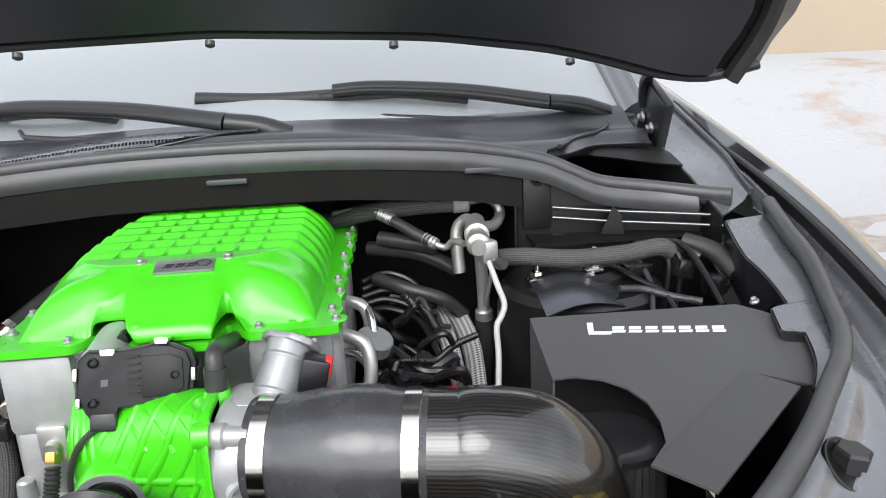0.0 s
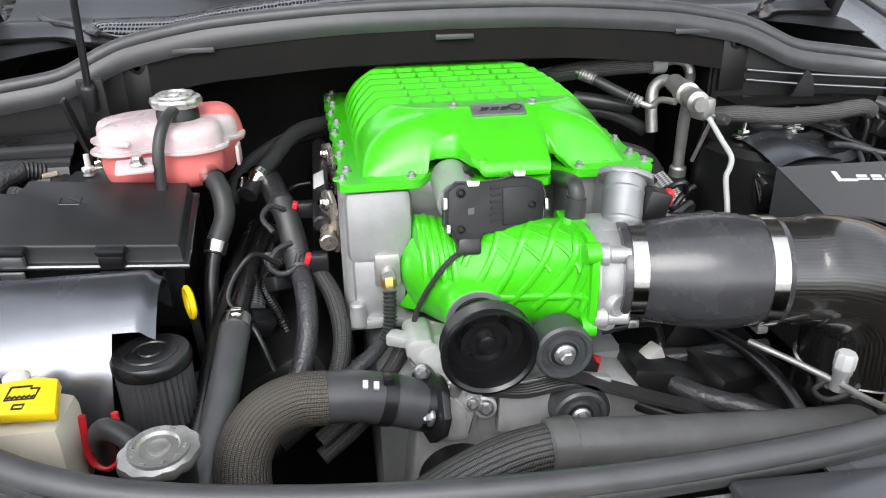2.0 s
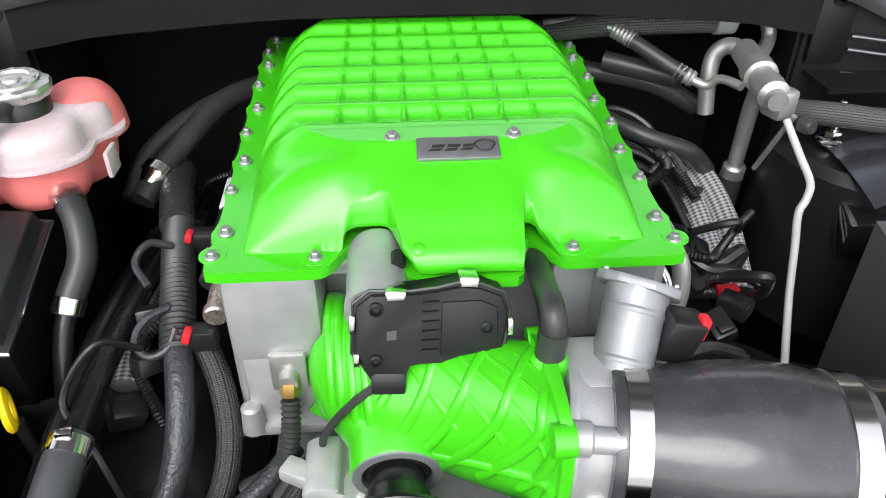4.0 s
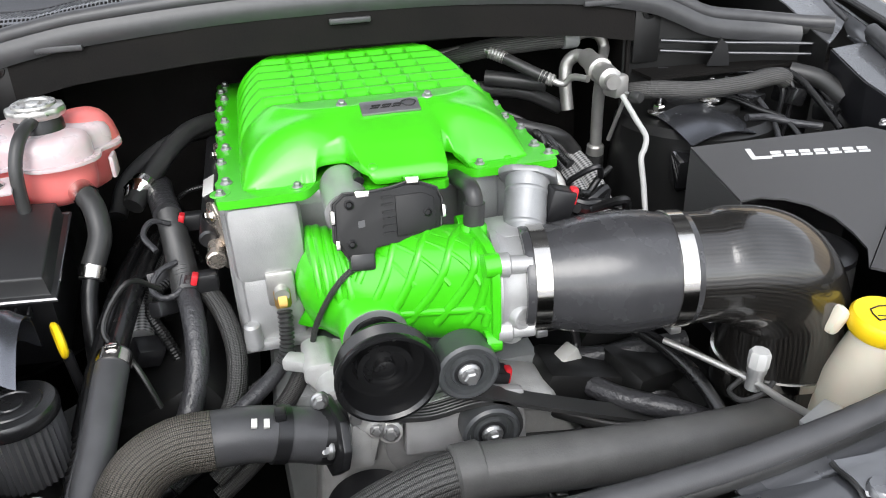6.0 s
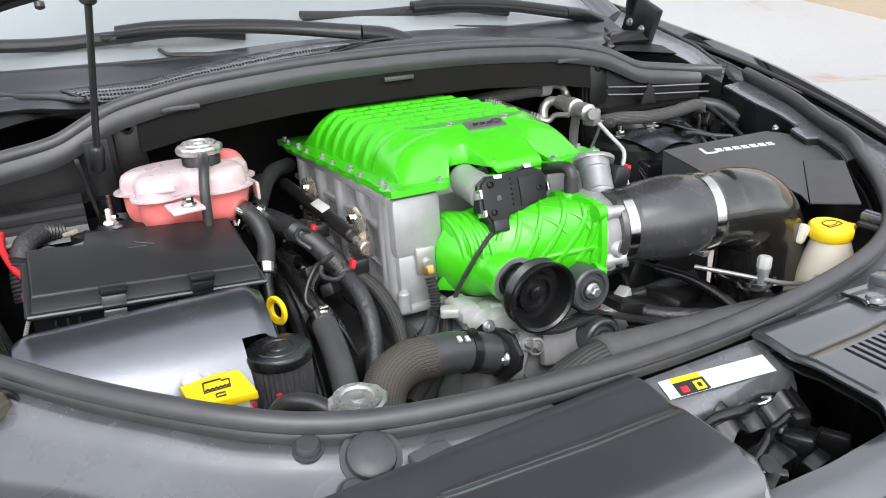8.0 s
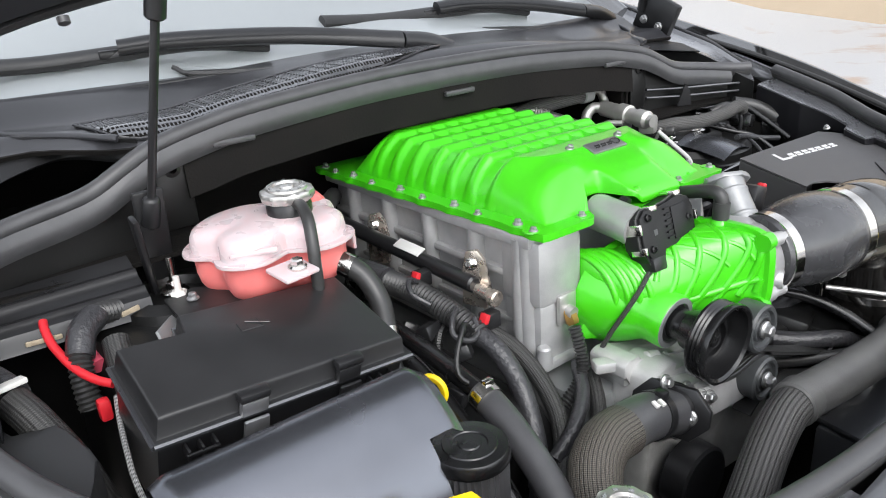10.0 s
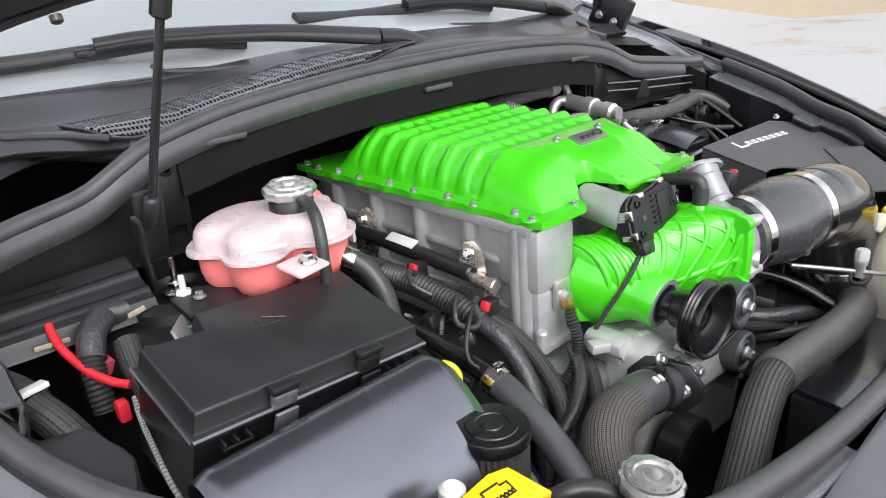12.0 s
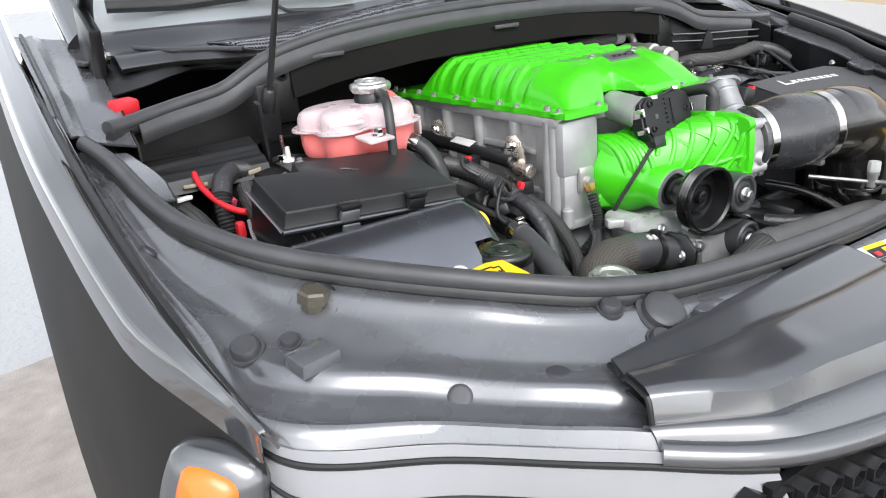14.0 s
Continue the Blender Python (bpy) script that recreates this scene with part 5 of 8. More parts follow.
# tower studs, module, hose bundle and clips
def stud(at, h, mat, label):
    s = thing("tower_stud", at, label, "stud", "tower studs")
    m2 = mesh()
    lathe(m2, at, (0, 0, 1), [(0.019, 0), (0.019, 0.003), (0.015, 0.006)], 18)
    part("washer", m2, CHROME, s)
    m2 = mesh()
    lathe(m2, at, (0, 0, 1), [(0.0105, 0.004), (0.0105, 0.014), (0.009, 0.016)], 6)
    part("nut", m2, mat, s)
    m2 = mesh()
    rod(m2, Vector(at) + Vector((0, 0, 0.012)), Vector(at) + Vector((0, 0, h)), 0.0048, 0.0042, 10, 0.001)
    part("thread", m2, mat, s)
stud((0.513, 0.29, 0.940), 0.055, CHROME, "threaded steel stud and nut on the sooty tower")
stud((0.609, 0.291, 0.950), 0.040, CHROME, "threaded steel stud and nut on the sooty tower")
stud((-0.568, 0.263, 0.948), 0.036, WHITE, "white-capped stud on the sooty tower")
stud((-0.562, 0.300, 0.948), 0.050, CHROME, "threaded steel stud and nut on the sooty tower")
stud((-0.512, 0.252, 0.948), 0.022, CHROME, "short steel stud and nut on the sooty tower")

brk = thing("reservoir_bracket", (-0.55, 0.20, 0.93), "black pressed bracket carrying the reservoir over the tower", "bracket")
bm = mesh()
plate(bm, [(-0.590, 0.205, 0.955), (-0.588, 0.262, 0.958), (-0.548, 0.268, 0.960), (-0.470, 0.205, 0.960), (-0.462, 0.160, 0.955), (-0.545, 0.165, 0.953)], (0, 0, -0.004))
part("plate", bm, LID_PLASTIC, brk)
bm = mesh()
prism(bm, [(-0.05, 0.0), (0.03, 0.0), (0.022, 0.020), (-0.035, 0.028)], 0.004, Matrix.Translation((-0.600, 0.195, 0.935)) @ pose(0, 0, 0, 62, 0, 60), 0.001)
part("gusset", bm, CAST_DARK, brk, "bare grey gusset")
bolt("bolt", (-0.560, 0.235, 0.9585), (0, 0, 1), 0.008, OLD_ZINC, brk)
# added sheet: its silver colour paints the sheen of the glossy black tower
tp = thing("tower_sheen", (0.55, 0.20, 0.90), "silvery sheet added for bright reflections on the black tower", "heat plate")
bm = mesh()
sheet(bm, lambda u, v: (0.495 + 0.125 * u, 0.15 + 0.115 * v + 0.02 * u, 0.944 + 0.012 * math.sin(math.pi * u) - 0.016 * (1 - v) ** 2), 14, 10, 0.002)
part("plate", bm, GUN, tp)
module = thing("control_module", (0.55, 0.21, 0.84), "glossy black module with a teal connector lock", "control module")
bm = mesh()
prism(bm, [(-0.07, -0.045), (0.06, -0.05), (0.075, 0.02), (0.04, 0.05), (-0.055, 0.04)], 0.06, Matrix.Translation((0.555, 0.215, 0.855)) @ pose(0, 0, 0, 12, -4, 0), 0.008)
part("case", bm, BODY, module)
bm = mesh()
box(bm, (0.552, 0.195, 0.915), (0.024, 0.02, 0.034), 0.003)
conn = part("connector", bm, PLASTIC, module)
bm = mesh()
box(bm, (0.549, 0.1845, 0.926), (0.014, 0.004, 0.011), 0.001)
part("lock", bm, TEAL, conn, "small teal lock")

bundle = thing("ribbed_hose", (0.6, 0.28, 0.95), "ribbed black hose lying over the tower", "hose")
bm = mesh()
tube(bm, [(0.455, 0.300, 0.980), (0.490, 0.268, 0.988), (0.56, 0.252, 0.984), (0.64, 0.250, 0.986), (0.700, 0.250, 0.993), (0.722, 0.252, 0.984)], 0.0145, 8, 16, flat=1.0)
part("hose", bm, RIBBED, bundle)
for dx in (0.0, 0.02):
    bm = mesh()
    tube(bm, [(0.712 + dx, 0.262, 0.985), (0.720 + dx, 0.252, 0.965), (0.718 + dx, 0.252, 0.92), (0.714 + dx, 0.254, 0.885)], 0.004, 6, 8)
    part("small_pipe", bm, PLASTIC, bundle)
bm = mesh()
tube(bm, [(0.765, 0.30, 0.985), (0.80, 0.265, 0.975), (0.82, 0.22, 0.95)], 0.016, 6, 12)
part("branch_hose", bm, RUBBER, bundle)
brackets = thing("wall_rail", (0.70, 0.36, 1.0), "black pressed rail on the corner wall", "rail")
for z0, r in ((1.036, 0.003), (1.018, 0.003), (0.985, 0.0035)):
    bm = mesh()
    tube(bm, [(0.567, 0.398, z0 + 0.001), (0.66, 0.371, z0 - 0.006), (0.75, 0.343, z0 - 0.010), (0.840, 0.314, z0 - 0.014)], r, 6, 10)
    part("rail", bm, SATIN, brackets)
bm = mesh()
prism(bm, [(-0.02, 0), (0.02, 0), (0.014, 0.035), (0.0, 0.05)], 0.004, Matrix.Translation((0.665, 0.366, 0.99)) @ pose(0, 0, 0, 90, 0, -16))
part("gusset", bm, PLASTIC, brackets)
tc = thing("tower_cables", (0.66, 0.27, 0.90), "glossy black cables and small pipes crossing the tower", "cables")
for pts, r, mat in (([(0.60, 0.31, 0.955), (0.635, 0.28, 0.958), (0.665, 0.235, 0.945), (0.69, 0.20, 0.935), (0.70, 0.16, 0.91)], 0.005, GLOSS), ([(0.66, 0.33, 0.975), (0.68, 0.29, 0.965), (0.685, 0.24, 0.940), (0.67, 0.19, 0.925), (0.655, 0.15, 0.90)], 0.0045, TAPE), ([(0.735, 0.31, 0.985), (0.748, 0.285, 0.988), (0.758, 0.25, 0.975), (0.765, 0.20, 0.945), (0.768, 0.16, 0.92)], 0.006, GLOSS), ([(0.69, 0.31, 0.975), (0.715, 0.30, 0.985), (0.745, 0.295, 0.982), (0.78, 0.27, 0.965)], 0.009, RUBBER), ([(0.795, 0.30, 0.975), (0.798, 0.25, 0.955), (0.795, 0.20, 0.935)], 0.005, GLOSS), ([(0.62, 0.20, 0.945), (0.66, 0.205, 0.940), (0.70, 0.19, 0.930), (0.74, 0.17, 0.925)], 0.006, TAPE)):
    bm = mesh()
    tube(bm, pts, r, 8, 10)
    part("cable", bm, mat, tc)
for at, size, rot in (((0.675, 0.275, 0.952), (0.05, 0.03, 0.02), (10, 0, 20)), ((0.74, 0.26, 0.955), (0.03, 0.05, 0.03), (0, 15, 10)), ((0.78, 0.215, 0.935), (0.026, 0.036, 0.03), (0, -10, 30))):
    bm = mesh()
    box(bm, at, size, 0.005, rot)
    part("junction", bm, GLOSS, tc)
INNER_STRIP = [(-0.22, 0.016), (-0.135, 0.020), (-0.10, 0.028), (-0.006, 0.036), (0.0, 0.066), (0.050, 0.070), (0.056, 0.045), (0.16, 0.070), (0.30, 0.072)]
for side, reach, narrow in ((-1, 0.20, 0.75), (1, 0.46, 1.0)):
    shelf = thing("side_shelf", (XC + side * 0.80, 0.1, 0.90), "dark grey painted strip with a cut-out along the inner wing", "panel", "inner strips")
    def strip_in(u, v, s=side, r=reach, n=narrow):
        q = half(SEAL_HALF, s, r * u)
        w = lerp(INNER_STRIP, q.y)[0] * n
        return Vector((q.x - s * w * v, q.y, q.z - 0.013 - 0.006 * v))
    bm = mesh()
    sheet(bm, (lambda u, v, f=strip_in: f(1 - u, v)) if side == 1 else strip_in, 150, 6, 0.003)
    part("panel", bm, GREY_METAL, shelf)
    # upright wall below the strip; its shade is put into a blacker paint
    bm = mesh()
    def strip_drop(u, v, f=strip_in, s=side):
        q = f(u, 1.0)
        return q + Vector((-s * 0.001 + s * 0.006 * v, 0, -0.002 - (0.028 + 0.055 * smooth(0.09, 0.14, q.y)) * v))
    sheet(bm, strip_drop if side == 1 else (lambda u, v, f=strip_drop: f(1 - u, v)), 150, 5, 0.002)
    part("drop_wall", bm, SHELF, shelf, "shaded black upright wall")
bolt("screw", (0.775, 0.085, 0.950), (-0.4, 0, 1), 0.007, ZINC, shelf)

# washer bottle
washer = thing("washer_bottle", (0.47, -0.28, 0.70), "ivory washer fluid bottle with a yellow cap", "washer bottle")
bm = mesh()
lathe(bm, (0.478, -0.272, 0.66), (0, 0, 1), [(0.055, 0), (0.055, 0.09), (0.048, 0.14), (0.036, 0.175), (0.030, 0.195), (0.030, 0.215)], 28)
part("neck", bm, IVORY, washer)
cap_at = Vector((0.478, -0.270, 0.868))
bm = mesh()
lathe(bm, cap_at, (0, -0.12, 1), [(0.033, -0.010), (0.035, -0.006), (0.035, 0.008), (0.032, 0.012), (0.010, 0.013)], 32)
box(bm, cap_at + Vector((0.038, -0.006, 0.002)), (0.022, 0.020, 0.010), 0.004)
cap = part("cap", bm, YELLOW, washer, "yellow snap cap")
bm = mesh()
for pts in ([(-0.016, -0.009), (0.016, -0.009), (0.012, 0.009), (-0.012, 0.009), (-0.016, -0.009)],):
    tube(bm, [cap_at + Vector((x, y, 0.0135 + 0.12 * y)) for x, y in pts], 0.0009, 2, 5)
tube(bm, [cap_at + Vector((x, y, 0.0135 + 0.12 * y)) for x, y in ((-0.012, -0.002), (0, -0.006), (0.012, -0.002))], 0.0008, 3, 5)
part("symbol", bm, INK, cap)
bm = mesh()
box(bm, (0.440, -0.245, 0.865), (0.016, 0.020, 0.034), 0.007, (10, 20, 0))
part("ear", bm, IVORY, washer)

# pale pipe with a capped port
port = thing("service_port_pipe", (0.34, -0.25, 0.78), "pale metal pipe with a capped service port", "pipe")
bm = mesh()
tube(bm, [(0.285, -0.165, 0.818), (0.315, -0.205, 0.813), (0.342, -0.252, 0.810), (0.348, -0.295, 0.815), (0.345, -0.345, 0.832)], 0.0040, 8, 12)
part("pipe", bm, PIPE, port)
bm = mesh()
lathe(bm, (0.345, -0.252, 0.800), (0.05, 0, 1), [(0.009, 0), (0.009, 0.020), (0.0105, 0.022), (0.0105, 0.030)], 16)
part("stem", bm, CAST, port)
bm = mesh()
lathe(bm, (0.3465, -0.252, 0.829), (0.05, 0, 1), [(0.0115, 0), (0.0115, 0.016), (0.0095, 0.019)], 8)
part("cap", bm, MILKCAP, port, "grey-white cap")
bm = mesh()
tube(bm, [(0.335, -0.243, 0.806), (0.318, -0.250, 0.800), (0.322, -0.268, 0.800), (0.345, -0.270, 0.806), (0.362, -0.262, 0.81)], 0.003, 6, 8)
part("tie", bm, RUBBER, port)
bm = mesh()
box(bm, (0.352, -0.350, 0.834), (0.05, 0.03, 0.006), 0.002, (0, 0, 25))
part("clip", bm, CAST, port)
# connectors near the throttle
for at, mat, lab in (((0.103, -0.135, 0.788), RED, "red locked black electrical connector"), ((0.1955, -0.093, 0.985), RED, "black electrical connector with a red lock")):
    c = thing("electrical_connector", Vector(at) + Vector((0, 0, -0.03)), lab, "connector", "connectors by the throttle")
    bm = mesh()
    box(bm, Vector(at) + Vector((-0.016, 0.004, -0.010)), (0.03, 0.026, 0.04), 0.004, (0, 15, 0))
    part("shell", bm, PLASTIC, c)
    bm = mesh()
    box(bm, Vector(at), (0.008, 0.012, 0.020), 0.002, (0, 10, 0))
    part("lock", bm, mat, c)
    bm = mesh()
    tube(bm, [Vector(at) + Vector((-0.016, 0.006, -0.03)), Vector(at) + Vector((0.0, 0.03, -0.06)), Vector(at) + Vector((0.04, 0.05, -0.07)), Vector(at) + Vector((0.09, 0.08, -0.11))], 0.006, 6, 8)
    part("lead", bm, TAPE, c)
wc = thing("white_connector", (0.20, -0.09, 0.74), "white plug on a black cable", "connector")
bm = mesh()
box(bm, (0.195, -0.088, 0.758), (0.038, 0.022, 0.022), 0.003, (0, -25, 20))
part("plug", bm, WHITE, wc)
bm = mesh()
tube(bm, [(0.178, -0.085, 0.748), (0.155, -0.08, 0.735), (0.14, -0.07, 0.74), (0.12, -0.06, 0.72)], 0.006, 6, 8, ripple=0.001, pitch=0.005)
part("cable", bm, PLASTIC, wc)
tagp = thing("paper_tag", (0.178, -0.080, 0.95), "small folded white paper tag", "tag")
bm = mesh()
box(bm, (0.176, -0.090, 0.972), (0.012, 0.004, 0.036), 0.001, (0, 24, 0))
part("leaf", bm, LABEL, tagp)

# lower hose with ribbed sleeve along the radiator
lower = thing("radiator_hose", (0.1, -0.27, 0.70), "thick black radiator hose with a ribbed sleeve", "hose")
bm = mesh()
tube(bm, [(0.013, -0.262, 0.775), (0.15, -0.275, 0.772), (0.28, -0.272, 0.760), (0.38, -0.245, 0.735), (0.44, -0.20, 0.70)], 0.029, 10, 20)
part("foam_sleeve", bm, FOAM, lower)
bm = mesh()
tube(bm, [(0.022, -0.262, 0.775), (-0.03, -0.268, 0.772), (-0.09, -0.282, 0.760), (-0.15, -0.298, 0.735), (-0.21, -0.31, 0.69), (-0.25, -0.31, 0.64)], 0.0265, 10, 22)
part("ribbed_sleeve", bm, RIBBED, lower, "ribbed black braided sleeve")
bm = mesh()
rod(bm, (0.004, -0.263, 0.775), (0.036, -0.262, 0.775), 0.0308, seg=28, bev=0.003)
part("joint", bm, FOAM, lower)

# dark hoses and brackets low between engine and washer bottle
lowh = thing("coolant_hoses", (0.25, -0.12, 0.66), "black coolant hoses low beside the engine", "hose")
for pts, r, mat, nm in (([(0.10, -0.06, 0.745), (0.19, -0.070, 0.748), (0.26, -0.085, 0.752), (0.36, -0.095, 0.760)], 0.012, TAPE, "low_hose"), ([(0.20, -0.10, 0.74), (0.24, -0.15, 0.735), (0.30, -0.19, 0.73), (0.36, -0.20, 0.70)], 0.014, TAPE, "low_hose"), ([(0.13, -0.08, 0.80), (0.17, -0.09, 0.812), (0.205, -0.075, 0.80), (0.215, -0.078, 0.775), (0.205, -0.084, 0.762)], 0.0055, PLASTIC, "wire"), ([(0.16, -0.13, 0.72), (0.22, -0.17, 0.715), (0.30, -0.22, 0.72), (0.38, -0.24, 0.74)], 0.010, RUBBER, "low_hose"), ([(0.28, -0.08, 0.79), (0.31, -0.13, 0.78), (0.33, -0.18, 0.76), (0.34, -0.24, 0.73)], 0.009, GLOSS, "wire")):
    bm = mesh()
    tube(bm, pts, r, 8, 12)
    part(nm, bm, mat, lowh)
bm = mesh()
box(bm, (0.30, -0.10, 0.735), (0.10, 0.08, 0.04), 0.010, (10, 8, 20))
part("bracket", bm, DEEP, lowh)
bm = mesh()
box(bm, (0.36, -0.10, 0.70), (0.09, 0.16, 0.05), 0.012, (0, 0, 12))
part("bracket", bm, DEEP, lowh)
# ---- reservoir side ----
res = thing("coolant_reservoir", (-0.425, 0.235, 0.93), "translucent coolant reservoir half full of pink coolant", "coolant reservoir")
RC = Vector((-0.442, 0.238, 0))
def lobe(a, k):
    def dent(at, w):
        d = (a - math.radians(at) + math.pi) % (2 * math.pi) - math.pi
        return math.exp(-(d / math.radians(w)) ** 2)
    r = 0.101 * (1 + 0.04 * math.cos(2 * a + 0.5) - 0.29 * dent(-97, 15) - 0.20 * dent(-168, 15) - 0.15 * dent(70, 16) - 0.17 * dent(-15, 14) + 0.05 * dent(-130, 22) + 0.05 * dent(-58, 20))
    return RC + Vector((1.04 * r * math.cos(a), 0.90 * r * math.sin(a), 0)) * k + RC * 0
def shell(rows, n=64):
    out = []
    for k, z, w in rows:
        ring = []
        for j in range(n):
            a = 2 * math.pi * j / n
            q = lobe(a, 1.0) - RC
            ring.append(RC + q * k * (1 + w * math.cos(5 * a)) + Vector((0, 0, z)))
        out.append(ring)
    return out
bm = mesh()
rings(bm, shell([(0.96, 1.008, 0.0), (0.965, 1.017, 0.0), (0.955, 1.026, 0.0), (0.92, 1.0335, 0.0), (0.85, 1.0375, 0.0), (0.70, 1.0395, 0.0), (0.4, 1.041, 0.0), (0.2, 1.0415, 0)]))
part("upper_shell", bm, MILKY, res, "milky translucent top shell")
bm = mesh()
lobe_m = Matrix.Translation((-0.378, 0.272, 0.995)) @ Matrix.Diagonal((0.044, 0.048, 0.055, 1))
rings(bm, [[lobe_m @ Vector((math.cos(e) ** 0.6 * math.cos(2 * math.pi * j / 32), math.cos(e) ** 0.6 * math.sin(2 * math.pi * j / 32), math.sin(e))) for j in range(32)] for e in (0.0, 0.3, 0.6, 0.85, 1.1, 1.3, 1.48)])
part("rear_lobe", bm, COOLANT, res, "red coolant-filled rear lobe")
bm = mesh()
box(bm, (-0.497, 0.168, 1.020), (0.060, 0.010, 0.008), 0.004, (0, -6, -32))
part("moulded_rib", bm, MILKY, res)
bm = mesh()
rings(bm, shell([(0.5, 0.946, 0.0), (0.72, 0.948, 0.0), (0.84, 0.954, 0.0), (0.91, 0.966, 0.0), (0.94, 0.98, 0.0), (0.95, 1.008, 0.0)]))
part("lower_shell", bm, COOLANT, res, "pink coolant-filled lower shell")
bm = mesh()
rings(bm, shell([(0.94, 1.004, 0), (1.065, 1.004, 0), (1.07, 1.006, 0), (1.065, 1.0085, 0), (0.94, 1.0085, 0)]))
box(bm, (-0.466, 0.134, 0.997), (0.050, 0.044, 0.006), 0.003, (8, 0, 10))
part("seam_flange", bm, MILKY, res)
bolt("bolt", (-0.460, 0.132, 0.999), (0, -0.1, 1), 0.012, CHROME, res)
bm = mesh()
lathe(bm, (-0.417, 0.223, 1.044), (0, 0, 1), [(0.030, -0.008), (0.030, 0.008), (0.027, 0.012), (0.027, 0.022)], 28)
part("neck", bm, PLASTIC, res, "black filler neck")
def pressure_cap(at, axis, r, parent):
    m2 = mesh()
    m = Matrix.Translation(at) @ frame_z(axis)
    loops = []
    for k, h in ((0.90, -0.012), (0.98, -0.008), (1.0, -0.003), (0.96, 0.001), (0.80, 0.003), (0.78, 0.006), (0.55, 0.007), (0.50, 0.004), (0.30, 0.004), (0.26, 0.007), (0.1, 0.008)):
        ring = []
        for j in range(48):
            a = 2 * math.pi * j / 48
            w = 1 + (0.07 * math.cos(2 * a) + 0.03 * math.cos(12 * a) if k > 0.85 else 0)
            ring.append(m @ Vector((r * k * w * math.cos(a), r * k * w * math.sin(a), h)))
        loops.append(ring)
    rings(m2, loops)
    c = part("pressure_cap", m2, CAPMETAL, parent, "stamped bright metal pressure cap")
    m2 = mesh()
    for k in range(10):
        a = 2 * math.pi * k / 10
        q = m @ Vector((0.68 * r * math.cos(a), 0.68 * r * math.sin(a), 0.0068))
        box(m2, q, (0.30 * r * 0.5, 0.003, 0.0008), 0, frame_z(axis) @ pose(0, 0, 0, 0, 0, math.degrees(a) + 90))
    part("stamped_marks", m2, CAST_DARK, c)
pressure_cap((-0.417, 0.223, 1.070), (0, -0.05, 1), 0.034, res)
bm = mesh()
tube(bm, [(-0.417, 0.200, 1.057), (-0.420, 0.178, 1.056), (-0.426, 0.155, 1.045), (-0.432, 0.140, 1.022), (-0.435, 0.134, 0.99), (-0.436, 0.132, 0.93)], 0.0080, 8, 14)
part("overflow_hose", bm, RUBBER, res)
bm = mesh()
box(bm, (-0.338, 0.215, 0.985), (0.006, 0.03, 0.03), 0.003)
part("side_tab", bm, MILKY, res)

hose1 = thing("reservoir_hose", (-0.365, 0.12, 0.86), "black rubber hose with spring clamps below the reservoir", "hose")
bm = mesh()
tube(bm, [(-0.385, 0.185, 0.972), (-0.372, 0.165, 0.966), (-0.360, 0.145, 0.950), (-0.356, 0.122, 0.922), (-0.366, 0.098, 0.896), (-0.371, 0.085, 0.880)], 0.0145, 8, 16)
part("hose", bm, RUBBER, hose1)
for p, q in (((-0.380, 0.176, 0.970), (-0.368, 0.160, 0.963)), ((-0.367, 0.096, 0.893), (-0.371, 0.086, 0.881))):
    bm = mesh()
    rod(bm, p, q, 0.0162, seg=20)
    part("clamp", bm, CHROME, hose1, "bright spring clamp")
bm = mesh()
tube(bm, [(-0.371, 0.085, 0.880), (-0.375, 0.072, 0.862), (-0.378, 0.05, 0.82), (-0.38, 0.02, 0.74)], 0.010, 8, 12)
part("steel_tail", bm, PLASTIC, hose1)

# fuse box, lid tilted forward
fuse = thing("fuse_box", (-0.545, 0.07, 0.82), "black plastic fuse box with a clipped moulded lid", "fuse box")
A, B, C = Vector((-0.681, 0.004, 0.953)), Vector((-0.400, 0.012, 0.929)), Vector((-0.406, 0.147, 0.966))
ex = (B - A).normalized()
ez = ex.cross(C - B).normalized()
ey = ez.cross(ex)
FM = Matrix((ex, ey, ez)).transposed().to_4x4()
FM.translation = A
W, D = (B - A).length, (C - B).dot(ey)
lid_line = [(0.0, 0.0), (W, 0.0), (W - 0.004, D), (0.075, D + 0.002), (0.070, D - 0.030), (0.0, D - 0.028)]
def inset(line, k):
    cx, cy = sum(p[0] for p in line) / len(line), sum(p[1] for p in line) / len(line)
    return [(cx + (x - cx) * (1 + k / 0.14), cy + (y - cy) * (1 + k / 0.075)) for x, y in line]
bm = mesh()
layers = [(inset(lid_line, 0.010), -0.031), (inset(lid_line, 0.0112), -0.0295), (inset(lid_line, 0.0112), -0.026), (inset(lid_line, 0.010), -0.0245), (inset(lid_line, 0.0055), -0.0235), (inset(lid_line, 0.0045), -0.022), (inset(lid_line, 0.0020), -0.0045), (inset(lid_line, 0.0012), -0.0022), (inset(lid_line, -0.0004), -0.0008), (inset(lid_line, -0.0025), 0.0)]
rings(bm, [[FM @ Vector((x, y, z)) for x, y in line] for line, z in layers])
flid = part("lid", bm, LID_PLASTIC, fuse, "grained black lid", sharp=32)
bm = mesh()
rings(bm, [[FM @ Vector((x, y, z)) for x, y in line] for line, z in ((inset(lid_line, 0.002), -0.14), (inset(lid_line, 0.004), -0.032))])
part("base", bm, PLASTIC, fuse)
bm = mesh()
tube(bm, [FM @ Vector((x, y, -0.026)) for x, y in inset(lid_line, 0.011)], 0.003, 1, 6, closed=True)
part("lid_rim", bm, SATIN, flid)
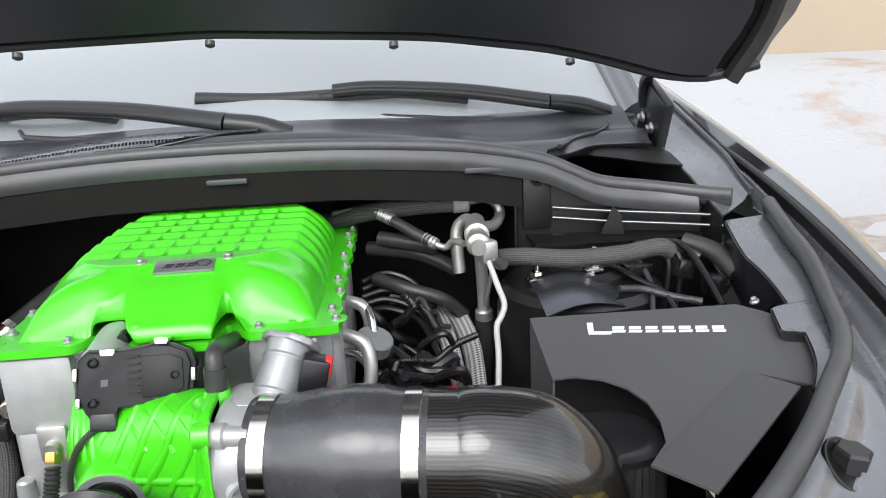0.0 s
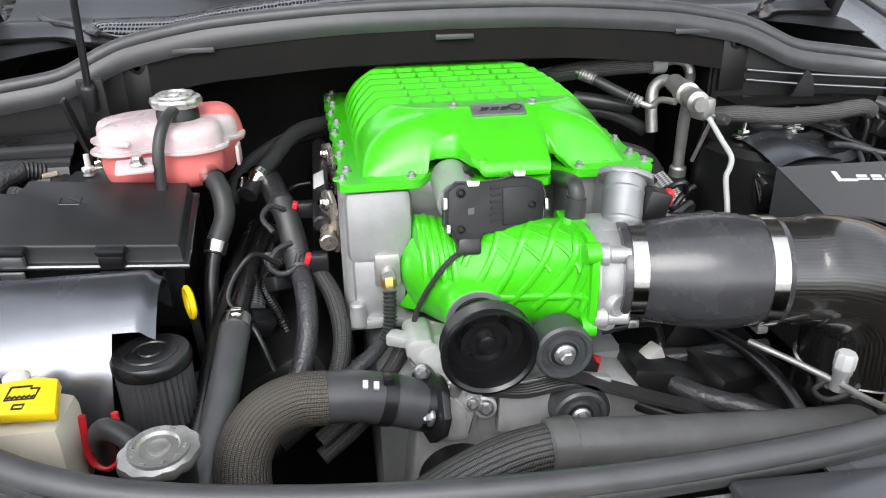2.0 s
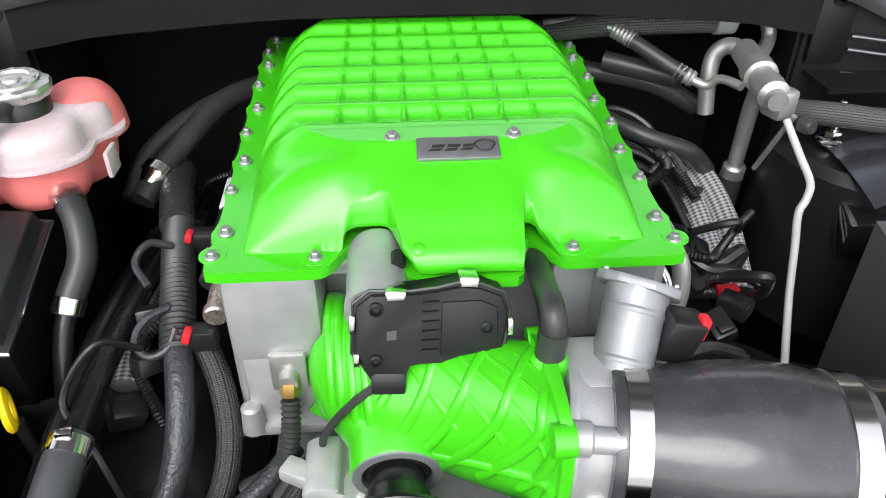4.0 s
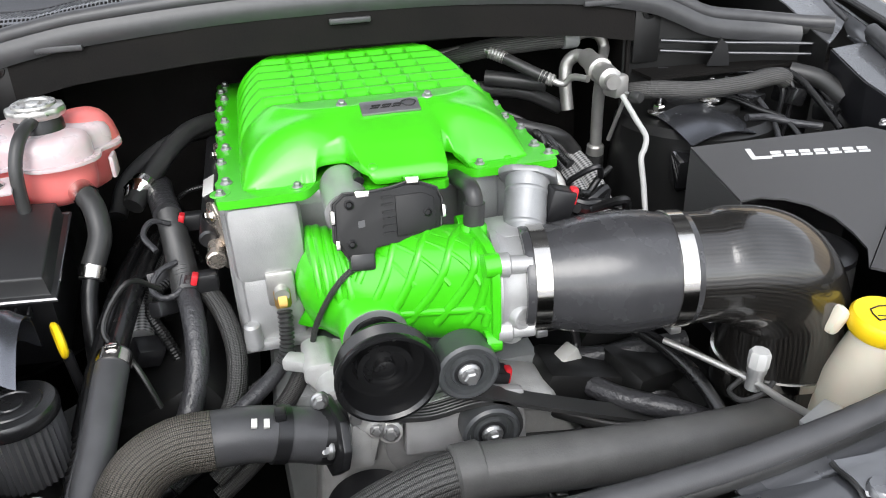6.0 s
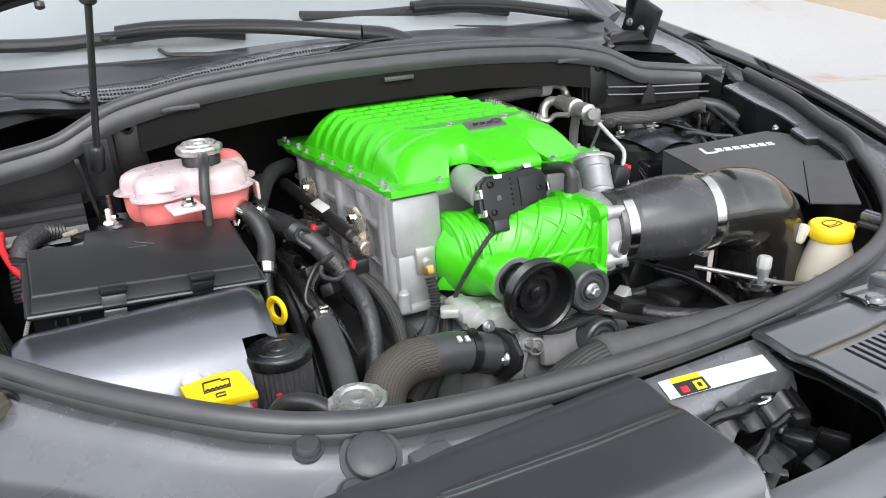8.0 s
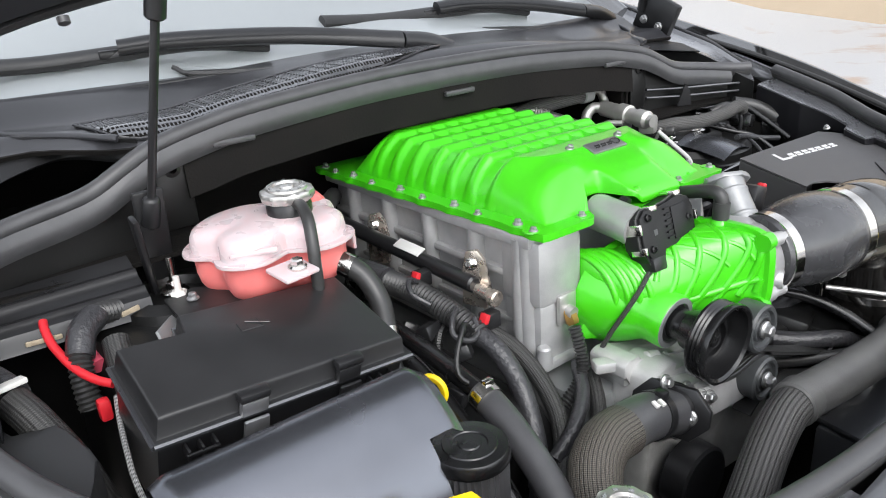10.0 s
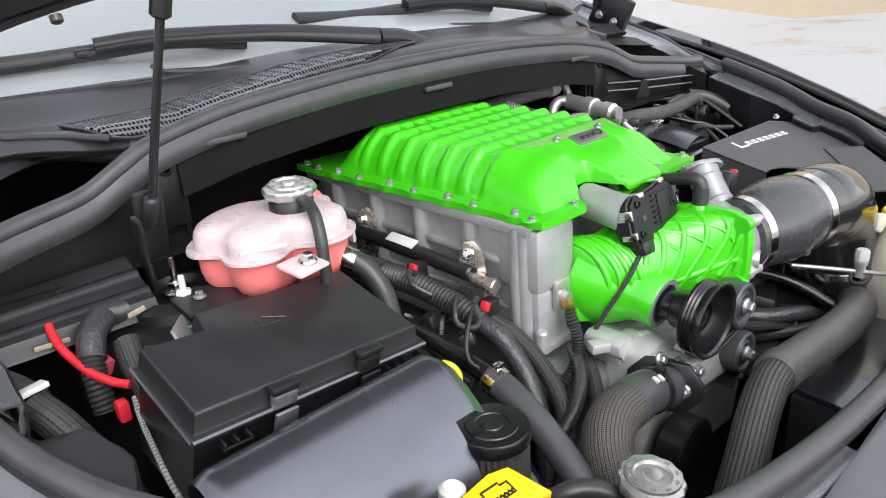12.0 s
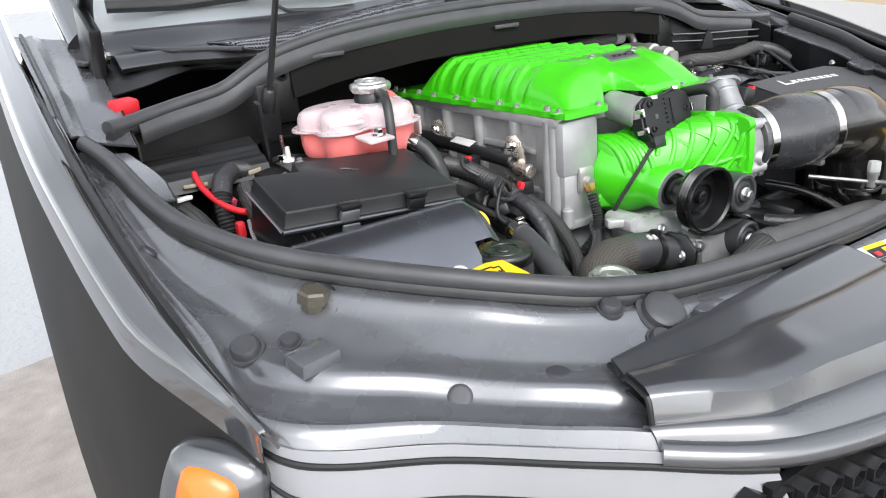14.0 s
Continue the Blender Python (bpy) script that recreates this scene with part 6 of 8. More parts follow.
for x, mat in ((0.092, BRUSHED), (0.205, PLASTIC)):
    bm = mesh()
    box(bm, FM @ Vector((x, -0.012, -0.016)), (0.030, 0.010, 0.018), 0.003, FM.to_3x3().to_4x4())
    box(bm, FM @ Vector((x, -0.020, -0.040)), (0.028, 0.005, 0.026), 0.002, FM.to_3x3().to_4x4())
    latch = part("latch", bm, mat, fuse)
    bm = mesh()
    box(bm, FM @ Vector((x, -0.010, -0.002)), (0.034, 0.014, 0.010), 0.003, FM.to_3x3().to_4x4())
    part("hook", bm, PLASTIC, latch)
for x in (0.035, 0.25):
    bm = mesh()
    for dx in (-0.014, 0.0, 0.014):
        box(bm, FM @ Vector((x + dx, -0.016, -0.042)), (0.003, 0.014, 0.012), 0.001, FM.to_3x3().to_4x4())
    box(bm, FM @ Vector((x, -0.022, -0.042)), (0.034, 0.003, 0.004), 0.001, FM.to_3x3().to_4x4())
    part("catch", bm, PLASTIC, fuse)
bm = mesh()
for (x0, y0), (x1, y1) in (((0.125, 0.085), (0.150, 0.085)), ((0.125, 0.085), (0.125, 0.100)), ((0.135, 0.10), (0.16, 0.088)), ((0.150, 0.085), (0.150, 0.102))):
    tube(bm, [FM @ Vector((x0, y0, 0.0002)), FM @ Vector((x1, y1, 0.0002))], 0.0008, 2, 5)
part("embossed_mark", bm, PLASTIC, flid)

# gunmetal cover over the battery side
gc = thing("battery_heat_cover", (-0.56, -0.09, 0.78), "smooth gunmetal bent sheet cover with a rounded top", "cover")
prof = [(-0.016, 0.868), (-0.017, 0.892), (-0.022, 0.908), (-0.033, 0.917), (-0.048, 0.919), (-0.066, 0.914), (-0.086, 0.902), (-0.106, 0.885), (-0.125, 0.864), (-0.142, 0.838), (-0.156, 0.810), (-0.166, 0.780), (-0.172, 0.745)]
prof = [(q.x, q.y) for q in spline([(a, b, 0) for a, b in prof], 4)]
def gc_at(u, v):
    k = v * (len(prof) - 1)
    i = min(int(k), len(prof) - 2)
    y = prof[i][0] + (prof[i + 1][0] - prof[i][0]) * (k - i)
    z = prof[i][1] + (prof[i + 1][1] - prof[i][1]) * (k - i)
    x = -0.712 + 0.300 * u
    e = smooth(0.94, 1.0, u) * 0.012 + smooth(0.05, 0.0, u) * 0.008
    return (x, y - 0.02 * (1 - u) * 0, z - e)
bm = mesh()
sheet(bm, lambda u, v: gc_at(1 - u, v), 40, 60, 0.002, skip=lambda i, j: i < 6 and j > 36)
part("sheet", bm, GUN, gc)
bm = mesh()
box(bm, (-0.56, -0.085, 0.775), (0.27, 0.10, 0.10), 0.01)
part("battery_side", bm, PLASTIC, gc)

# pleated breather filter
pod = thing("breather_filter", (-0.416, -0.127, 0.78), "black pleated breather filter with a moulded cap", "filter")
bm = mesh()
FC = Vector((-0.416, -0.127, 0))
rings(bm, [[FC + Vector(((0.0385 + 0.003 * (j % 2)) * math.cos(2 * math.pi * j / 72), (0.0385 + 0.003 * (j % 2)) * math.sin(2 * math.pi * j / 72), z)) for j in range(72)] for z in (0.775, 0.845)])
part("pleats", bm, SEAL, pod, "dark grey pleats")
bm = mesh()
lathe(bm, FC + Vector((0, 0, 0.842)), (0, 0, 1), [(0.0425, 0), (0.0435, 0.003), (0.0435, 0.012), (0.041, 0.016), (0.030, 0.0165), (0.029, 0.018), (0.020, 0.018), (0.019, 0.0165), (0.013, 0.0165), (0.012, 0.018), (0.003, 0.018)], 40)
part("cap", bm, GLOSS, pod)
bm = mesh()
rod(bm, FC + Vector((0, 0, 0.60)), FC + Vector((0, 0, 0.775)), 0.02)
part("stem", bm, RUBBER, pod)

# yellow flap-capped bottle
yb = thing("fluid_bottle", (-0.50, -0.22, 0.74), "ivory fluid bottle with a yellow warning cap", "bottle")
YM = Matrix.Translation((-0.508, -0.225, 0.868)) @ pose(0, 0, 0, 12, -3, -6) @ Matrix.Diagonal((0.84, 0.86, 1, 1))
bm = mesh()
prism(bm, [(-0.050, 0.022), (-0.038, -0.026), (0.046, -0.030), (0.030, 0.024), (0.004, 0.030)], 0.012, YM, 0.002)
yc = part("cap", bm, YELLOW, yb, "bright yellow flap cap")
bm = mesh()
for pts in ([(-0.020, 0.014), (-0.020, -0.006), (0.014, -0.006), (0.014, 0.010), (0.004, 0.010), (0.004, 0.014), (-0.020, 0.014)], [(-0.006, -0.014), (0.006, -0.014), (0.006, -0.020), (-0.006, -0.020), (-0.006, -0.014)]):
    tube(bm, [YM @ Vector((x, y, 0.0124)) for x, y in pts], 0.0011, 1, 5)
tube(bm, [YM @ Vector((-0.018 + 0.0028 * k, -0.004 + 0.003 * (k % 2), 0.0126)) for k in range(12)], 0.0013, 1, 5)
part("symbol", bm, INK, yc)
bm = mesh()
rod(bm, (-0.535, -0.180, 0.80), (-0.532, -0.185, 0.880), 0.014, 0.013, 18, 0.004)
part("white_plug", bm, WHITE, yb)
bm = mesh()
box(bm, (-0.52, -0.215, 0.80), (0.09, 0.075, 0.11), 0.018)
part("bottle", bm, IVORY, yb)
rc = thing("red_clip", (-0.455, -0.21, 0.76), "red plastic retaining clip", "clip")
bm = mesh()
tube(bm, [(-0.472, -0.205, 0.835), (-0.472, -0.212, 0.79), (-0.455, -0.216, 0.775), (-0.438, -0.212, 0.79), (-0.440, -0.205, 0.835)], 0.004, 6, 8)
part("loop", bm, RED, rc)

dip = thing("dipstick", (-0.386, -0.02, 0.80), "yellow ring-handled dipstick beside the fuse box", "dipstick")
bm = mesh()
tube(bm, [Vector((-0.388, -0.028, 0.866)) + Vector((-0.0065 * math.cos(a), 0.0140 * math.cos(a), 0.017 * math.sin(a))) for a in [2 * math.pi * k / 14 for k in range(14)]], 0.0042, 3, 8, flat=1.4, closed=True)
part("ring", bm, YELLOW, dip)
bm = mesh()
rod(bm, (-0.386, -0.026, 0.848), (-0.378, -0.02, 0.70), 0.006, seg=10)
part("tube", bm, PLASTIC, dip)

# heater hoses and steel pipes
h2 = thing("heater_hose", (-0.34, -0.12, 0.72), "grey-black rubber heater hose with a band clamp", "hose")
bm = mesh()
tube(bm, [(-0.331, -0.046, 0.846), (-0.334, -0.085, 0.836), (-0.340, -0.140, 0.812), (-0.352, -0.205, 0.775), (-0.372, -0.265, 0.725), (-0.39, -0.30, 0.67)], 0.0185, 8, 18)
part("hose", bm, SEAL, h2)
bm = mesh()
rod(bm, (-0.331, -0.050, 0.8455), (-0.3325, -0.066, 0.8415), 0.0202, seg=22)
box(bm, (-0.329, -0.058, 0.865), (0.014, 0.010, 0.008), 0.002)
part("clamp", bm, CHROME, h2, "bright band clamp")
bm = mesh()
tube(bm, [(-0.331, -0.046, 0.846), (-0.328, 0.02, 0.852), (-0.322, 0.12, 0.856), (-0.312, 0.25, 0.85), (-0.30, 0.40, 0.83)], 0.0125, 8, 14)
part("steel_pipe", bm, GLOSS, h2, "glossy black steel pipe")
h3 = thing("steel_pipe", (-0.36, 0.0, 0.72), "glossy black steel pipe running beside the engine", "pipe")
bm = mesh()
tube(bm, [(-0.380, -0.19, 0.74), (-0.368, -0.10, 0.795), (-0.356, 0.0, 0.832), (-0.347, 0.12, 0.850), (-0.335, 0.28, 0.845)], 0.011, 8, 14)
part("pipe", bm, GLOSS, h3)
h4 = thing("bypass_hose", (-0.42, -0.24, 0.78), "small black hose curling to the radiator cap", "hose")
bm = mesh()
tube(bm, [(-0.455, -0.205, 0.775), (-0.452, -0.225, 0.82), (-0.438, -0.242, 0.842), (-0.415, -0.258, 0.842), (-0.390, -0.282, 0.828)], 0.011, 8, 14)
part("hose", bm, RUBBER, h4)

rad = thing("radiator_filler", (-0.374, -0.30, 0.78), "metal radiator filler neck with a stamped pressure cap", "radiator cap")
bm = mesh()
rod(bm, (-0.374, -0.298, 0.76), (-0.374, -0.300, 0.845), 0.026, 0.030, 24)
part("neck", bm, PLASTIC, rad)
pressure_cap((-0.374, -0.300, 0.853), (0.05, -0.08, 1), 0.035, rad)

# thermostat hose loop
loop_hose = thing("upper_radiator_hose", (-0.24, -0.19, 0.70), "braid-sleeved radiator hose bending round to the thermostat", "hose")
bm = mesh()
tube(bm, [(-0.226, -0.178, 0.808), (-0.262, -0.182, 0.810), (-0.296, -0.196, 0.800), (-0.316, -0.218, 0.774), (-0.318, -0.240, 0.735), (-0.308, -0.262, 0.69), (-0.29, -0.28, 0.64)], 0.0305, 10, 26)
part("braided_sleeve", bm, BRAID, loop_hose, "tan and black braided sleeve")
bm = mesh()
tube(bm, [(-0.235, -0.178, 0.809), (-0.19, -0.174, 0.803), (-0.150, -0.170, 0.790), (-0.120, -0.168, 0.778)], 0.0295, 8, 26)
part("rubber_end", bm, SEAL, loop_hose)
bm = mesh()
rod(bm, (-0.168, -0.172, 0.7965), (-0.154, -0.1705, 0.7915), 0.0312, seg=26)
box(bm, (-0.156, -0.180, 0.826), (0.012, 0.014, 0.010), 0.002)
clip = part("spring_clamp", bm, PLASTIC, loop_hose)
for s, z in ((-0.182, 0.829), (-0.170, 0.826)):
    bm = mesh()
    box(bm, (s, -0.190, z - 0.001), (0.006, 0.010, 0.004), 0.0005, (20, 10, 0))
    part("paint_dab", bm, WHITE, loop_hose)
th = thing("thermostat_housing", (-0.11, -0.16, 0.72), "black flanged thermostat neck bolted to the engine", "thermostat housing")
bm = mesh()
prism(bm, [(-0.052, -0.010), (-0.030, -0.034), (0.030, -0.034), (0.052, -0.010), (0.052, 0.012), (0.030, 0.036), (-0.030, 0.036), (-0.052, 0.012)], 0.010, Matrix.Translation((-0.104, -0.160, 0.772)) @ frame_z((-1, -0.25, 0.25)), 0.002)
lathe(bm, (-0.100, -0.16, 0.771), (-1, -0.25, 0.3), [(0.036, 0.0), (0.033, 0.012), (0.030, 0.03)], 26)
part("flange", bm, PLASTIC, th)
bolt("bolt", (-0.1105, -0.190, 0.776), (-1, -0.3, 0.3), 0.011, ZINC, th)
bolt("bolt", (-0.114, -0.132, 0.745), (-1, -0.3, 0.3), 0.011, ZINC, th)

# engine front and block
engine = thing("engine", (0.0, 0.1, 0.45), "cast aluminium engine front below the supercharger", "engine")
bm = mesh()
box(bm, (0.0, 0.20, 0.60), (0.34, 0.56, 0.34), 0.02)
part("block", bm, CAST_DARK, engine)
bm = mesh()
prism(bm, [(-0.14, -0.10), (-0.12, 0.06), (-0.115, 0.135), (-0.07, 0.145), (-0.02, 0.12), (0.08, 0.10), (0.16, 0.08), (0.20, 0.0), (0.18, -0.12)], 0.07, Matrix.Translation((0.0, -0.07, 0.675)) @ pose(0, 0, 0, 90, 0, 0), 0.012)
# front castings take the lighter copy to make up for missing light
front = part("front_cover", bm, ENGINECAST, engine, "raw cast front cover")
# outrigger for the belt drive: tab, column and stepped face plate
bm = mesh()
prism(bm, [(-0.128, 0.800), (-0.128, 0.818), (-0.118, 0.824), (-0.096, 0.824), (-0.090, 0.812), (-0.060, 0.806), (-0.020, 0.800), (0.030, 0.790), (0.034, 0.750), (-0.100, 0.750), (-0.110, 0.786)], 0.062, Matrix.Translation((0, -0.040, 0)) @ pose(0, 0, 0, 90, 0, 0), 0.004)
part("bracket_arm", bm, ENGINECAST, front)
bm = mesh()
prism(bm, [(-0.118, 0.776), (-0.106, 0.790), (-0.088, 0.800), (-0.060, 0.798), (-0.034, 0.788), (-0.028, 0.776), (-0.060, 0.770), (-0.060, 0.728), (-0.068, 0.720), (-0.102, 0.724), (-0.112, 0.740)], 0.074, Matrix.Translation((0, -0.096, 0)) @ pose(0, 0, 0, 90, 0, 0), 0.005)
part("bracket_foot", bm, ENGINECAST, front)
bm = mesh()
prism(bm, [(-0.098, 0.730), (-0.066, 0.728), (-0.066, 0.766), (-0.084, 0.790), (-0.104, 0.782)], 0.003, Matrix.Translation((0, -0.169, 0)) @ pose(0, 0, 0, 90, 0, 0), 0.0012)
part("machined_pad", bm, ENGINECAST, front)
bm = mesh()
box(bm, (-0.132, -0.072, 0.812), (0.034, 0.022, 0.016), 0.004, (0, 0, -28))
box(bm, (-0.112, -0.080, 0.800), (0.016, 0.040, 0.034), 0.005, (0, 0, -12))
part("cast_tab", bm, ENGINECAST, front)
for a, b, r in (((-0.108, -0.098, 0.798), (-0.070, -0.150, 0.790), 0.006), ((-0.045, -0.10, 0.806), (-0.042, -0.158, 0.792), 0.005), ((-0.080, -0.10, 0.812), (-0.060, -0.104, 0.812), 0.010)):
    bm = mesh()
    rod(bm, a, b, r, r * 0.85, 12, 0.002)
    part("cast_rib", bm, ENGINECAST, front)
for q, r in (((-0.106, -0.104, 0.790), 0.010), ((-0.059, -0.171, 0.776), 0.011), ((-0.044, -0.171, 0.769), 0.014)):
    bm = mesh()
    lathe(bm, q, (-0.15, -1, 0.25), [(r, -0.012), (r, 0.003), (r * 0.8, 0.005), (r * 0.4, 0.005)], 18)
    part("cast_boss", bm, ENGINECAST, front)
    bolt("bolt", Vector(q) + Vector((0, -0.004, 0.001)), (-0.15, -1, 0.25), r * 0.72, ZINC, front)
bm = mesh()
prism(bm, [(-0.03, -0.04), (-0.025, 0.022), (0.055, 0.030), (0.115, 0.018), (0.115, -0.05)], 0.018, Matrix.Translation((0.0, -0.150, 0.765)) @ pose(0, 0, 0, 80, 0, 0), 0.006)
part("pump_cover", bm, CAST, front)
bm = mesh()
lathe(bm, (0.01, -0.125, 0.72), (0, -1, 0), [(0.06, 0), (0.058, 0.018), (0.045, 0.022)], 30)
part("water_pump", bm, CAST, front)
bm = mesh()
box(bm, (0.22, -0.09, 0.72), (0.14, 0.08, 0.07), 0.015, (0, 14, 0))
part("alternator_side", bm, DEEP, engine)
bm = mesh()
lathe(bm, (-0.075, -0.16, 0.66), (0, -1, 0), [(0.05, 0), (0.05, 0.035), (0.046, 0.038), (0.02, 0.036)], 30)
part("lower_pulley", bm, PLASTIC, engine)
for q, r in (((-0.043, -0.150, 0.766), 0.015), ((-0.080, -0.162, 0.792), 0.012), ((-0.115, -0.155, 0.815), 0.010), ((0.01, -0.152, 0.75), 0.010), ((0.12, -0.142, 0.755), 0.010)):
    bolt("bolt", q, (0, -1, 0.2), r, ZINC, front)
for side in (-1, 1):
    bm = mesh()
    box(bm, (LX + side * 0.285, 0.20, 0.715), (0.15, 0.52, 0.13), 0.02, (0, side * 28, 0))
    part("valve_cover", bm, DEEP, engine, "grimy black valve cover")

# fuel rail and brackets on the housing side
rail = thing("fuel_rail", (-0.225, 0.25, 0.89), "black fuel rail clipped beside the supercharger", "fuel rail")
bm = mesh()
rod(bm, (-0.222, 0.085, 0.912), (-0.226, 0.46, 0.926), 0.0125, seg=16, bev=0.003)
part("rail", bm, PLASTIC, rail)
bm = mesh()
box(bm, (-0.2255, 0.235, 0.9305), (0.018, 0.062, 0.002), 0.0005, (2, -25, 0))
part("label", bm, LABEL, rail, "white paper label")
for y in (0.098, 0.345):
    bm = mesh()
    prism(bm, [(-0.022, -0.04), (0.014, -0.046), (0.022, -0.015), (0.014, 0.03), (0.004, 0.044), (-0.014, 0.040), (-0.02, 0.01)], 0.008, Matrix.Translation((-0.206, y, 0.915)) @ pose(0, 0, 0, 90, 0, -60), 0.002)
    part("bracket", bm, TARNISH, rail, "bright bent bracket")
    bolt("bolt", (-0.214, y + 0.002, 0.938), (-1, -0.4, 0.3), 0.010, CHROME, rail)
bm = mesh()
rod(bm, (-0.215, 0.09, 0.903), (-0.214, 0.052, 0.899), 0.0105, seg=18, bev=0.002)
rod(bm, (-0.2145, 0.060, 0.8995), (-0.2135, 0.048, 0.8985), 0.0125, seg=18, bev=0.002)
part("end_port", bm, TARNISH, rail)
for side, y in ((1, 0.06), (1, 0.20)):
    bm = mesh()
    tube(bm, [(LX + 0.20, y, 0.96), (LX + 0.225, y - 0.01, 0.95), (LX + 0.232, y - 0.02, 0.92), (LX + 0.225, y - 0.03, 0.88)], 0.009, 6, 12)
    part("branch_pipe", bm, PIPE, rail)

# wiring loom and small hoses beside the engine
loom = thing("wiring_loom", (-0.27, 0.08, 0.78), "taped corrugated black wiring loom", "wiring")
bm = mesh()
tube(bm, [(-0.285, 0.22, 0.90), (-0.272, 0.15, 0.895), (-0.262, 0.09, 0.880), (-0.255, 0.04, 0.862)], 0.017, 8, 14, ripple=0.0015, pitch=0.006)
part("conduit", bm, RUBBER, loom)
bm = mesh()
tube(bm, [(-0.257, 0.05, 0.866), (-0.250, 0.015, 0.850), (-0.248, -0.02, 0.82), (-0.255, -0.05, 0.785), (-0.275, -0.085, 0.745), (-0.30, -0.11, 0.70)], 0.014, 8, 14)
part("taped_branch", bm, TAPE, loom, "shiny taped branch")
bm = mesh()
tube(bm, [(-0.31, 0.34, 0.90), (-0.30, 0.28, 0.905), (-0.285, 0.21, 0.902)], 0.020, 8, 14)
part("taped_branch", bm, TAPE, loom)
bm = mesh()
tube(bm, [(-0.265, 0.075, 0.893), (-0.285, 0.06, 0.89), (-0.295, 0.045, 0.875), (-0.280, 0.03, 0.868), (-0.262, 0.035, 0.872), (-0.255, 0.05, 0.885)], 0.004, 6, 8)
part("loose_loop", bm, TAPE, loom)
bm = mesh()
tube(bm, [(-0.275, 0.15, 0.915), (-0.295, 0.14, 0.925), (-0.305, 0.12, 0.915), (-0.29, 0.10, 0.90)], 0.004, 6, 8)
part("loose_loop", bm, TAPE, loom)
for q in ((-0.243, 0.043, 0.882), (-0.262, 0.17, 0.912)):
    bm = mesh()
    box(bm, q, (0.008, 0.014, 0.014), 0.002, (0, 20, 0))
    part("red_lock", bm, RED, loom)
    bm = mesh()
    box(bm, Vector(q) + Vector((0.014, 0.006, -0.008)), (0.026, 0.02, 0.024), 0.003)
    part("plug", bm, PLASTIC, loom)
bm = mesh()
box(bm, (-0.315, 0.025, 0.80), (0.035, 0.03, 0.03), 0.004, (20, 20, 30))
part("plug", bm, PLASTIC, loom)
oil = thing("braided_line", (-0.22, -0.04, 0.70), "black braided line looping below the supercharger", "hose", "braided lines")
bm = mesh()
tube(bm, [(-0.235, 0.06, 0.86), (-0.214, 0.02, 0.835), (-0.205, -0.02, 0.80), (-0.214, -0.062, 0.765), (-0.245, -0.10, 0.735), (-0.29, -0.13, 0.715)], 0.0125, 10, 14)
part("line", bm, BLACK_BRAID, oil)
bm = mesh()
rod(bm, (-0.29, -0.13, 0.715), (-0.335, -0.15, 0.70), 0.0115, seg=14)
part("end_fitting", bm, PLASTIC, oil)
oil2 = thing("braided_line", (-0.18, -0.08, 0.70), "black braided line looping below the supercharger", "hose", "braided lines")
for dz, nm in ((0.0, "line"), (-0.024, "line")):
    bm = mesh()
    tube(bm, [(-0.125, -0.04, 0.785 + dz), (-0.150, -0.075, 0.765 + dz), (-0.195, -0.115, 0.742 + dz), (-0.24, -0.14, 0.72 + dz)], 0.011, 8, 14)
    part(nm, bm, BLACK_BRAID, oil2)
bm = mesh()
tube(bm, [(-0.14, -0.03, 0.80), (-0.175, -0.07, 0.785), (-0.22, -0.095, 0.765), (-0.26, -0.10, 0.74)], 0.010, 8, 12)
part("taped_line", bm, TAPE, oil2)
foil = thing("foil_sleeve", (-0.33, 0.15, 0.80), "punched silver foil heat sleeve", "heat sleeve", "foil sleeves")
bm = mesh()
tube(bm, [(-0.325, 0.06, 0.80), (-0.325, 0.14, 0.825), (-0.315, 0.24, 0.84)], 0.016, 8, 16)
part("sleeve", bm, FOIL, foil)
foil2 = thing("foil_sleeve", (0.36, 0.25, 0.76), "punched silver foil heat sleeve", "heat sleeve", "foil sleeves")
bm = mesh()
tube(bm, [(0.285, 0.50, 0.865), (0.315, 0.46, 0.872), (0.345, 0.40, 0.862), (0.362, 0.32, 0.845), (0.372, 0.22, 0.80)], lambda q: 0.022 - 0.008 * q, 8, 18, flat=0.5)
part("sleeve", bm, FOIL, foil2)
bm = mesh()
tube(bm, [(0.375, 0.41, 0.865), (0.392, 0.36, 0.852), (0.402, 0.29, 0.825), (0.398, 0.20, 0.78)], 0.018, 8, 18, flat=0.5)
part("sleeve", bm, FOIL, foil2)
# sensor can and bright tubes beside the supercharger
can = thing("fuel_damper", (0.245, 0.14, 0.86), "round dull metal fuel damper with bent bright tubes", "fuel damper")
bm = mesh()
lathe(bm, (0.245, 0.145, 0.918), (0.35, -0.3, 1), [(0.022, -0.022), (0.026, -0.018), (0.026, -0.004), (0.027, 0.0), (0.025, 0.003), (0.012, 0.004)], 28)
part("can", bm, CAST_DARK, can)
for pts in ([(0.205, 0.22, 0.955), (0.228, 0.20, 0.955), (0.240, 0.175, 0.940), (0.243, 0.155, 0.918)], [(0.200, 0.10, 0.920), (0.226, 0.085, 0.915), (0.238, 0.065, 0.895), (0.235, 0.050, 0.86)]):
    bm = mesh()
    tube(bm, pts, 0.0065, 8, 12)
    part("tube", bm, CHROME, can, "bent bright metal tube")
bm = mesh()
rod(bm, (0.228, 0.02, 0.835), (0.232, 0.05, 0.88), 0.013, 0.012, 16, 0.003)
part("injector_body", bm, CAST, can)
bm = mesh()
rod(bm, (0.262, 0.47, 0.985), (0.36, 0.42, 0.975), 0.014, seg=16)
part("crossover_hose", bm, RUBBER, can)
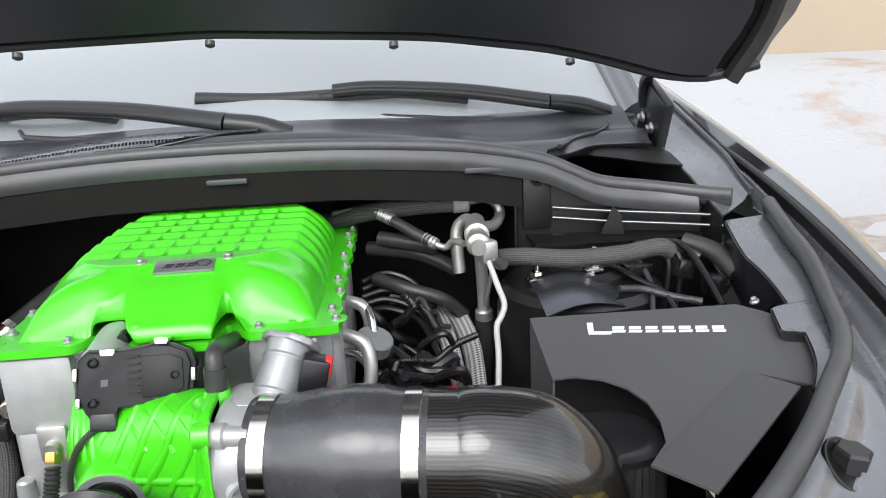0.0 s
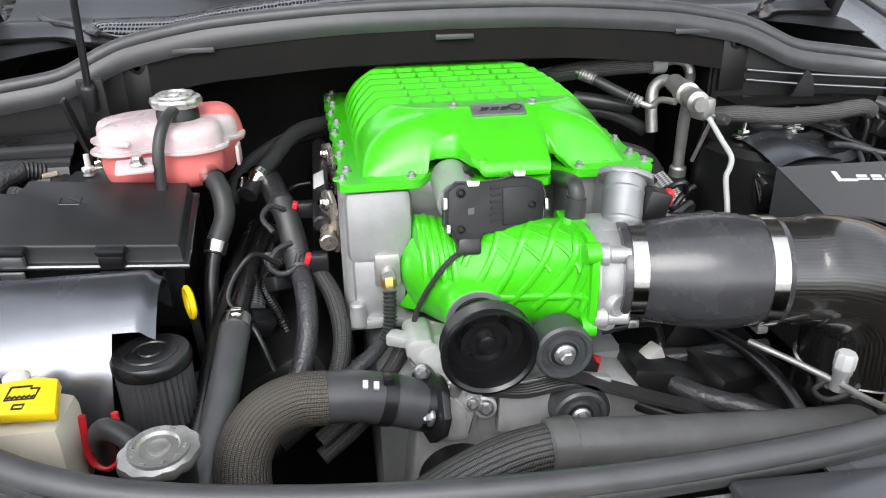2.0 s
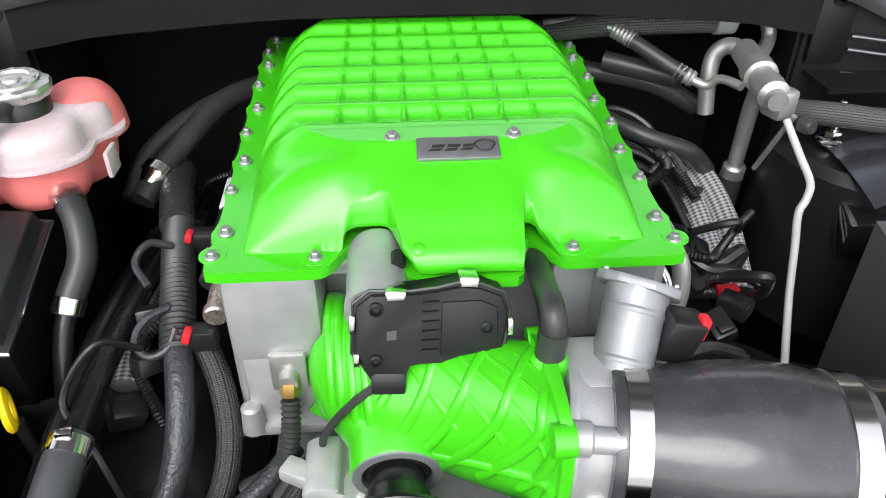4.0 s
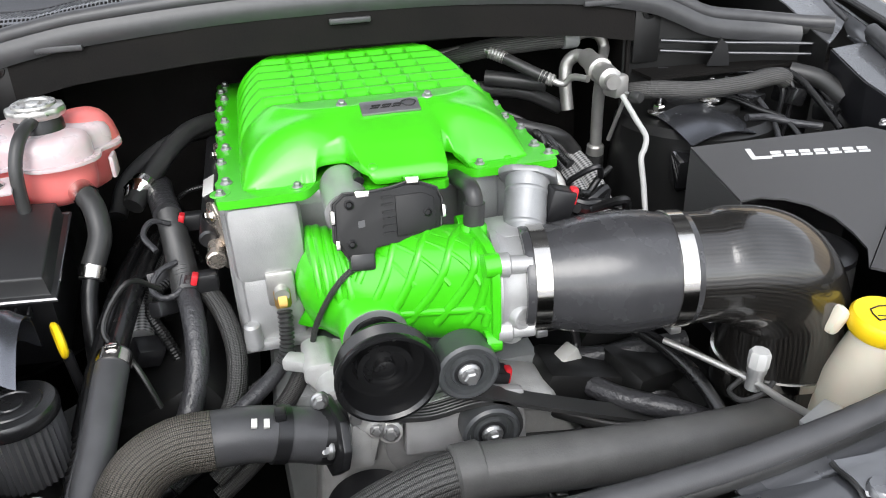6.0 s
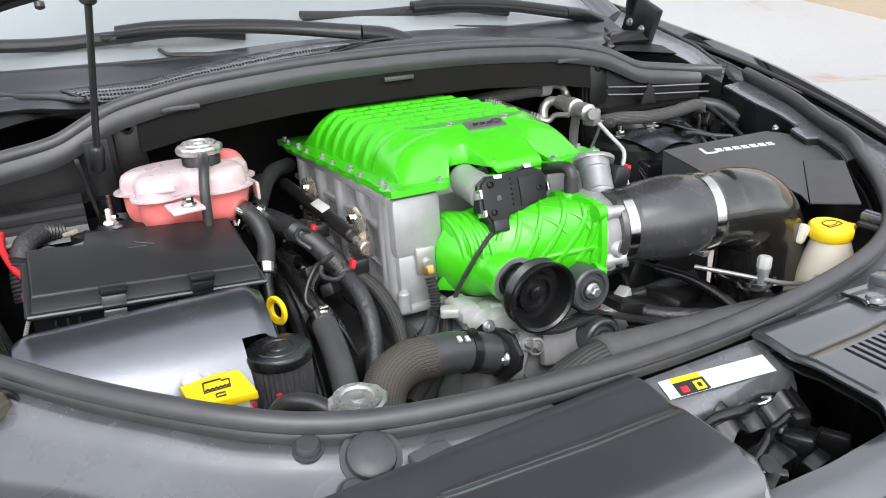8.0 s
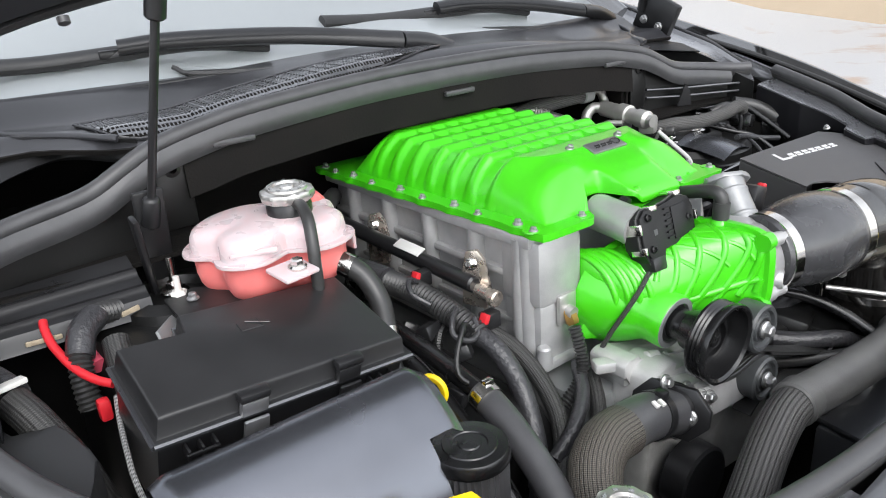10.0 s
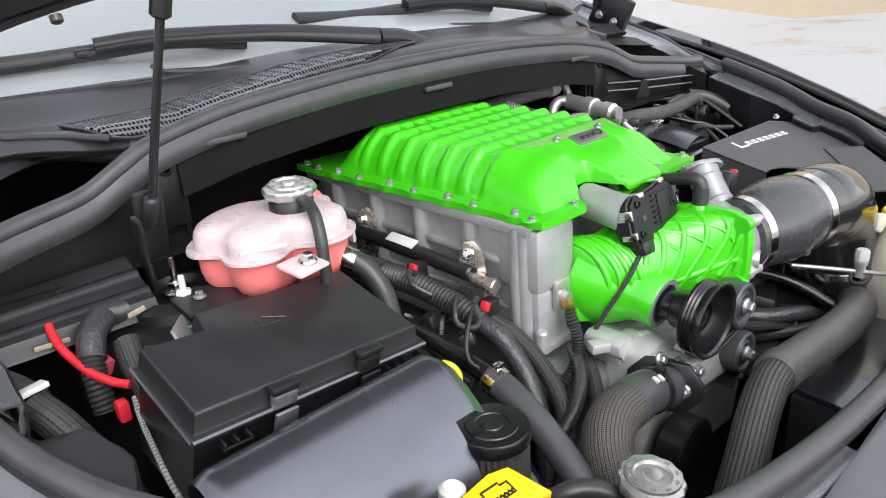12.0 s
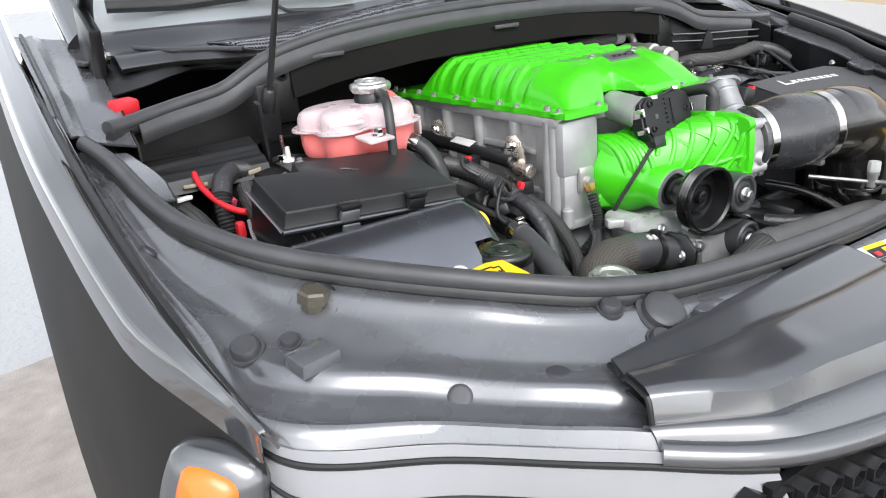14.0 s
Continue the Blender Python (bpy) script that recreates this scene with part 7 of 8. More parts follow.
for k in range(5):
    bm = mesh()
    w = 0.01 * k
    tube(bm, [(0.225, 0.40 - w, 0.925 - w), (0.27, 0.43 - 2 * w, 0.93 - w), (0.32, 0.41 - 2 * w, 0.91 - w), (0.345, 0.35 - 2 * w, 0.87 - w)], 0.0055, 6, 8)
    part("cable", bm, PLASTIC, can)
# dull castings low beside the alternator
bm = mesh()
box(bm, (0.34, -0.11, 0.615), (0.20, 0.13, 0.05), 0.012, (14, 10, 6))
rod(bm, (0.28, -0.17, 0.635), (0.40, -0.15, 0.615), 0.018, seg=18)
part("side_casting", bm, CAST, engine)

# alternator behind the belt
alt = thing("alternator", (0.225, -0.08, 0.66), "cast aluminium alternator with a black grooved pulley", "alternator")
bm = mesh()
lathe(bm, (0.262, -0.100, 0.672), (0, 1, 0), [(0.020, -0.006), (0.046, -0.004), (0.060, 0.004), (0.064, 0.016), (0.062, 0.030), (0.064, 0.034), (0.064, 0.060), (0.058, 0.084), (0.030, 0.092)], 36)
for a in (20, 140, 260):
    c = Vector((0.262 + 0.066 * math.cos(radians(a)), -0.077, 0.672 + 0.066 * math.sin(radians(a))))
    rod(bm, c - Vector((0, 0.026, 0)), c + Vector((0, 0.03, 0)), 0.012, seg=14)
part("body", bm, CAST, alt)
bm = mesh()
lathe(bm, (0.298, -0.140, 0.694), (0, -1, 0), [(0.030, 0), (0.034, 0.006), (0.032, 0.008)] + [(0.0335 - 0.0025 * (k % 2), 0.010 + 0.0035 * k) for k in range(10)] + [(0.035, 0.046), (0.034, 0.050), (0.016, 0.050), (0.014, 0.056), (0.006, 0.056)], 32)
part("grooved_pulley", bm, PLASTIC, alt)
bm = mesh()
box(bm, (0.145, -0.112, 0.655), (0.115, 0.035, 0.075), 0.008, (0, 18, 0))
rod(bm, (0.100, -0.135, 0.690), (0.100, -0.09, 0.690), 0.016, seg=16)
rod(bm, (0.185, -0.135, 0.640), (0.185, -0.09, 0.640), 0.014, seg=16)
part("bracket", bm, CAST, alt)
bolt("bolt", (0.100, -0.136, 0.690), (0, -1, 0), 0.009, ZINC, alt)
bolt("bolt", (0.185, -0.136, 0.640), (0, -1, 0), 0.009, ZINC, alt)

# loose connectors low beside the engine
for at, rot in (((0.285, 0.12, 0.86), (20, 10, 30)), ((0.31, 0.17, 0.865), (0, 25, -20)), ((0.30, 0.06, 0.845), (15, -20, 10)), ((0.335, 0.10, 0.84), (0, 0, 45))):
    c = thing("wiring_plug", Vector(at) + Vector((0, 0, -0.02)), "small black wiring plug beside the engine", "connector", "plugs beside the engine")
    bm = mesh()
    box(bm, at, (0.026, 0.036, 0.022), 0.004, rot)
    part("shell", bm, PLASTIC, c)
    bm = mesh()
    box(bm, Vector(at) + Vector((0, -0.012, 0.010)), (0.016, 0.012, 0.008), 0.002, rot)
    part("latch", bm, PLASTIC, c)
# hoses at the rear of the engine
rear = thing("heater_pipes", (-0.27, 0.38, 0.90), "black heater hoses entering the bulkhead", "hose")
for pts, r in (([(-0.20, 0.50, 0.955), (-0.26, 0.42, 0.96), (-0.31, 0.33, 0.93), (-0.34, 0.27, 0.90)], 0.015), ([(-0.22, 0.56, 0.92), (-0.29, 0.48, 0.93), (-0.36, 0.40, 0.90), (-0.38, 0.34, 0.86)], 0.014), ([(0.24, 0.50, 0.96), (0.33, 0.46, 0.955), (0.40, 0.45, 0.92)], 0.014), ([(0.25, 0.40, 0.93), (0.30, 0.36, 0.92), (0.36, 0.35, 0.90), (0.40, 0.37, 0.86)], 0.012)):
    bm = mesh()
    tube(bm, pts, r, 8, 12)
    part("hose", bm, RUBBER, rear)
for q in ((-0.325, 0.30, 0.92), (-0.35, 0.36, 0.89)):
    bm = mesh()
    lathe(bm, q, (-0.4, -0.8, -0.3), [(0.018, -0.008), (0.018, 0.004), (0.014, 0.008), (0.010, 0.02)], 16)
    part("clamp", bm, CHROME, rear)
lw = thing("wire_tangle", (-0.28, 0.12, 0.76), "tangle of taped black wires beside the supercharger housing", "wiring")
for k in (0, 3, 6, 8):
    bm = mesh()
    x, y, z = -0.245 - 0.012 * (k % 5), 0.36 - 0.042 * k, 0.885 - 0.014 * (k % 4)
    tube(bm, [(x, y, z), (x - 0.03, y - 0.02, z + 0.012 * (k % 3)), (x - 0.05 - 0.006 * (k % 3), y - 0.045, z - 0.02), (x - 0.03, y - 0.08, z - 0.05), (x - 0.01, y - 0.10, z - 0.10)], 0.0035 + 0.0016 * (k % 4), 6, 8, ripple=0.0006 if k % 3 == 0 else 0.0, pitch=0.004)
    part("wire", bm, DEEP, lw)
for k in range(5):
    bm = mesh()
    box(bm, (-0.285 - 0.010 * (k % 2), 0.28 - 0.06 * k, 0.862 - 0.012 * (k % 3)), (0.022, 0.030, 0.020), 0.003, (15 * (k % 3), 20, 35 * k))
    part("plug", bm, PLASTIC, lw)
wires = thing("wire_tangle", (0.29, 0.2, 0.80), "tangle of thin black wires beside the engine", "wiring")
dice = random.Random(5)
for k in range(13):
    bm = mesh()
    x, y, z = dice.uniform(0.225, 0.30), dice.uniform(0.03, 0.36), dice.uniform(0.83, 0.90)
    line = [Vector((x, y, z))]
    for n in range(5):
        line.append(line[-1] + Vector((dice.uniform(-0.015, 0.040), dice.uniform(-0.045, 0.045), dice.uniform(-0.035, 0.026))))
    tube(bm, line, dice.choice((0.0035, 0.005, 0.007, 0.009)), 6, 8, ripple=0.0008 if k % 4 == 0 else 0.0, pitch=0.004)
    part("wire", bm, dice.choice((DEEP, PLASTIC, TAPE)), wires)
rcl = thing("red_clip", (0.33, 0.10, 0.80), "red plastic retaining clip", "clip")
bm = mesh()
box(bm, (0.345, 0.14, 0.83), (0.026, 0.012, 0.010), 0.002)
part("clip", bm, RED, rcl)

# positive cable, conduits and taped hose by the wing
cab = thing("positive_cable", (-0.72, 0.19, 0.90), "red battery cable with a red terminal boot", "cable")
bm = mesh()
tube(bm, [(-0.722, 0.290, 0.966), (-0.724, 0.275, 0.960), (-0.722, 0.250, 0.946), (-0.712, 0.215, 0.930), (-0.698, 0.190, 0.920), (-0.684, 0.172, 0.916)], 0.0052, 8, 12)
part("cable", bm, RED, cab)
for dx in (-0.014, 0.014):
    bm = mesh()
    box(bm, (-0.686 + dx, 0.166, 0.893), (0.014, 0.016, 0.026), 0.004)
    part("boot", bm, RED, cab)
bm = mesh()
tube(bm, [(-0.686, 0.162, 0.905), (-0.694, 0.130, 0.892), (-0.702, 0.085, 0.885), (-0.708, 0.040, 0.870), (-0.706, 0.0, 0.84), (-0.70, -0.04, 0.80)], 0.0032, 8, 8)
part("chequered_wire", bm, FOIL, cab)
cond = thing("conduit", (-0.69, 0.22, 0.88), "black corrugated conduits wrapped in tape", "wiring")
bm = mesh()
tube(bm, [(-0.640, 0.285, 0.955), (-0.668, 0.268, 0.962), (-0.692, 0.245, 0.955), (-0.705, 0.220, 0.925), (-0.708, 0.20, 0.88)], 0.0135, 8, 14, ripple=0.0012, pitch=0.006)
part("conduit", bm, RUBBER, cond)
bm = mesh()
tube(bm, [(-0.668, 0.270, 0.9625), (-0.690, 0.247, 0.9555), (-0.702, 0.228, 0.935)], 0.0165, 8, 14)
part("tape", bm, TAPE, cond, "shiny tape")
bm = mesh()
tube(bm, [(-0.66, 0.23, 0.94), (-0.665, 0.20, 0.92), (-0.67, 0.15, 0.90), (-0.67, 0.11, 0.86)], 0.016, 8, 14)
part("conduit", bm, BLACK_BRAID, cond)
bm = mesh()
rod(bm, (-0.688, 0.252, 0.922), (-0.684, 0.232, 0.914), 0.0105, seg=12)
part("pink_band", bm, PINK, cond)
tap = thing("taped_hose", (-0.77, 0.25, 0.84), "thick taped hose with a white end band", "hose")
bm = mesh()
tube(bm, [(-0.806, 0.300, 0.925), (-0.800, 0.255, 0.936), (-0.791, 0.210, 0.942), (-0.782, 0.168, 0.942)], 0.021, 8, 18)
part("hose", bm, TAPE, tap)
bm = mesh()
box(bm, (-0.779, 0.160, 0.9615), (0.030, 0.016, 0.006), 0.0015, (-8, 0, 14))
part("band", bm, WHITE, tap)
bm = mesh()
tube(bm, [(-0.781, 0.162, 0.941), (-0.768, 0.130, 0.925), (-0.748, 0.095, 0.88), (-0.735, 0.07, 0.83)], 0.018, 8, 14)
part("tail", bm, BLACK_BRAID, tap)
duct = thing("side_duct", (-0.78, 0.12, 0.76), "black moulded duct with a notched edge beside the fuse box", "duct")
bm = mesh()
prism(bm, [(-0.780, -0.075), (-0.748, 0.005), (-0.736, 0.035), (-0.738, 0.060), (-0.752, 0.098), (-0.752, 0.118), (-0.795, 0.122), (-0.806, 0.160), (-0.812, 0.200), (-0.835, 0.200), (-0.838, 0.10), (-0.815, -0.01)], 0.12, Matrix.Translation((0, 0, 0.800)) @ pose(0, 0, 0, 4, 0, 0), 0.003)
part("duct", bm, LID_PLASTIC, duct)
ledger = thing("inner_rail", (-0.68, 0.30, 0.93), "black pressed rail with two beads below the wing corner", "rail")
bm = mesh()
def rail_at(u, v):
    x = -0.835 + 0.235 * u
    y = 0.268 + 0.012 * (1 - u) + 0.085 * v
    z = 0.958 + 0.030 * v + 0.010 * u * v
    z += 0.004 * math.exp(-((v - 0.28) / 0.05) ** 2) + 0.005 * math.exp(-((v - 0.62) / 0.06) ** 2)
    z -= 0.018 * smooth(0.10, 0.0, v)
    return (x, y, z)
sheet(bm, rail_at, 20, 30, 0.003)
part("rail", bm, PLASTIC, ledger)
bm = mesh()
box(bm, (-0.728, 0.270, 0.951), (0.040, 0.004, 0.006), 0.0015, (0, 5, 4))
part("worn_edge", bm, TAN_DUST, ledger, "bare tan foam edge")
bm = mesh()
box(bm, (-0.628, 0.272, 0.953), (0.024, 0.004, 0.007), 0.0015, (0, -8, 4))
part("worn_edge", bm, TAN_DUST, ledger, "bare tan foam edge")
redbox = thing("red_terminal_cover", (-0.79, 0.40, 1.04), "red plastic terminal cover in the wing corner", "terminal cover")
bm = mesh()
box(bm, (-0.785, 0.405, 1.07), (0.045, 0.03, 0.035), 0.006, (10, 0, 20))
part("cover", bm, RED, redbox)
bm = mesh()
box(bm, (-0.785, 0.415, 1.03), (0.03, 0.03, 0.05), 0.003)
part("post", bm, PLASTIC, redbox)
# ---- front panels, wipers and lamps ----
LEDGE = {k: [ledge(k, i / 80 * 0.995, j / 24) for i in range(81) for j in range(25)] for k in (1, -1)}


def ledge_z(side, x, y):
    """Height of the bay edge panel at a place."""
    return min(LEDGE[side], key=lambda q: (q.x - x) ** 2 + (q.y - y) ** 2).z


def ledge_up(side, x, y):
    """The way that the bay edge panel faces at a place."""
    k = min(range(len(LEDGE[side])), key=lambda n: (LEDGE[side][n].x - x) ** 2 + (LEDGE[side][n].y - y) ** 2)
    i, j = min(max(k // 25, 2), 78), min(max(k % 25, 1), 23)
    at = lambda a, b: LEDGE[side][a * 25 + b]
    n = (at(i + 2, j) - at(i - 2, j)).cross(at(i, j + 1) - at(i, j - 1)).normalized()
    return n if n.z > 0 else -n


for side, label in ((1, "satin black louvred radiator cover"), (-1, "satin black radiator cover")):
    cover = thing("radiator_cover", (XC + side * 0.33, -0.52, 0.80), label, "cover", "radiator covers")
    d0 = 0.108 if side == 1 else 0.096
    def cov(u, v, s=side, d0=d0):
        # u runs outward along the panel, v from the seal to the grille
        a = Vector((d0 + (0.530 - d0) * u, -0.424 - 0.010 * u, 0.851 - 0.006 * u))
        far = d0 + (0.552 - d0) * u
        y, z = lerp([(0.0, -0.622, 0.816), (0.22, -0.612, 0.817), (0.45, -0.572, 0.819), (0.60, -0.484, 0.824)], far)
        q = a.lerp(Vector((far, y, z)), v)
        q.z += lerp([(0.0, 0.0), (0.08, 0.004), (0.36, 0.004), (0.42, 0.012), (0.80, 0.019), (0.93, 0.017), (0.96, 0.012), (1.0, -0.014)], v + 0.03 * u)[0]
        q.z += 0.0025 * math.sin(15 * u) * smooth(0.5, 0.65, u) * smooth(0.42, 0.55, v)
        return Vector((XC + s * q.x, q.y, q.z))
    n = 65
    bm = mesh()
    cut = (lambda i, j: i % 2 == 1 and 6 < i < 63 and 11 <= j < 20) if side == 1 else (lambda i, j: False)
    f = (lambda u, v: cov(u, v)) if side == -1 else (lambda u, v: cov(u, 1 - v))
    cut2 = cut if side == -1 else (lambda i, j: cut(i, 23 - j))
    sheet(bm, f, n, 24, 0.004, skip=cut2)
    part("panel", bm, SATIN, cover)
    bm = mesh()
    tube(bm, [cov(0.0, k / 10) + Vector((0, 0, -0.006)) for k in range(11)] , 0.006, 3, 8)
    part("rolled_edge", bm, SATIN, cover)
    bm = mesh()
    tube(bm, [cov(1.0, k / 10) + Vector((side * 0.002, 0, -0.006)) for k in range(11)] , 0.0032, 3, 8)
    part("rolled_edge", bm, DEEP, cover)
    bm = mesh()
    sheet(bm, (lambda u, v: cov(u, v) + Vector((0, 0, -0.022))) if side == -1 else (lambda u, v: cov(u, 1 - v) + Vector((0, 0, -0.022))), 12, 8, 0.003)
    part("inner_tray", bm, DEEP, cover)

# middle well with latch, cross bar and sticker
well = thing("bonnet_latch", (0.02, -0.52, 0.74), "black bonnet latch mechanism in an open well", "latch")
bm = mesh()
box(bm, (0.02, -0.53, 0.735), (0.26, 0.24, 0.006), 0)
part("well_floor", bm, DEEP, well)
bm = mesh()
box(bm, (0.0, -0.545, 0.765), (0.07, 0.04, 0.040), 0.008, (10, 0, 8))
part("latch_body", bm, GLOSS, well)
for at, size, rot in (((0.055, -0.545, 0.778), (0.030, 0.034, 0.024), (0, 10, 30)), ((0.085, -0.52, 0.782), (0.022, 0.020, 0.026), (12, 0, -15)), ((-0.035, -0.575, 0.772), (0.030, 0.026, 0.030), (0, -14, 20)), ((0.04, -0.575, 0.770), (0.040, 0.018, 0.026), (20, 0, 10)), ((0.095, -0.56, 0.770), (0.016, 0.034, 0.030), (0, 0, 25)), ((-0.06, -0.55, 0.775), (0.016, 0.044, 0.026), (0, 20, -10))):
    bm = mesh()
    box(bm, at, size, 0.004, rot)
    part("latch_piece", bm, GLOSS, well)
bm = mesh()
sheet(bm, lambda u, v: (-0.085 + 0.20 * u, -0.482 - 0.030 * v - 0.010 * math.sin(9 * u), 0.800 - 0.022 * v + 0.006 * math.sin(14 * u + 1) + 0.005 * math.sin(31 * u)), 40, 8, 0.003, down=(0, 0, -0.003))
part("stamped_plate", bm, GLOSS, well, "glossy black stamped plate")
for pts, r in (([(-0.06, -0.50, 0.795), (-0.02, -0.485, 0.800), (0.03, -0.49, 0.80), (0.07, -0.48, 0.795), (0.10, -0.485, 0.79)], 0.007), ([(-0.03, -0.555, 0.79), (0.0, -0.545, 0.80), (0.03, -0.53, 0.795), (0.06, -0.525, 0.80)], 0.005), ([(-0.045, -0.53, 0.79), (-0.035, -0.56, 0.785), (-0.01, -0.58, 0.78)], 0.008)):
    bm = mesh()
    tube(bm, pts, r, 8, 10)
    part("lever", bm, GLOSS, well)
bm = mesh()
tube(bm, [(0.025, -0.505, 0.815), (0.03, -0.515, 0.822), (0.045, -0.512, 0.822), (0.048, -0.50, 0.815)], 0.003, 4, 8)
part("hook", bm, CHROME, well)
bm = mesh()
lathe(bm, (-0.02, -0.565, 0.785), (0, -0.5, 1), [(0.012, 0), (0.012, 0.008), (0.005, 0.010)], 16)
part("pivot", bm, PLASTIC, well)
bar = thing("radiator_crossbar", (0.02, -0.445, 0.80), "dark steel crossbar with a warning sticker", "crossbar")
bm = mesh()
def bar_at(u, v):
    x = -0.10 + 0.235 * u
    return (x, -0.424 - 0.058 * v - 0.012 * u * 0, 0.838 - 0.022 * v - 0.03 * smooth(0.75, 1, v))
sheet(bm, lambda u, v: bar_at(u, 1 - v), 12, 10, 0.004)
part("bar", bm, GREY_METAL, bar)
SM = Matrix.Translation((0.021, -0.4560, 0.8300)) @ pose(0, 0, 0, 20.8, 0, -8)
bm = mesh()
box(bm, SM @ Vector((0, 0, 0.001)), (0.152, 0.027, 0.0008), 0.0003, SM.to_3x3().to_4x4())
sticker = part("sticker", bm, LABEL, bar, "white warning sticker")
bm = mesh()
box(bm, SM @ Vector((-0.041, 0.009, 0.0018)), (0.040, 0.0075, 0.0008), 0, SM.to_3x3().to_4x4())
box(bm, SM @ Vector((-0.030, -0.005, 0.0024)), (0.013, 0.013, 0.0008), 0, SM.to_3x3().to_4x4())
part("yellow_field", bm, YELLOW, sticker)
bm = mesh()
box(bm, SM @ Vector((-0.040, -0.004, 0.0017)), (0.042, 0.0185, 0.0008), 0, SM.to_3x3().to_4x4())
part("black_field", bm, INK, sticker)
bm = mesh()
box(bm, SM @ Vector((-0.051, -0.006, 0.0024)), (0.010, 0.009, 0.0008), 0.002, SM.to_3x3().to_4x4())
part("red_symbol", bm, RED, sticker)
bm = mesh()
for k in range(4):
    box(bm, SM @ Vector((0.028, 0.007 - 0.005 * k, 0.0018)), (0.07 - 0.008 * (k % 2), 0.0006, 0.0008), 0, SM.to_3x3().to_4x4())
part("print_bars", bm, MILKCAP, sticker)
bm = mesh()
box(bm, SM @ Vector((-0.030, -0.005, 0.0030)), (0.005, 0.006, 0.0006), 0, SM.to_3x3().to_4x4())
part("print_mark", bm, INK, sticker)

# wider plate lapped over the louvred cover, with its block and dimples
sp = thing("stay_plate", cov(0.6, 0.1, 1, 0.108), "dark grey pressed plate with a square block and dimples", "plate", "stay plates")
def lap(u, v):
    corner = 0.10 * (1 - smooth(0.0, 0.10, u)) ** 2
    return cov(0.425 + 0.56 * u, -0.06 + (0.315 - corner - 0.05 * u) * v, 1, 0.108) + Vector((0, 0, 0.0065 - 0.003 * smooth(0.93, 1.0, v)))
bm = mesh()
sheet(bm, lambda u, v: lap(1 - u, v), 48, 14, 0.004)
part("plate", bm, GREY_METAL, sp)
bm = mesh()
tube(bm, [lap(k / 24, 1.0) + Vector((0, -0.002, -0.003)) for k in range(25)], 0.0024, 3, 6)
tube(bm, [lap(0.0, 1 - k / 6) + Vector((-0.002, 0, -0.002)) for k in range(7)], 0.0024, 3, 6)
part("joint", bm, DEEP, sp)
for u, v, r, h in ((0.06, 0.72, 0.011, 0.005), (0.53, 0.28, 0.024, 0.007), (0.64, 0.52, 0.011, 0.005), (0.90, 0.40, 0.012, 0.005)):
    bm = mesh()
    lathe(bm, lap(u, v), (0, 0, 1), [(r * 1.15, -0.002), (r * 1.08, h * 0.6), (r * 0.92, h), (r * 0.3, h * 0.9)], 28)
    part("dimple", bm, GREY_METAL, sp)
bm = mesh()
box(bm, lap(0.31, 0.36) + Vector((0, 0, 0.006)), (0.036, 0.042, 0.016), 0.003, (0, 0, 8))
part("block", bm, GREY_METAL, sp)

# black fan shroud low behind the radiator
sh = thing("fan_shroud", (0.15, -0.30, 0.45), "black moulded plastic fan shroud behind the radiator", "shroud")
bm = mesh()
prism(bm, [(0.118, -0.228), (0.100, -0.335), (0.42, -0.335), (0.42, -0.235)], 0.010, Matrix.Translation((0, 0, 0.690)), 0.003)
part("top_ledge", bm, SATIN, sh)
bm = mesh()
box(bm, (0.26, -0.29, 0.57), (0.31, 0.08, 0.24), 0.010)
box(bm, (-0.02, -0.33, 0.55), (0.62, 0.06, 0.20), 0.012)
part("housing", bm, SATIN, sh)
bm = mesh()
box(bm, (0.150, -0.240, 0.706), (0.030, 0.014, 0.014), 0.002, (0, 0, -10))
box(bm, (0.128, -0.245, 0.703), (0.014, 0.022, 0.008), 0.002, (0, 0, -10))
part("clip", bm, SATIN, sh)

# studs, plugs and blocks on the bay edge
def plug(x, y, r, h, mat, label, n=28):
    z = ledge_z(1 if x > 0 else -1, x, y)
    t2 = thing("panel_plug", (x, y, z), label, "plug", "panel plugs")
    m2 = mesh()
    way3 = ledge_up(1 if x > 0 else -1, x, y)
    flush = [(r * 1.35, 0.0032), (r * 1.15, 0.0048), (r * 0.9, 0.0052), (r * 0.3, 0.0050)]
    lathe(m2, Vector((x, y, z)) - 0.004 * way3, way3, flush if h < 0.004 else [(r * 1.25, 0.002), (r * 1.22, 0.006), (r * 1.0, 0.006), (r * 0.95, h), (r * 0.8, h + 0.003), (r * 0.2, h + 0.003)], n)
    part("button", m2, mat, t2)
for x, y, r, h in ((-0.820, -0.185, 0.017, 0.012), (-0.775, -0.20, 0.011, 0.008), (-0.455, -0.372, 0.013, 0.012), (-0.40, -0.40, 0.026, 0.014), (-0.86, 0.03, 0.011, 0.006), (-0.875, 0.22, 0.011, 0.006), (-0.66, -0.36, 0.010, 0.0025), (-0.56, -0.40, 0.010, 0.0025), (-0.43, -0.425, 0.014, 0.01), (-0.455, -0.44, 0.016, 0.012), (0.754, -0.265, 0.017, 0.014), (0.624, -0.305, 0.011, 0.006), (0.87, 0.03, 0.011, 0.006), (0.88, 0.2, 0.010, 0.006), (0.66, -0.38, 0.011, 0.006), (-0.305, -0.445, 0.013, 0.004)):
    plug(x, y, r, h, PLUG, "round dark push-in plug on the panel")
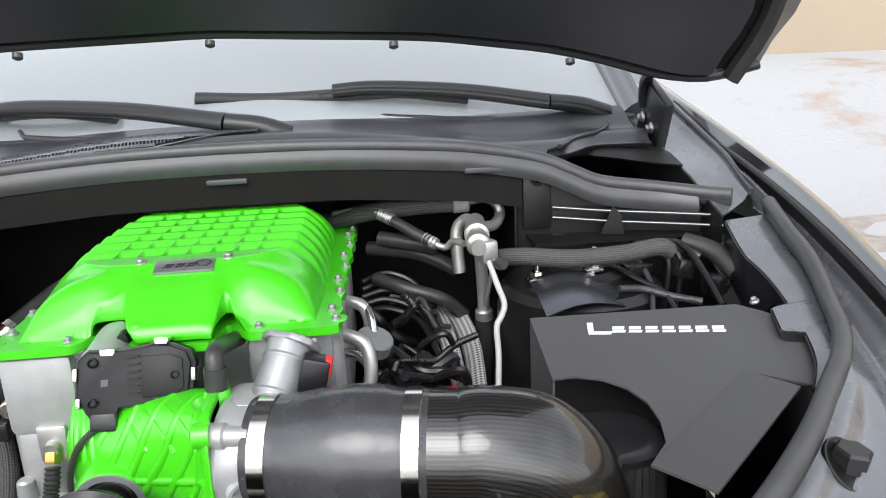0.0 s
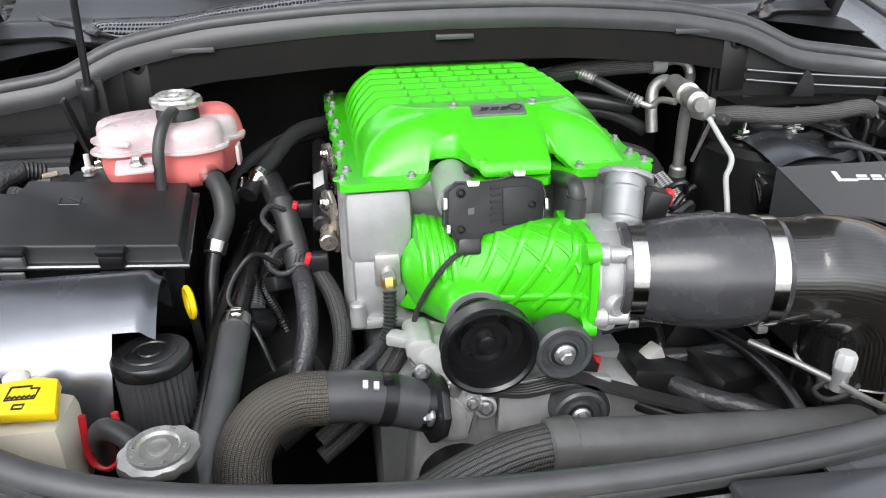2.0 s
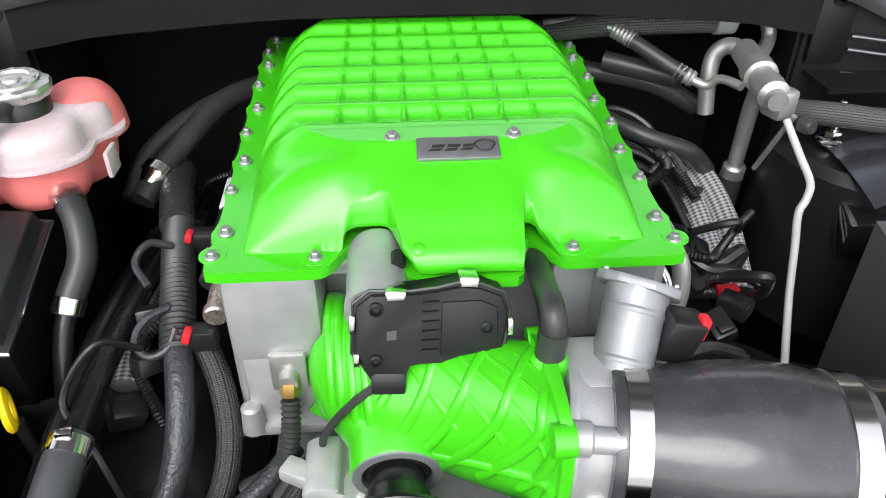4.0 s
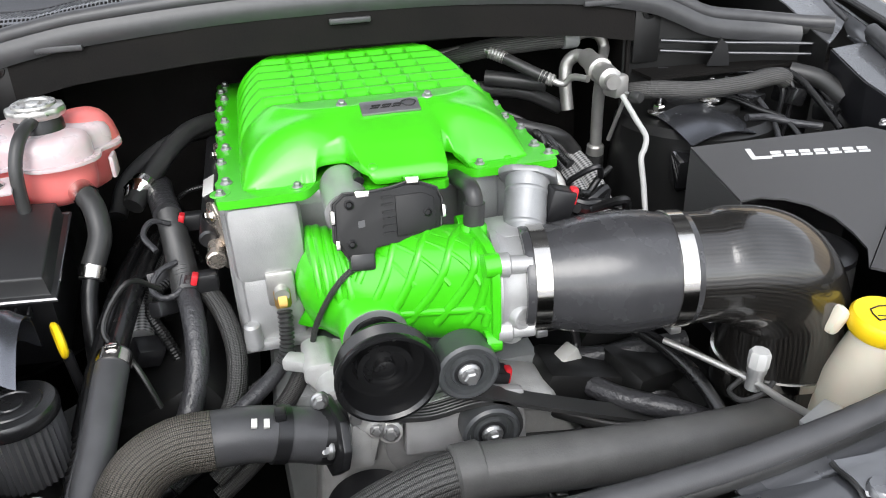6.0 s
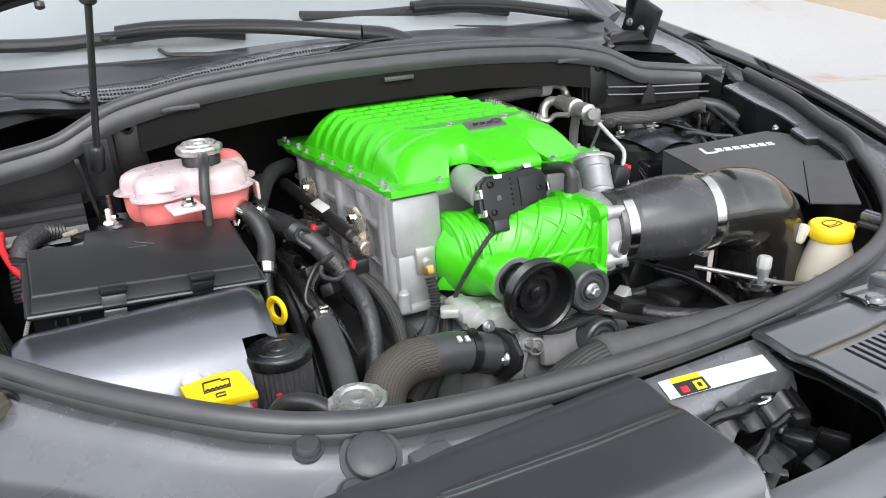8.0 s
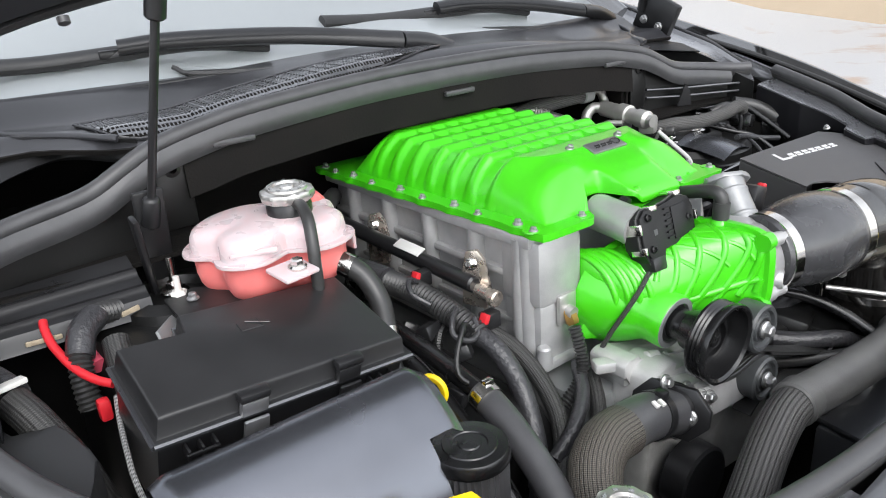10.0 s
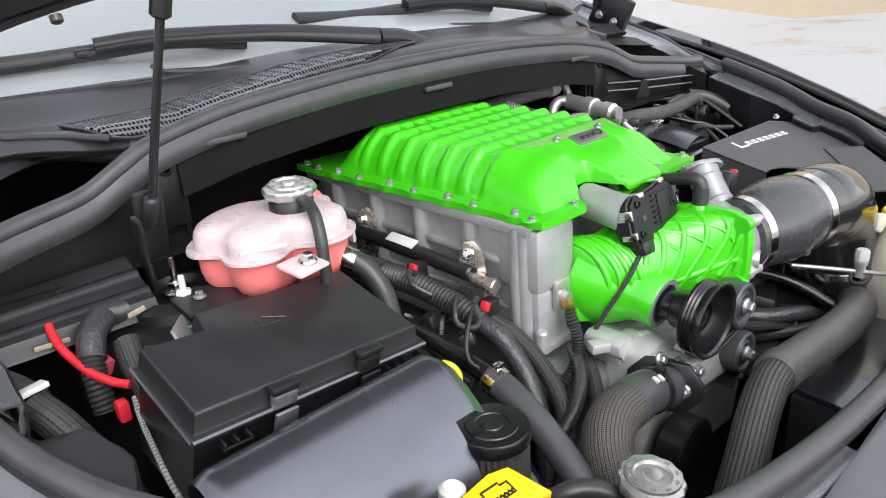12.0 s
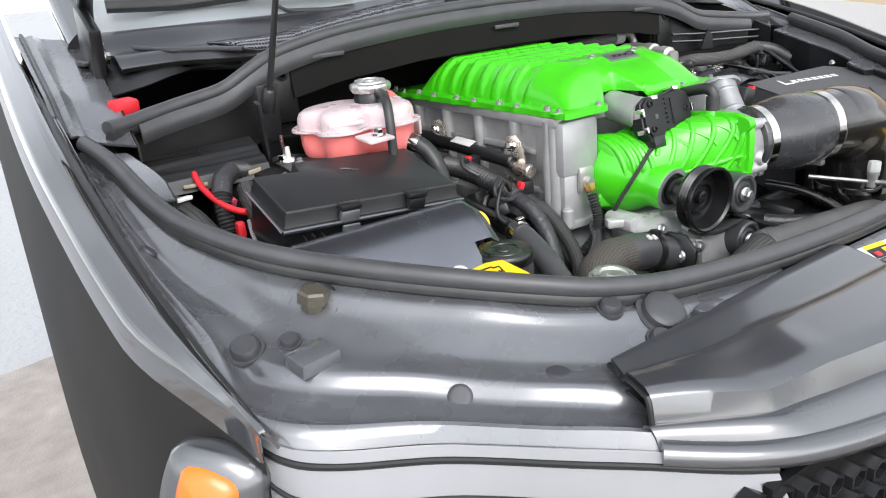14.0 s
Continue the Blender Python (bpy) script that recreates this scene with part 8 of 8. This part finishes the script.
for x, y in ((-0.731, -0.174), (0.715, -0.220)):
    z = ledge_z(1 if x > 0 else -1, x, y)
    hb = thing("hood_stop_bolt", (x, y, z), "worn hexagon adjuster bolt in a recess of the panel", "bolt", "hood stops")
    # disc laid on the panel, dark to stand for the shade of a hole
    bm = mesh()
    lathe(bm, (x, y, z), ledge_up(1 if x > 0 else -1, x, y), [(0.031, -0.003), (0.031, 0.0008), (0.029, 0.0016), (0.027, 0.0008), (0.010, 0.0004)], 36)
    part("recess_disc", bm, DEEP, hb, "dark disc painted as the shaded hole round the bolt")
    bm = mesh()
    lathe(bm, (x, y, z), (0.1, -0.1, 1), [(0.014, -0.004), (0.014, 0.004), (0.019, 0.005), (0.019, 0.018), (0.016, 0.021)], 6)
    part("head", bm, OLIVE if x < 0 else PLASTIC, hb)
for x, y, w, d in ((-0.770, -0.250, 0.050, 0.035), (-0.345, -0.425, 0.045, 0.025), (0.785, -0.285, 0.05, 0.03)):
    z = ledge_z(1 if x > 0 else -1, x, y)
    tb = thing("panel_block", (x, y, z), "small square rubber rest pad on the panel", "pad", "rest pads")
    bm = mesh()
    box(bm, (x, y, z + 0.007), (w, d, 0.018), 0.003, (8, 0, 12))
    part("pad", bm, GREY_METAL, tb)
br = thing("ribbed_bracket", (0.53, -0.37, 0.86), "dark ribbed steel bracket across the panel", "bracket")
bm = mesh()
box(bm, (0.557, -0.352, 0.878), (0.026, 0.150, 0.014), 0.004, (6, 0, 8))
box(bm, (0.557, -0.352, 0.8855), (0.010, 0.144, 0.004), 0.0015, (6, 0, 8))
part("bar", bm, GREY_METAL, br)
bm = mesh()
box(bm, (0.530, -0.352, 0.872), (0.02, 0.13, 0.008), 0.003, (6, 0, 8))
part("foot", bm, PLASTIC, br)

# grille and headlamp below the panel edge
gr = thing("front_grille", (XC, -0.68, 0.60), "black honeycomb mesh front grille", "grille")
bm = mesh()
s = 0.026
for row in range(9):
    for col in range(38):
        cx = -0.50 + col * s * 0.92 * 1.08 + (0.5 * s if row % 2 else 0)
        if abs(cx) > 0.50:
            continue
        cz = 0.755 - row * s * 0.78
        cy = -0.655 - 0.02 * row * 0.5 + 0.55 * max(0, abs(cx) - 0.25) ** 2 * 1.6
        o = [Vector((cx + 0.56 * s * math.cos(math.pi * k / 3 + math.pi / 6), cy, cz + 0.50 * s * math.sin(math.pi * k / 3 + math.pi / 6))) for k in range(6)]
        n = [Vector((cx + 0.40 * s * math.cos(math.pi * k / 3 + math.pi / 6), cy, cz + 0.36 * s * math.sin(math.pi * k / 3 + math.pi / 6))) for k in range(6)]
        back = Vector((0, 0.016, 0))
        rings(bm, [[q + back for q in o], o, n, [q + back for q in n]], False, False)
mesh_part = part("honeycomb", bm, PLASTIC, gr)
mesh_part["kind"] = "stuff"
bm = mesh()
box(bm, (XC, -0.60, 0.62), (1.0, 0.01, 0.30), 0)
part("backing", bm, DEEP, gr)
bm = mesh()
tube(bm, [half(EDGE_HALF, 1, 1 - 0.27 * k / 12) + Vector((0, -0.004, -0.022)) for k in range(12, -1, -1)] + [half(EDGE_HALF, -1, 1 - 0.27 * k / 12) + Vector((0, -0.004, -0.022)) for k in range(1, 13)], 0.014, 3, 10)
part("top_rail", bm, SATIN, gr, "satin black top rail")
bm = mesh()
def strip_at(u, v):
    x = -0.56 + 1.12 * u
    y0, z0 = lerp([(0.0, -0.612, 0.808), (0.22, -0.604, 0.810), (0.45, -0.566, 0.812), (0.60, -0.482, 0.815)], abs(x))
    y1, z1 = lerp([(0.0, -0.662, 0.782), (0.22, -0.648, 0.785), (0.45, -0.600, 0.792), (0.60, -0.500, 0.800)], abs(x))
    return (XC + x, y0 + (y1 - y0) * v, z0 + (z1 - z0) * v + 0.010 * math.sin(math.pi * v))
sheet(bm, lambda u, v: strip_at(u, 1 - v), 50, 8, 0.003)
part("front_strip", bm, SATIN, gr, "satin black strip above the grille")
bm = mesh()
for k, (dx, w) in enumerate(((0.0, 0.028), (0.034, 0.028))):
    box(bm, (0.365 + dx, -0.668 + 0.006 * k, 0.725), (w, 0.006, 0.012), 0.001, (0, -20, 6))
part("badge_bars", bm, CHROME, gr)
bm = mesh()
box(bm, (0.432, -0.655, 0.735), (0.026, 0.006, 0.014), 0.001, (0, -40, 6))
part("badge_accent", bm, RED, gr, "red accent bar")

loz = lambda a: 1.12 / (abs(math.cos(a - 0.5)) + abs(math.sin(a - 0.5))) ** 0.6
for side in (-1, 1):
    lamp = thing("headlamp", (XC + side * 0.70, -0.40, 0.70), "clear headlamp with an amber corner marker", "headlamp", "headlamps")
    def lens(u, v, s=side):
        q = half(EDGE_HALF, s, 0.475 + 0.305 * u)
        return (q.x - s * 0.004, q.y - 0.012 - 0.05 * math.sin(v * 1.5), q.z - 0.018 - 0.13 * v)
    bm = mesh()
    sheet(bm, lens if side == 1 else (lambda u, v, f=lens: f(1 - u, v)), 24, 10, 0.004)
    part("lens", bm, LENS, lamp, "pale clear lens")
    for v0, r, mat in ((0.10, 0.0035, DEEP), (0.36, 0.003, PLASTIC), (0.52, 0.004, DEEP)):
        bm = mesh()
        tube(bm, [Vector(lens(k / 16, v0)) + Vector((0, -0.001, 0)) for k in range(17)], r, 3, 8)
        part("lens_seam", bm, mat, lamp)
    bm = mesh()
    f2 = lambda u, v: Vector(lens(0.10 + 0.86 * u, 0.56 + 0.44 * v)) + Vector((0, -0.004, 0))
    sheet(bm, f2 if side == 1 else (lambda u, v, f=f2: f(1 - u, v)), 20, 6, 0.003)
    part("reflector", bm, IVORY, lamp, "warm cream reflector")
    for k in (0.36, 0.62):
        bm = mesh()
        tube(bm, [Vector(lens(k, v)) + Vector((0, -0.006, 0)) for v in (0.56, 0.8, 1.0)], 0.005, 3, 8)
        part("divider", bm, CAST_DARK, lamp)
    face = Matrix.Translation((XC + side * 0.924, -0.298, 0.782)) @ frame_z((side * 0.62, -0.75, 0.22))
    for nm, w, h, d, mat, lab in (("marker_surround", 0.058, 0.062, -0.004, SATIN, "smoky grey lens surround"), ("marker", 0.036, 0.046, 0.004, AMBER, "amber marker lens")):
        bm = mesh()
        rings(bm, [[face @ Vector((w * k * math.cos(a) * loz(a), h * k * math.sin(a) * loz(a), z + d)) for a in [2 * math.pi * j / 32 for j in range(32)]] for k, z in ((1.0, -0.02), (1.0, 0.0), (0.94, 0.006), (0.7, 0.012), (0.3, 0.015))])
        part(nm, bm, mat, lamp, lab)

# bumper skin below the lamps
bm = mesh()
def bumper(u, v):
    s = -1 if u < 0.5 else 1
    q = half(EDGE_HALF, s, 0.50 + 0.5 * (1 - abs(2 * u - 1)))
    return (q.x, q.y - 0.05 - 0.05 * v, 0.66 - 0.62 * v)
sheet(bm, bumper, 40, 8, 0.004)
part("bumper", bm, BODY, car, "glossy black bumper skin")

# wipers
def wiper(base_at, joint, kink, tip, label):
    w = thing("wiper", base_at, label, "wiper", "wipers")
    b0, j0, k0, t0 = Vector(base_at), Vector(joint), Vector(kink), Vector(tip)
    m2 = mesh()
    tube(m2, [b0, b0.lerp(j0, 0.45) + Vector((0, 0, 0.006)), j0], lambda q: 0.021 - 0.004 * q, 8, 12, flat=0.8)
    part("pivot_arm", m2, PLASTIC, w)
    m2 = mesh()
    tube(m2, [j0, j0.lerp(k0, 0.4) + Vector((0, 0.004, 0.012)), j0.lerp(k0, 0.8) + Vector((0, 0.002, 0.010)), k0], lambda q: 0.0185 - 0.003 * q, 8, 12, flat=0.7)
    part("arm", m2, PLASTIC, w)
    m2 = mesh()
    mid = k0 + Vector((0, 0.012, -0.010))
    half_way = (t0 - k0)
    tube(m2, [mid - half_way * 1.0 + Vector((0, 0.01, -0.02)), mid - half_way * 0.5, mid, mid + half_way * 0.5, t0], 0.015, 8, 10, flat=0.7)
    part("blade", m2, RUBBER, w)
    m2 = mesh()
    box(m2, mid, (0.06, 0.02, 0.016), 0.004)
    part("blade_clip", m2, PLASTIC, w)
    m2 = mesh()
    low = j0.lerp(k0, 0.55) + Vector((0, -0.030, -0.045))
    tube(m2, [low + (k0 - j0) * 0.30 + Vector((0, 0.015, 0.012)), low + (k0 - j0) * 0.24, low, low - (k0 - j0) * 0.22], lambda q: 0.004 + 0.004 * smooth(0.2, 0.4, q), 8, 8)
    part("washer_hose", m2, RUBBER, w)
wiper((0.112, 0.528, 1.176), (0.0, 0.528, 1.206), (-0.47, 0.668, 1.240), (-0.72, 0.72, 1.232), "black wiper arm lying across the pale windscreen")
wiper((0.750, 0.655, 1.172), (0.62, 0.635, 1.205), (0.19, 0.662, 1.246), (-0.08, 0.68, 1.243), "black wiper arm lying across the pale windscreen")
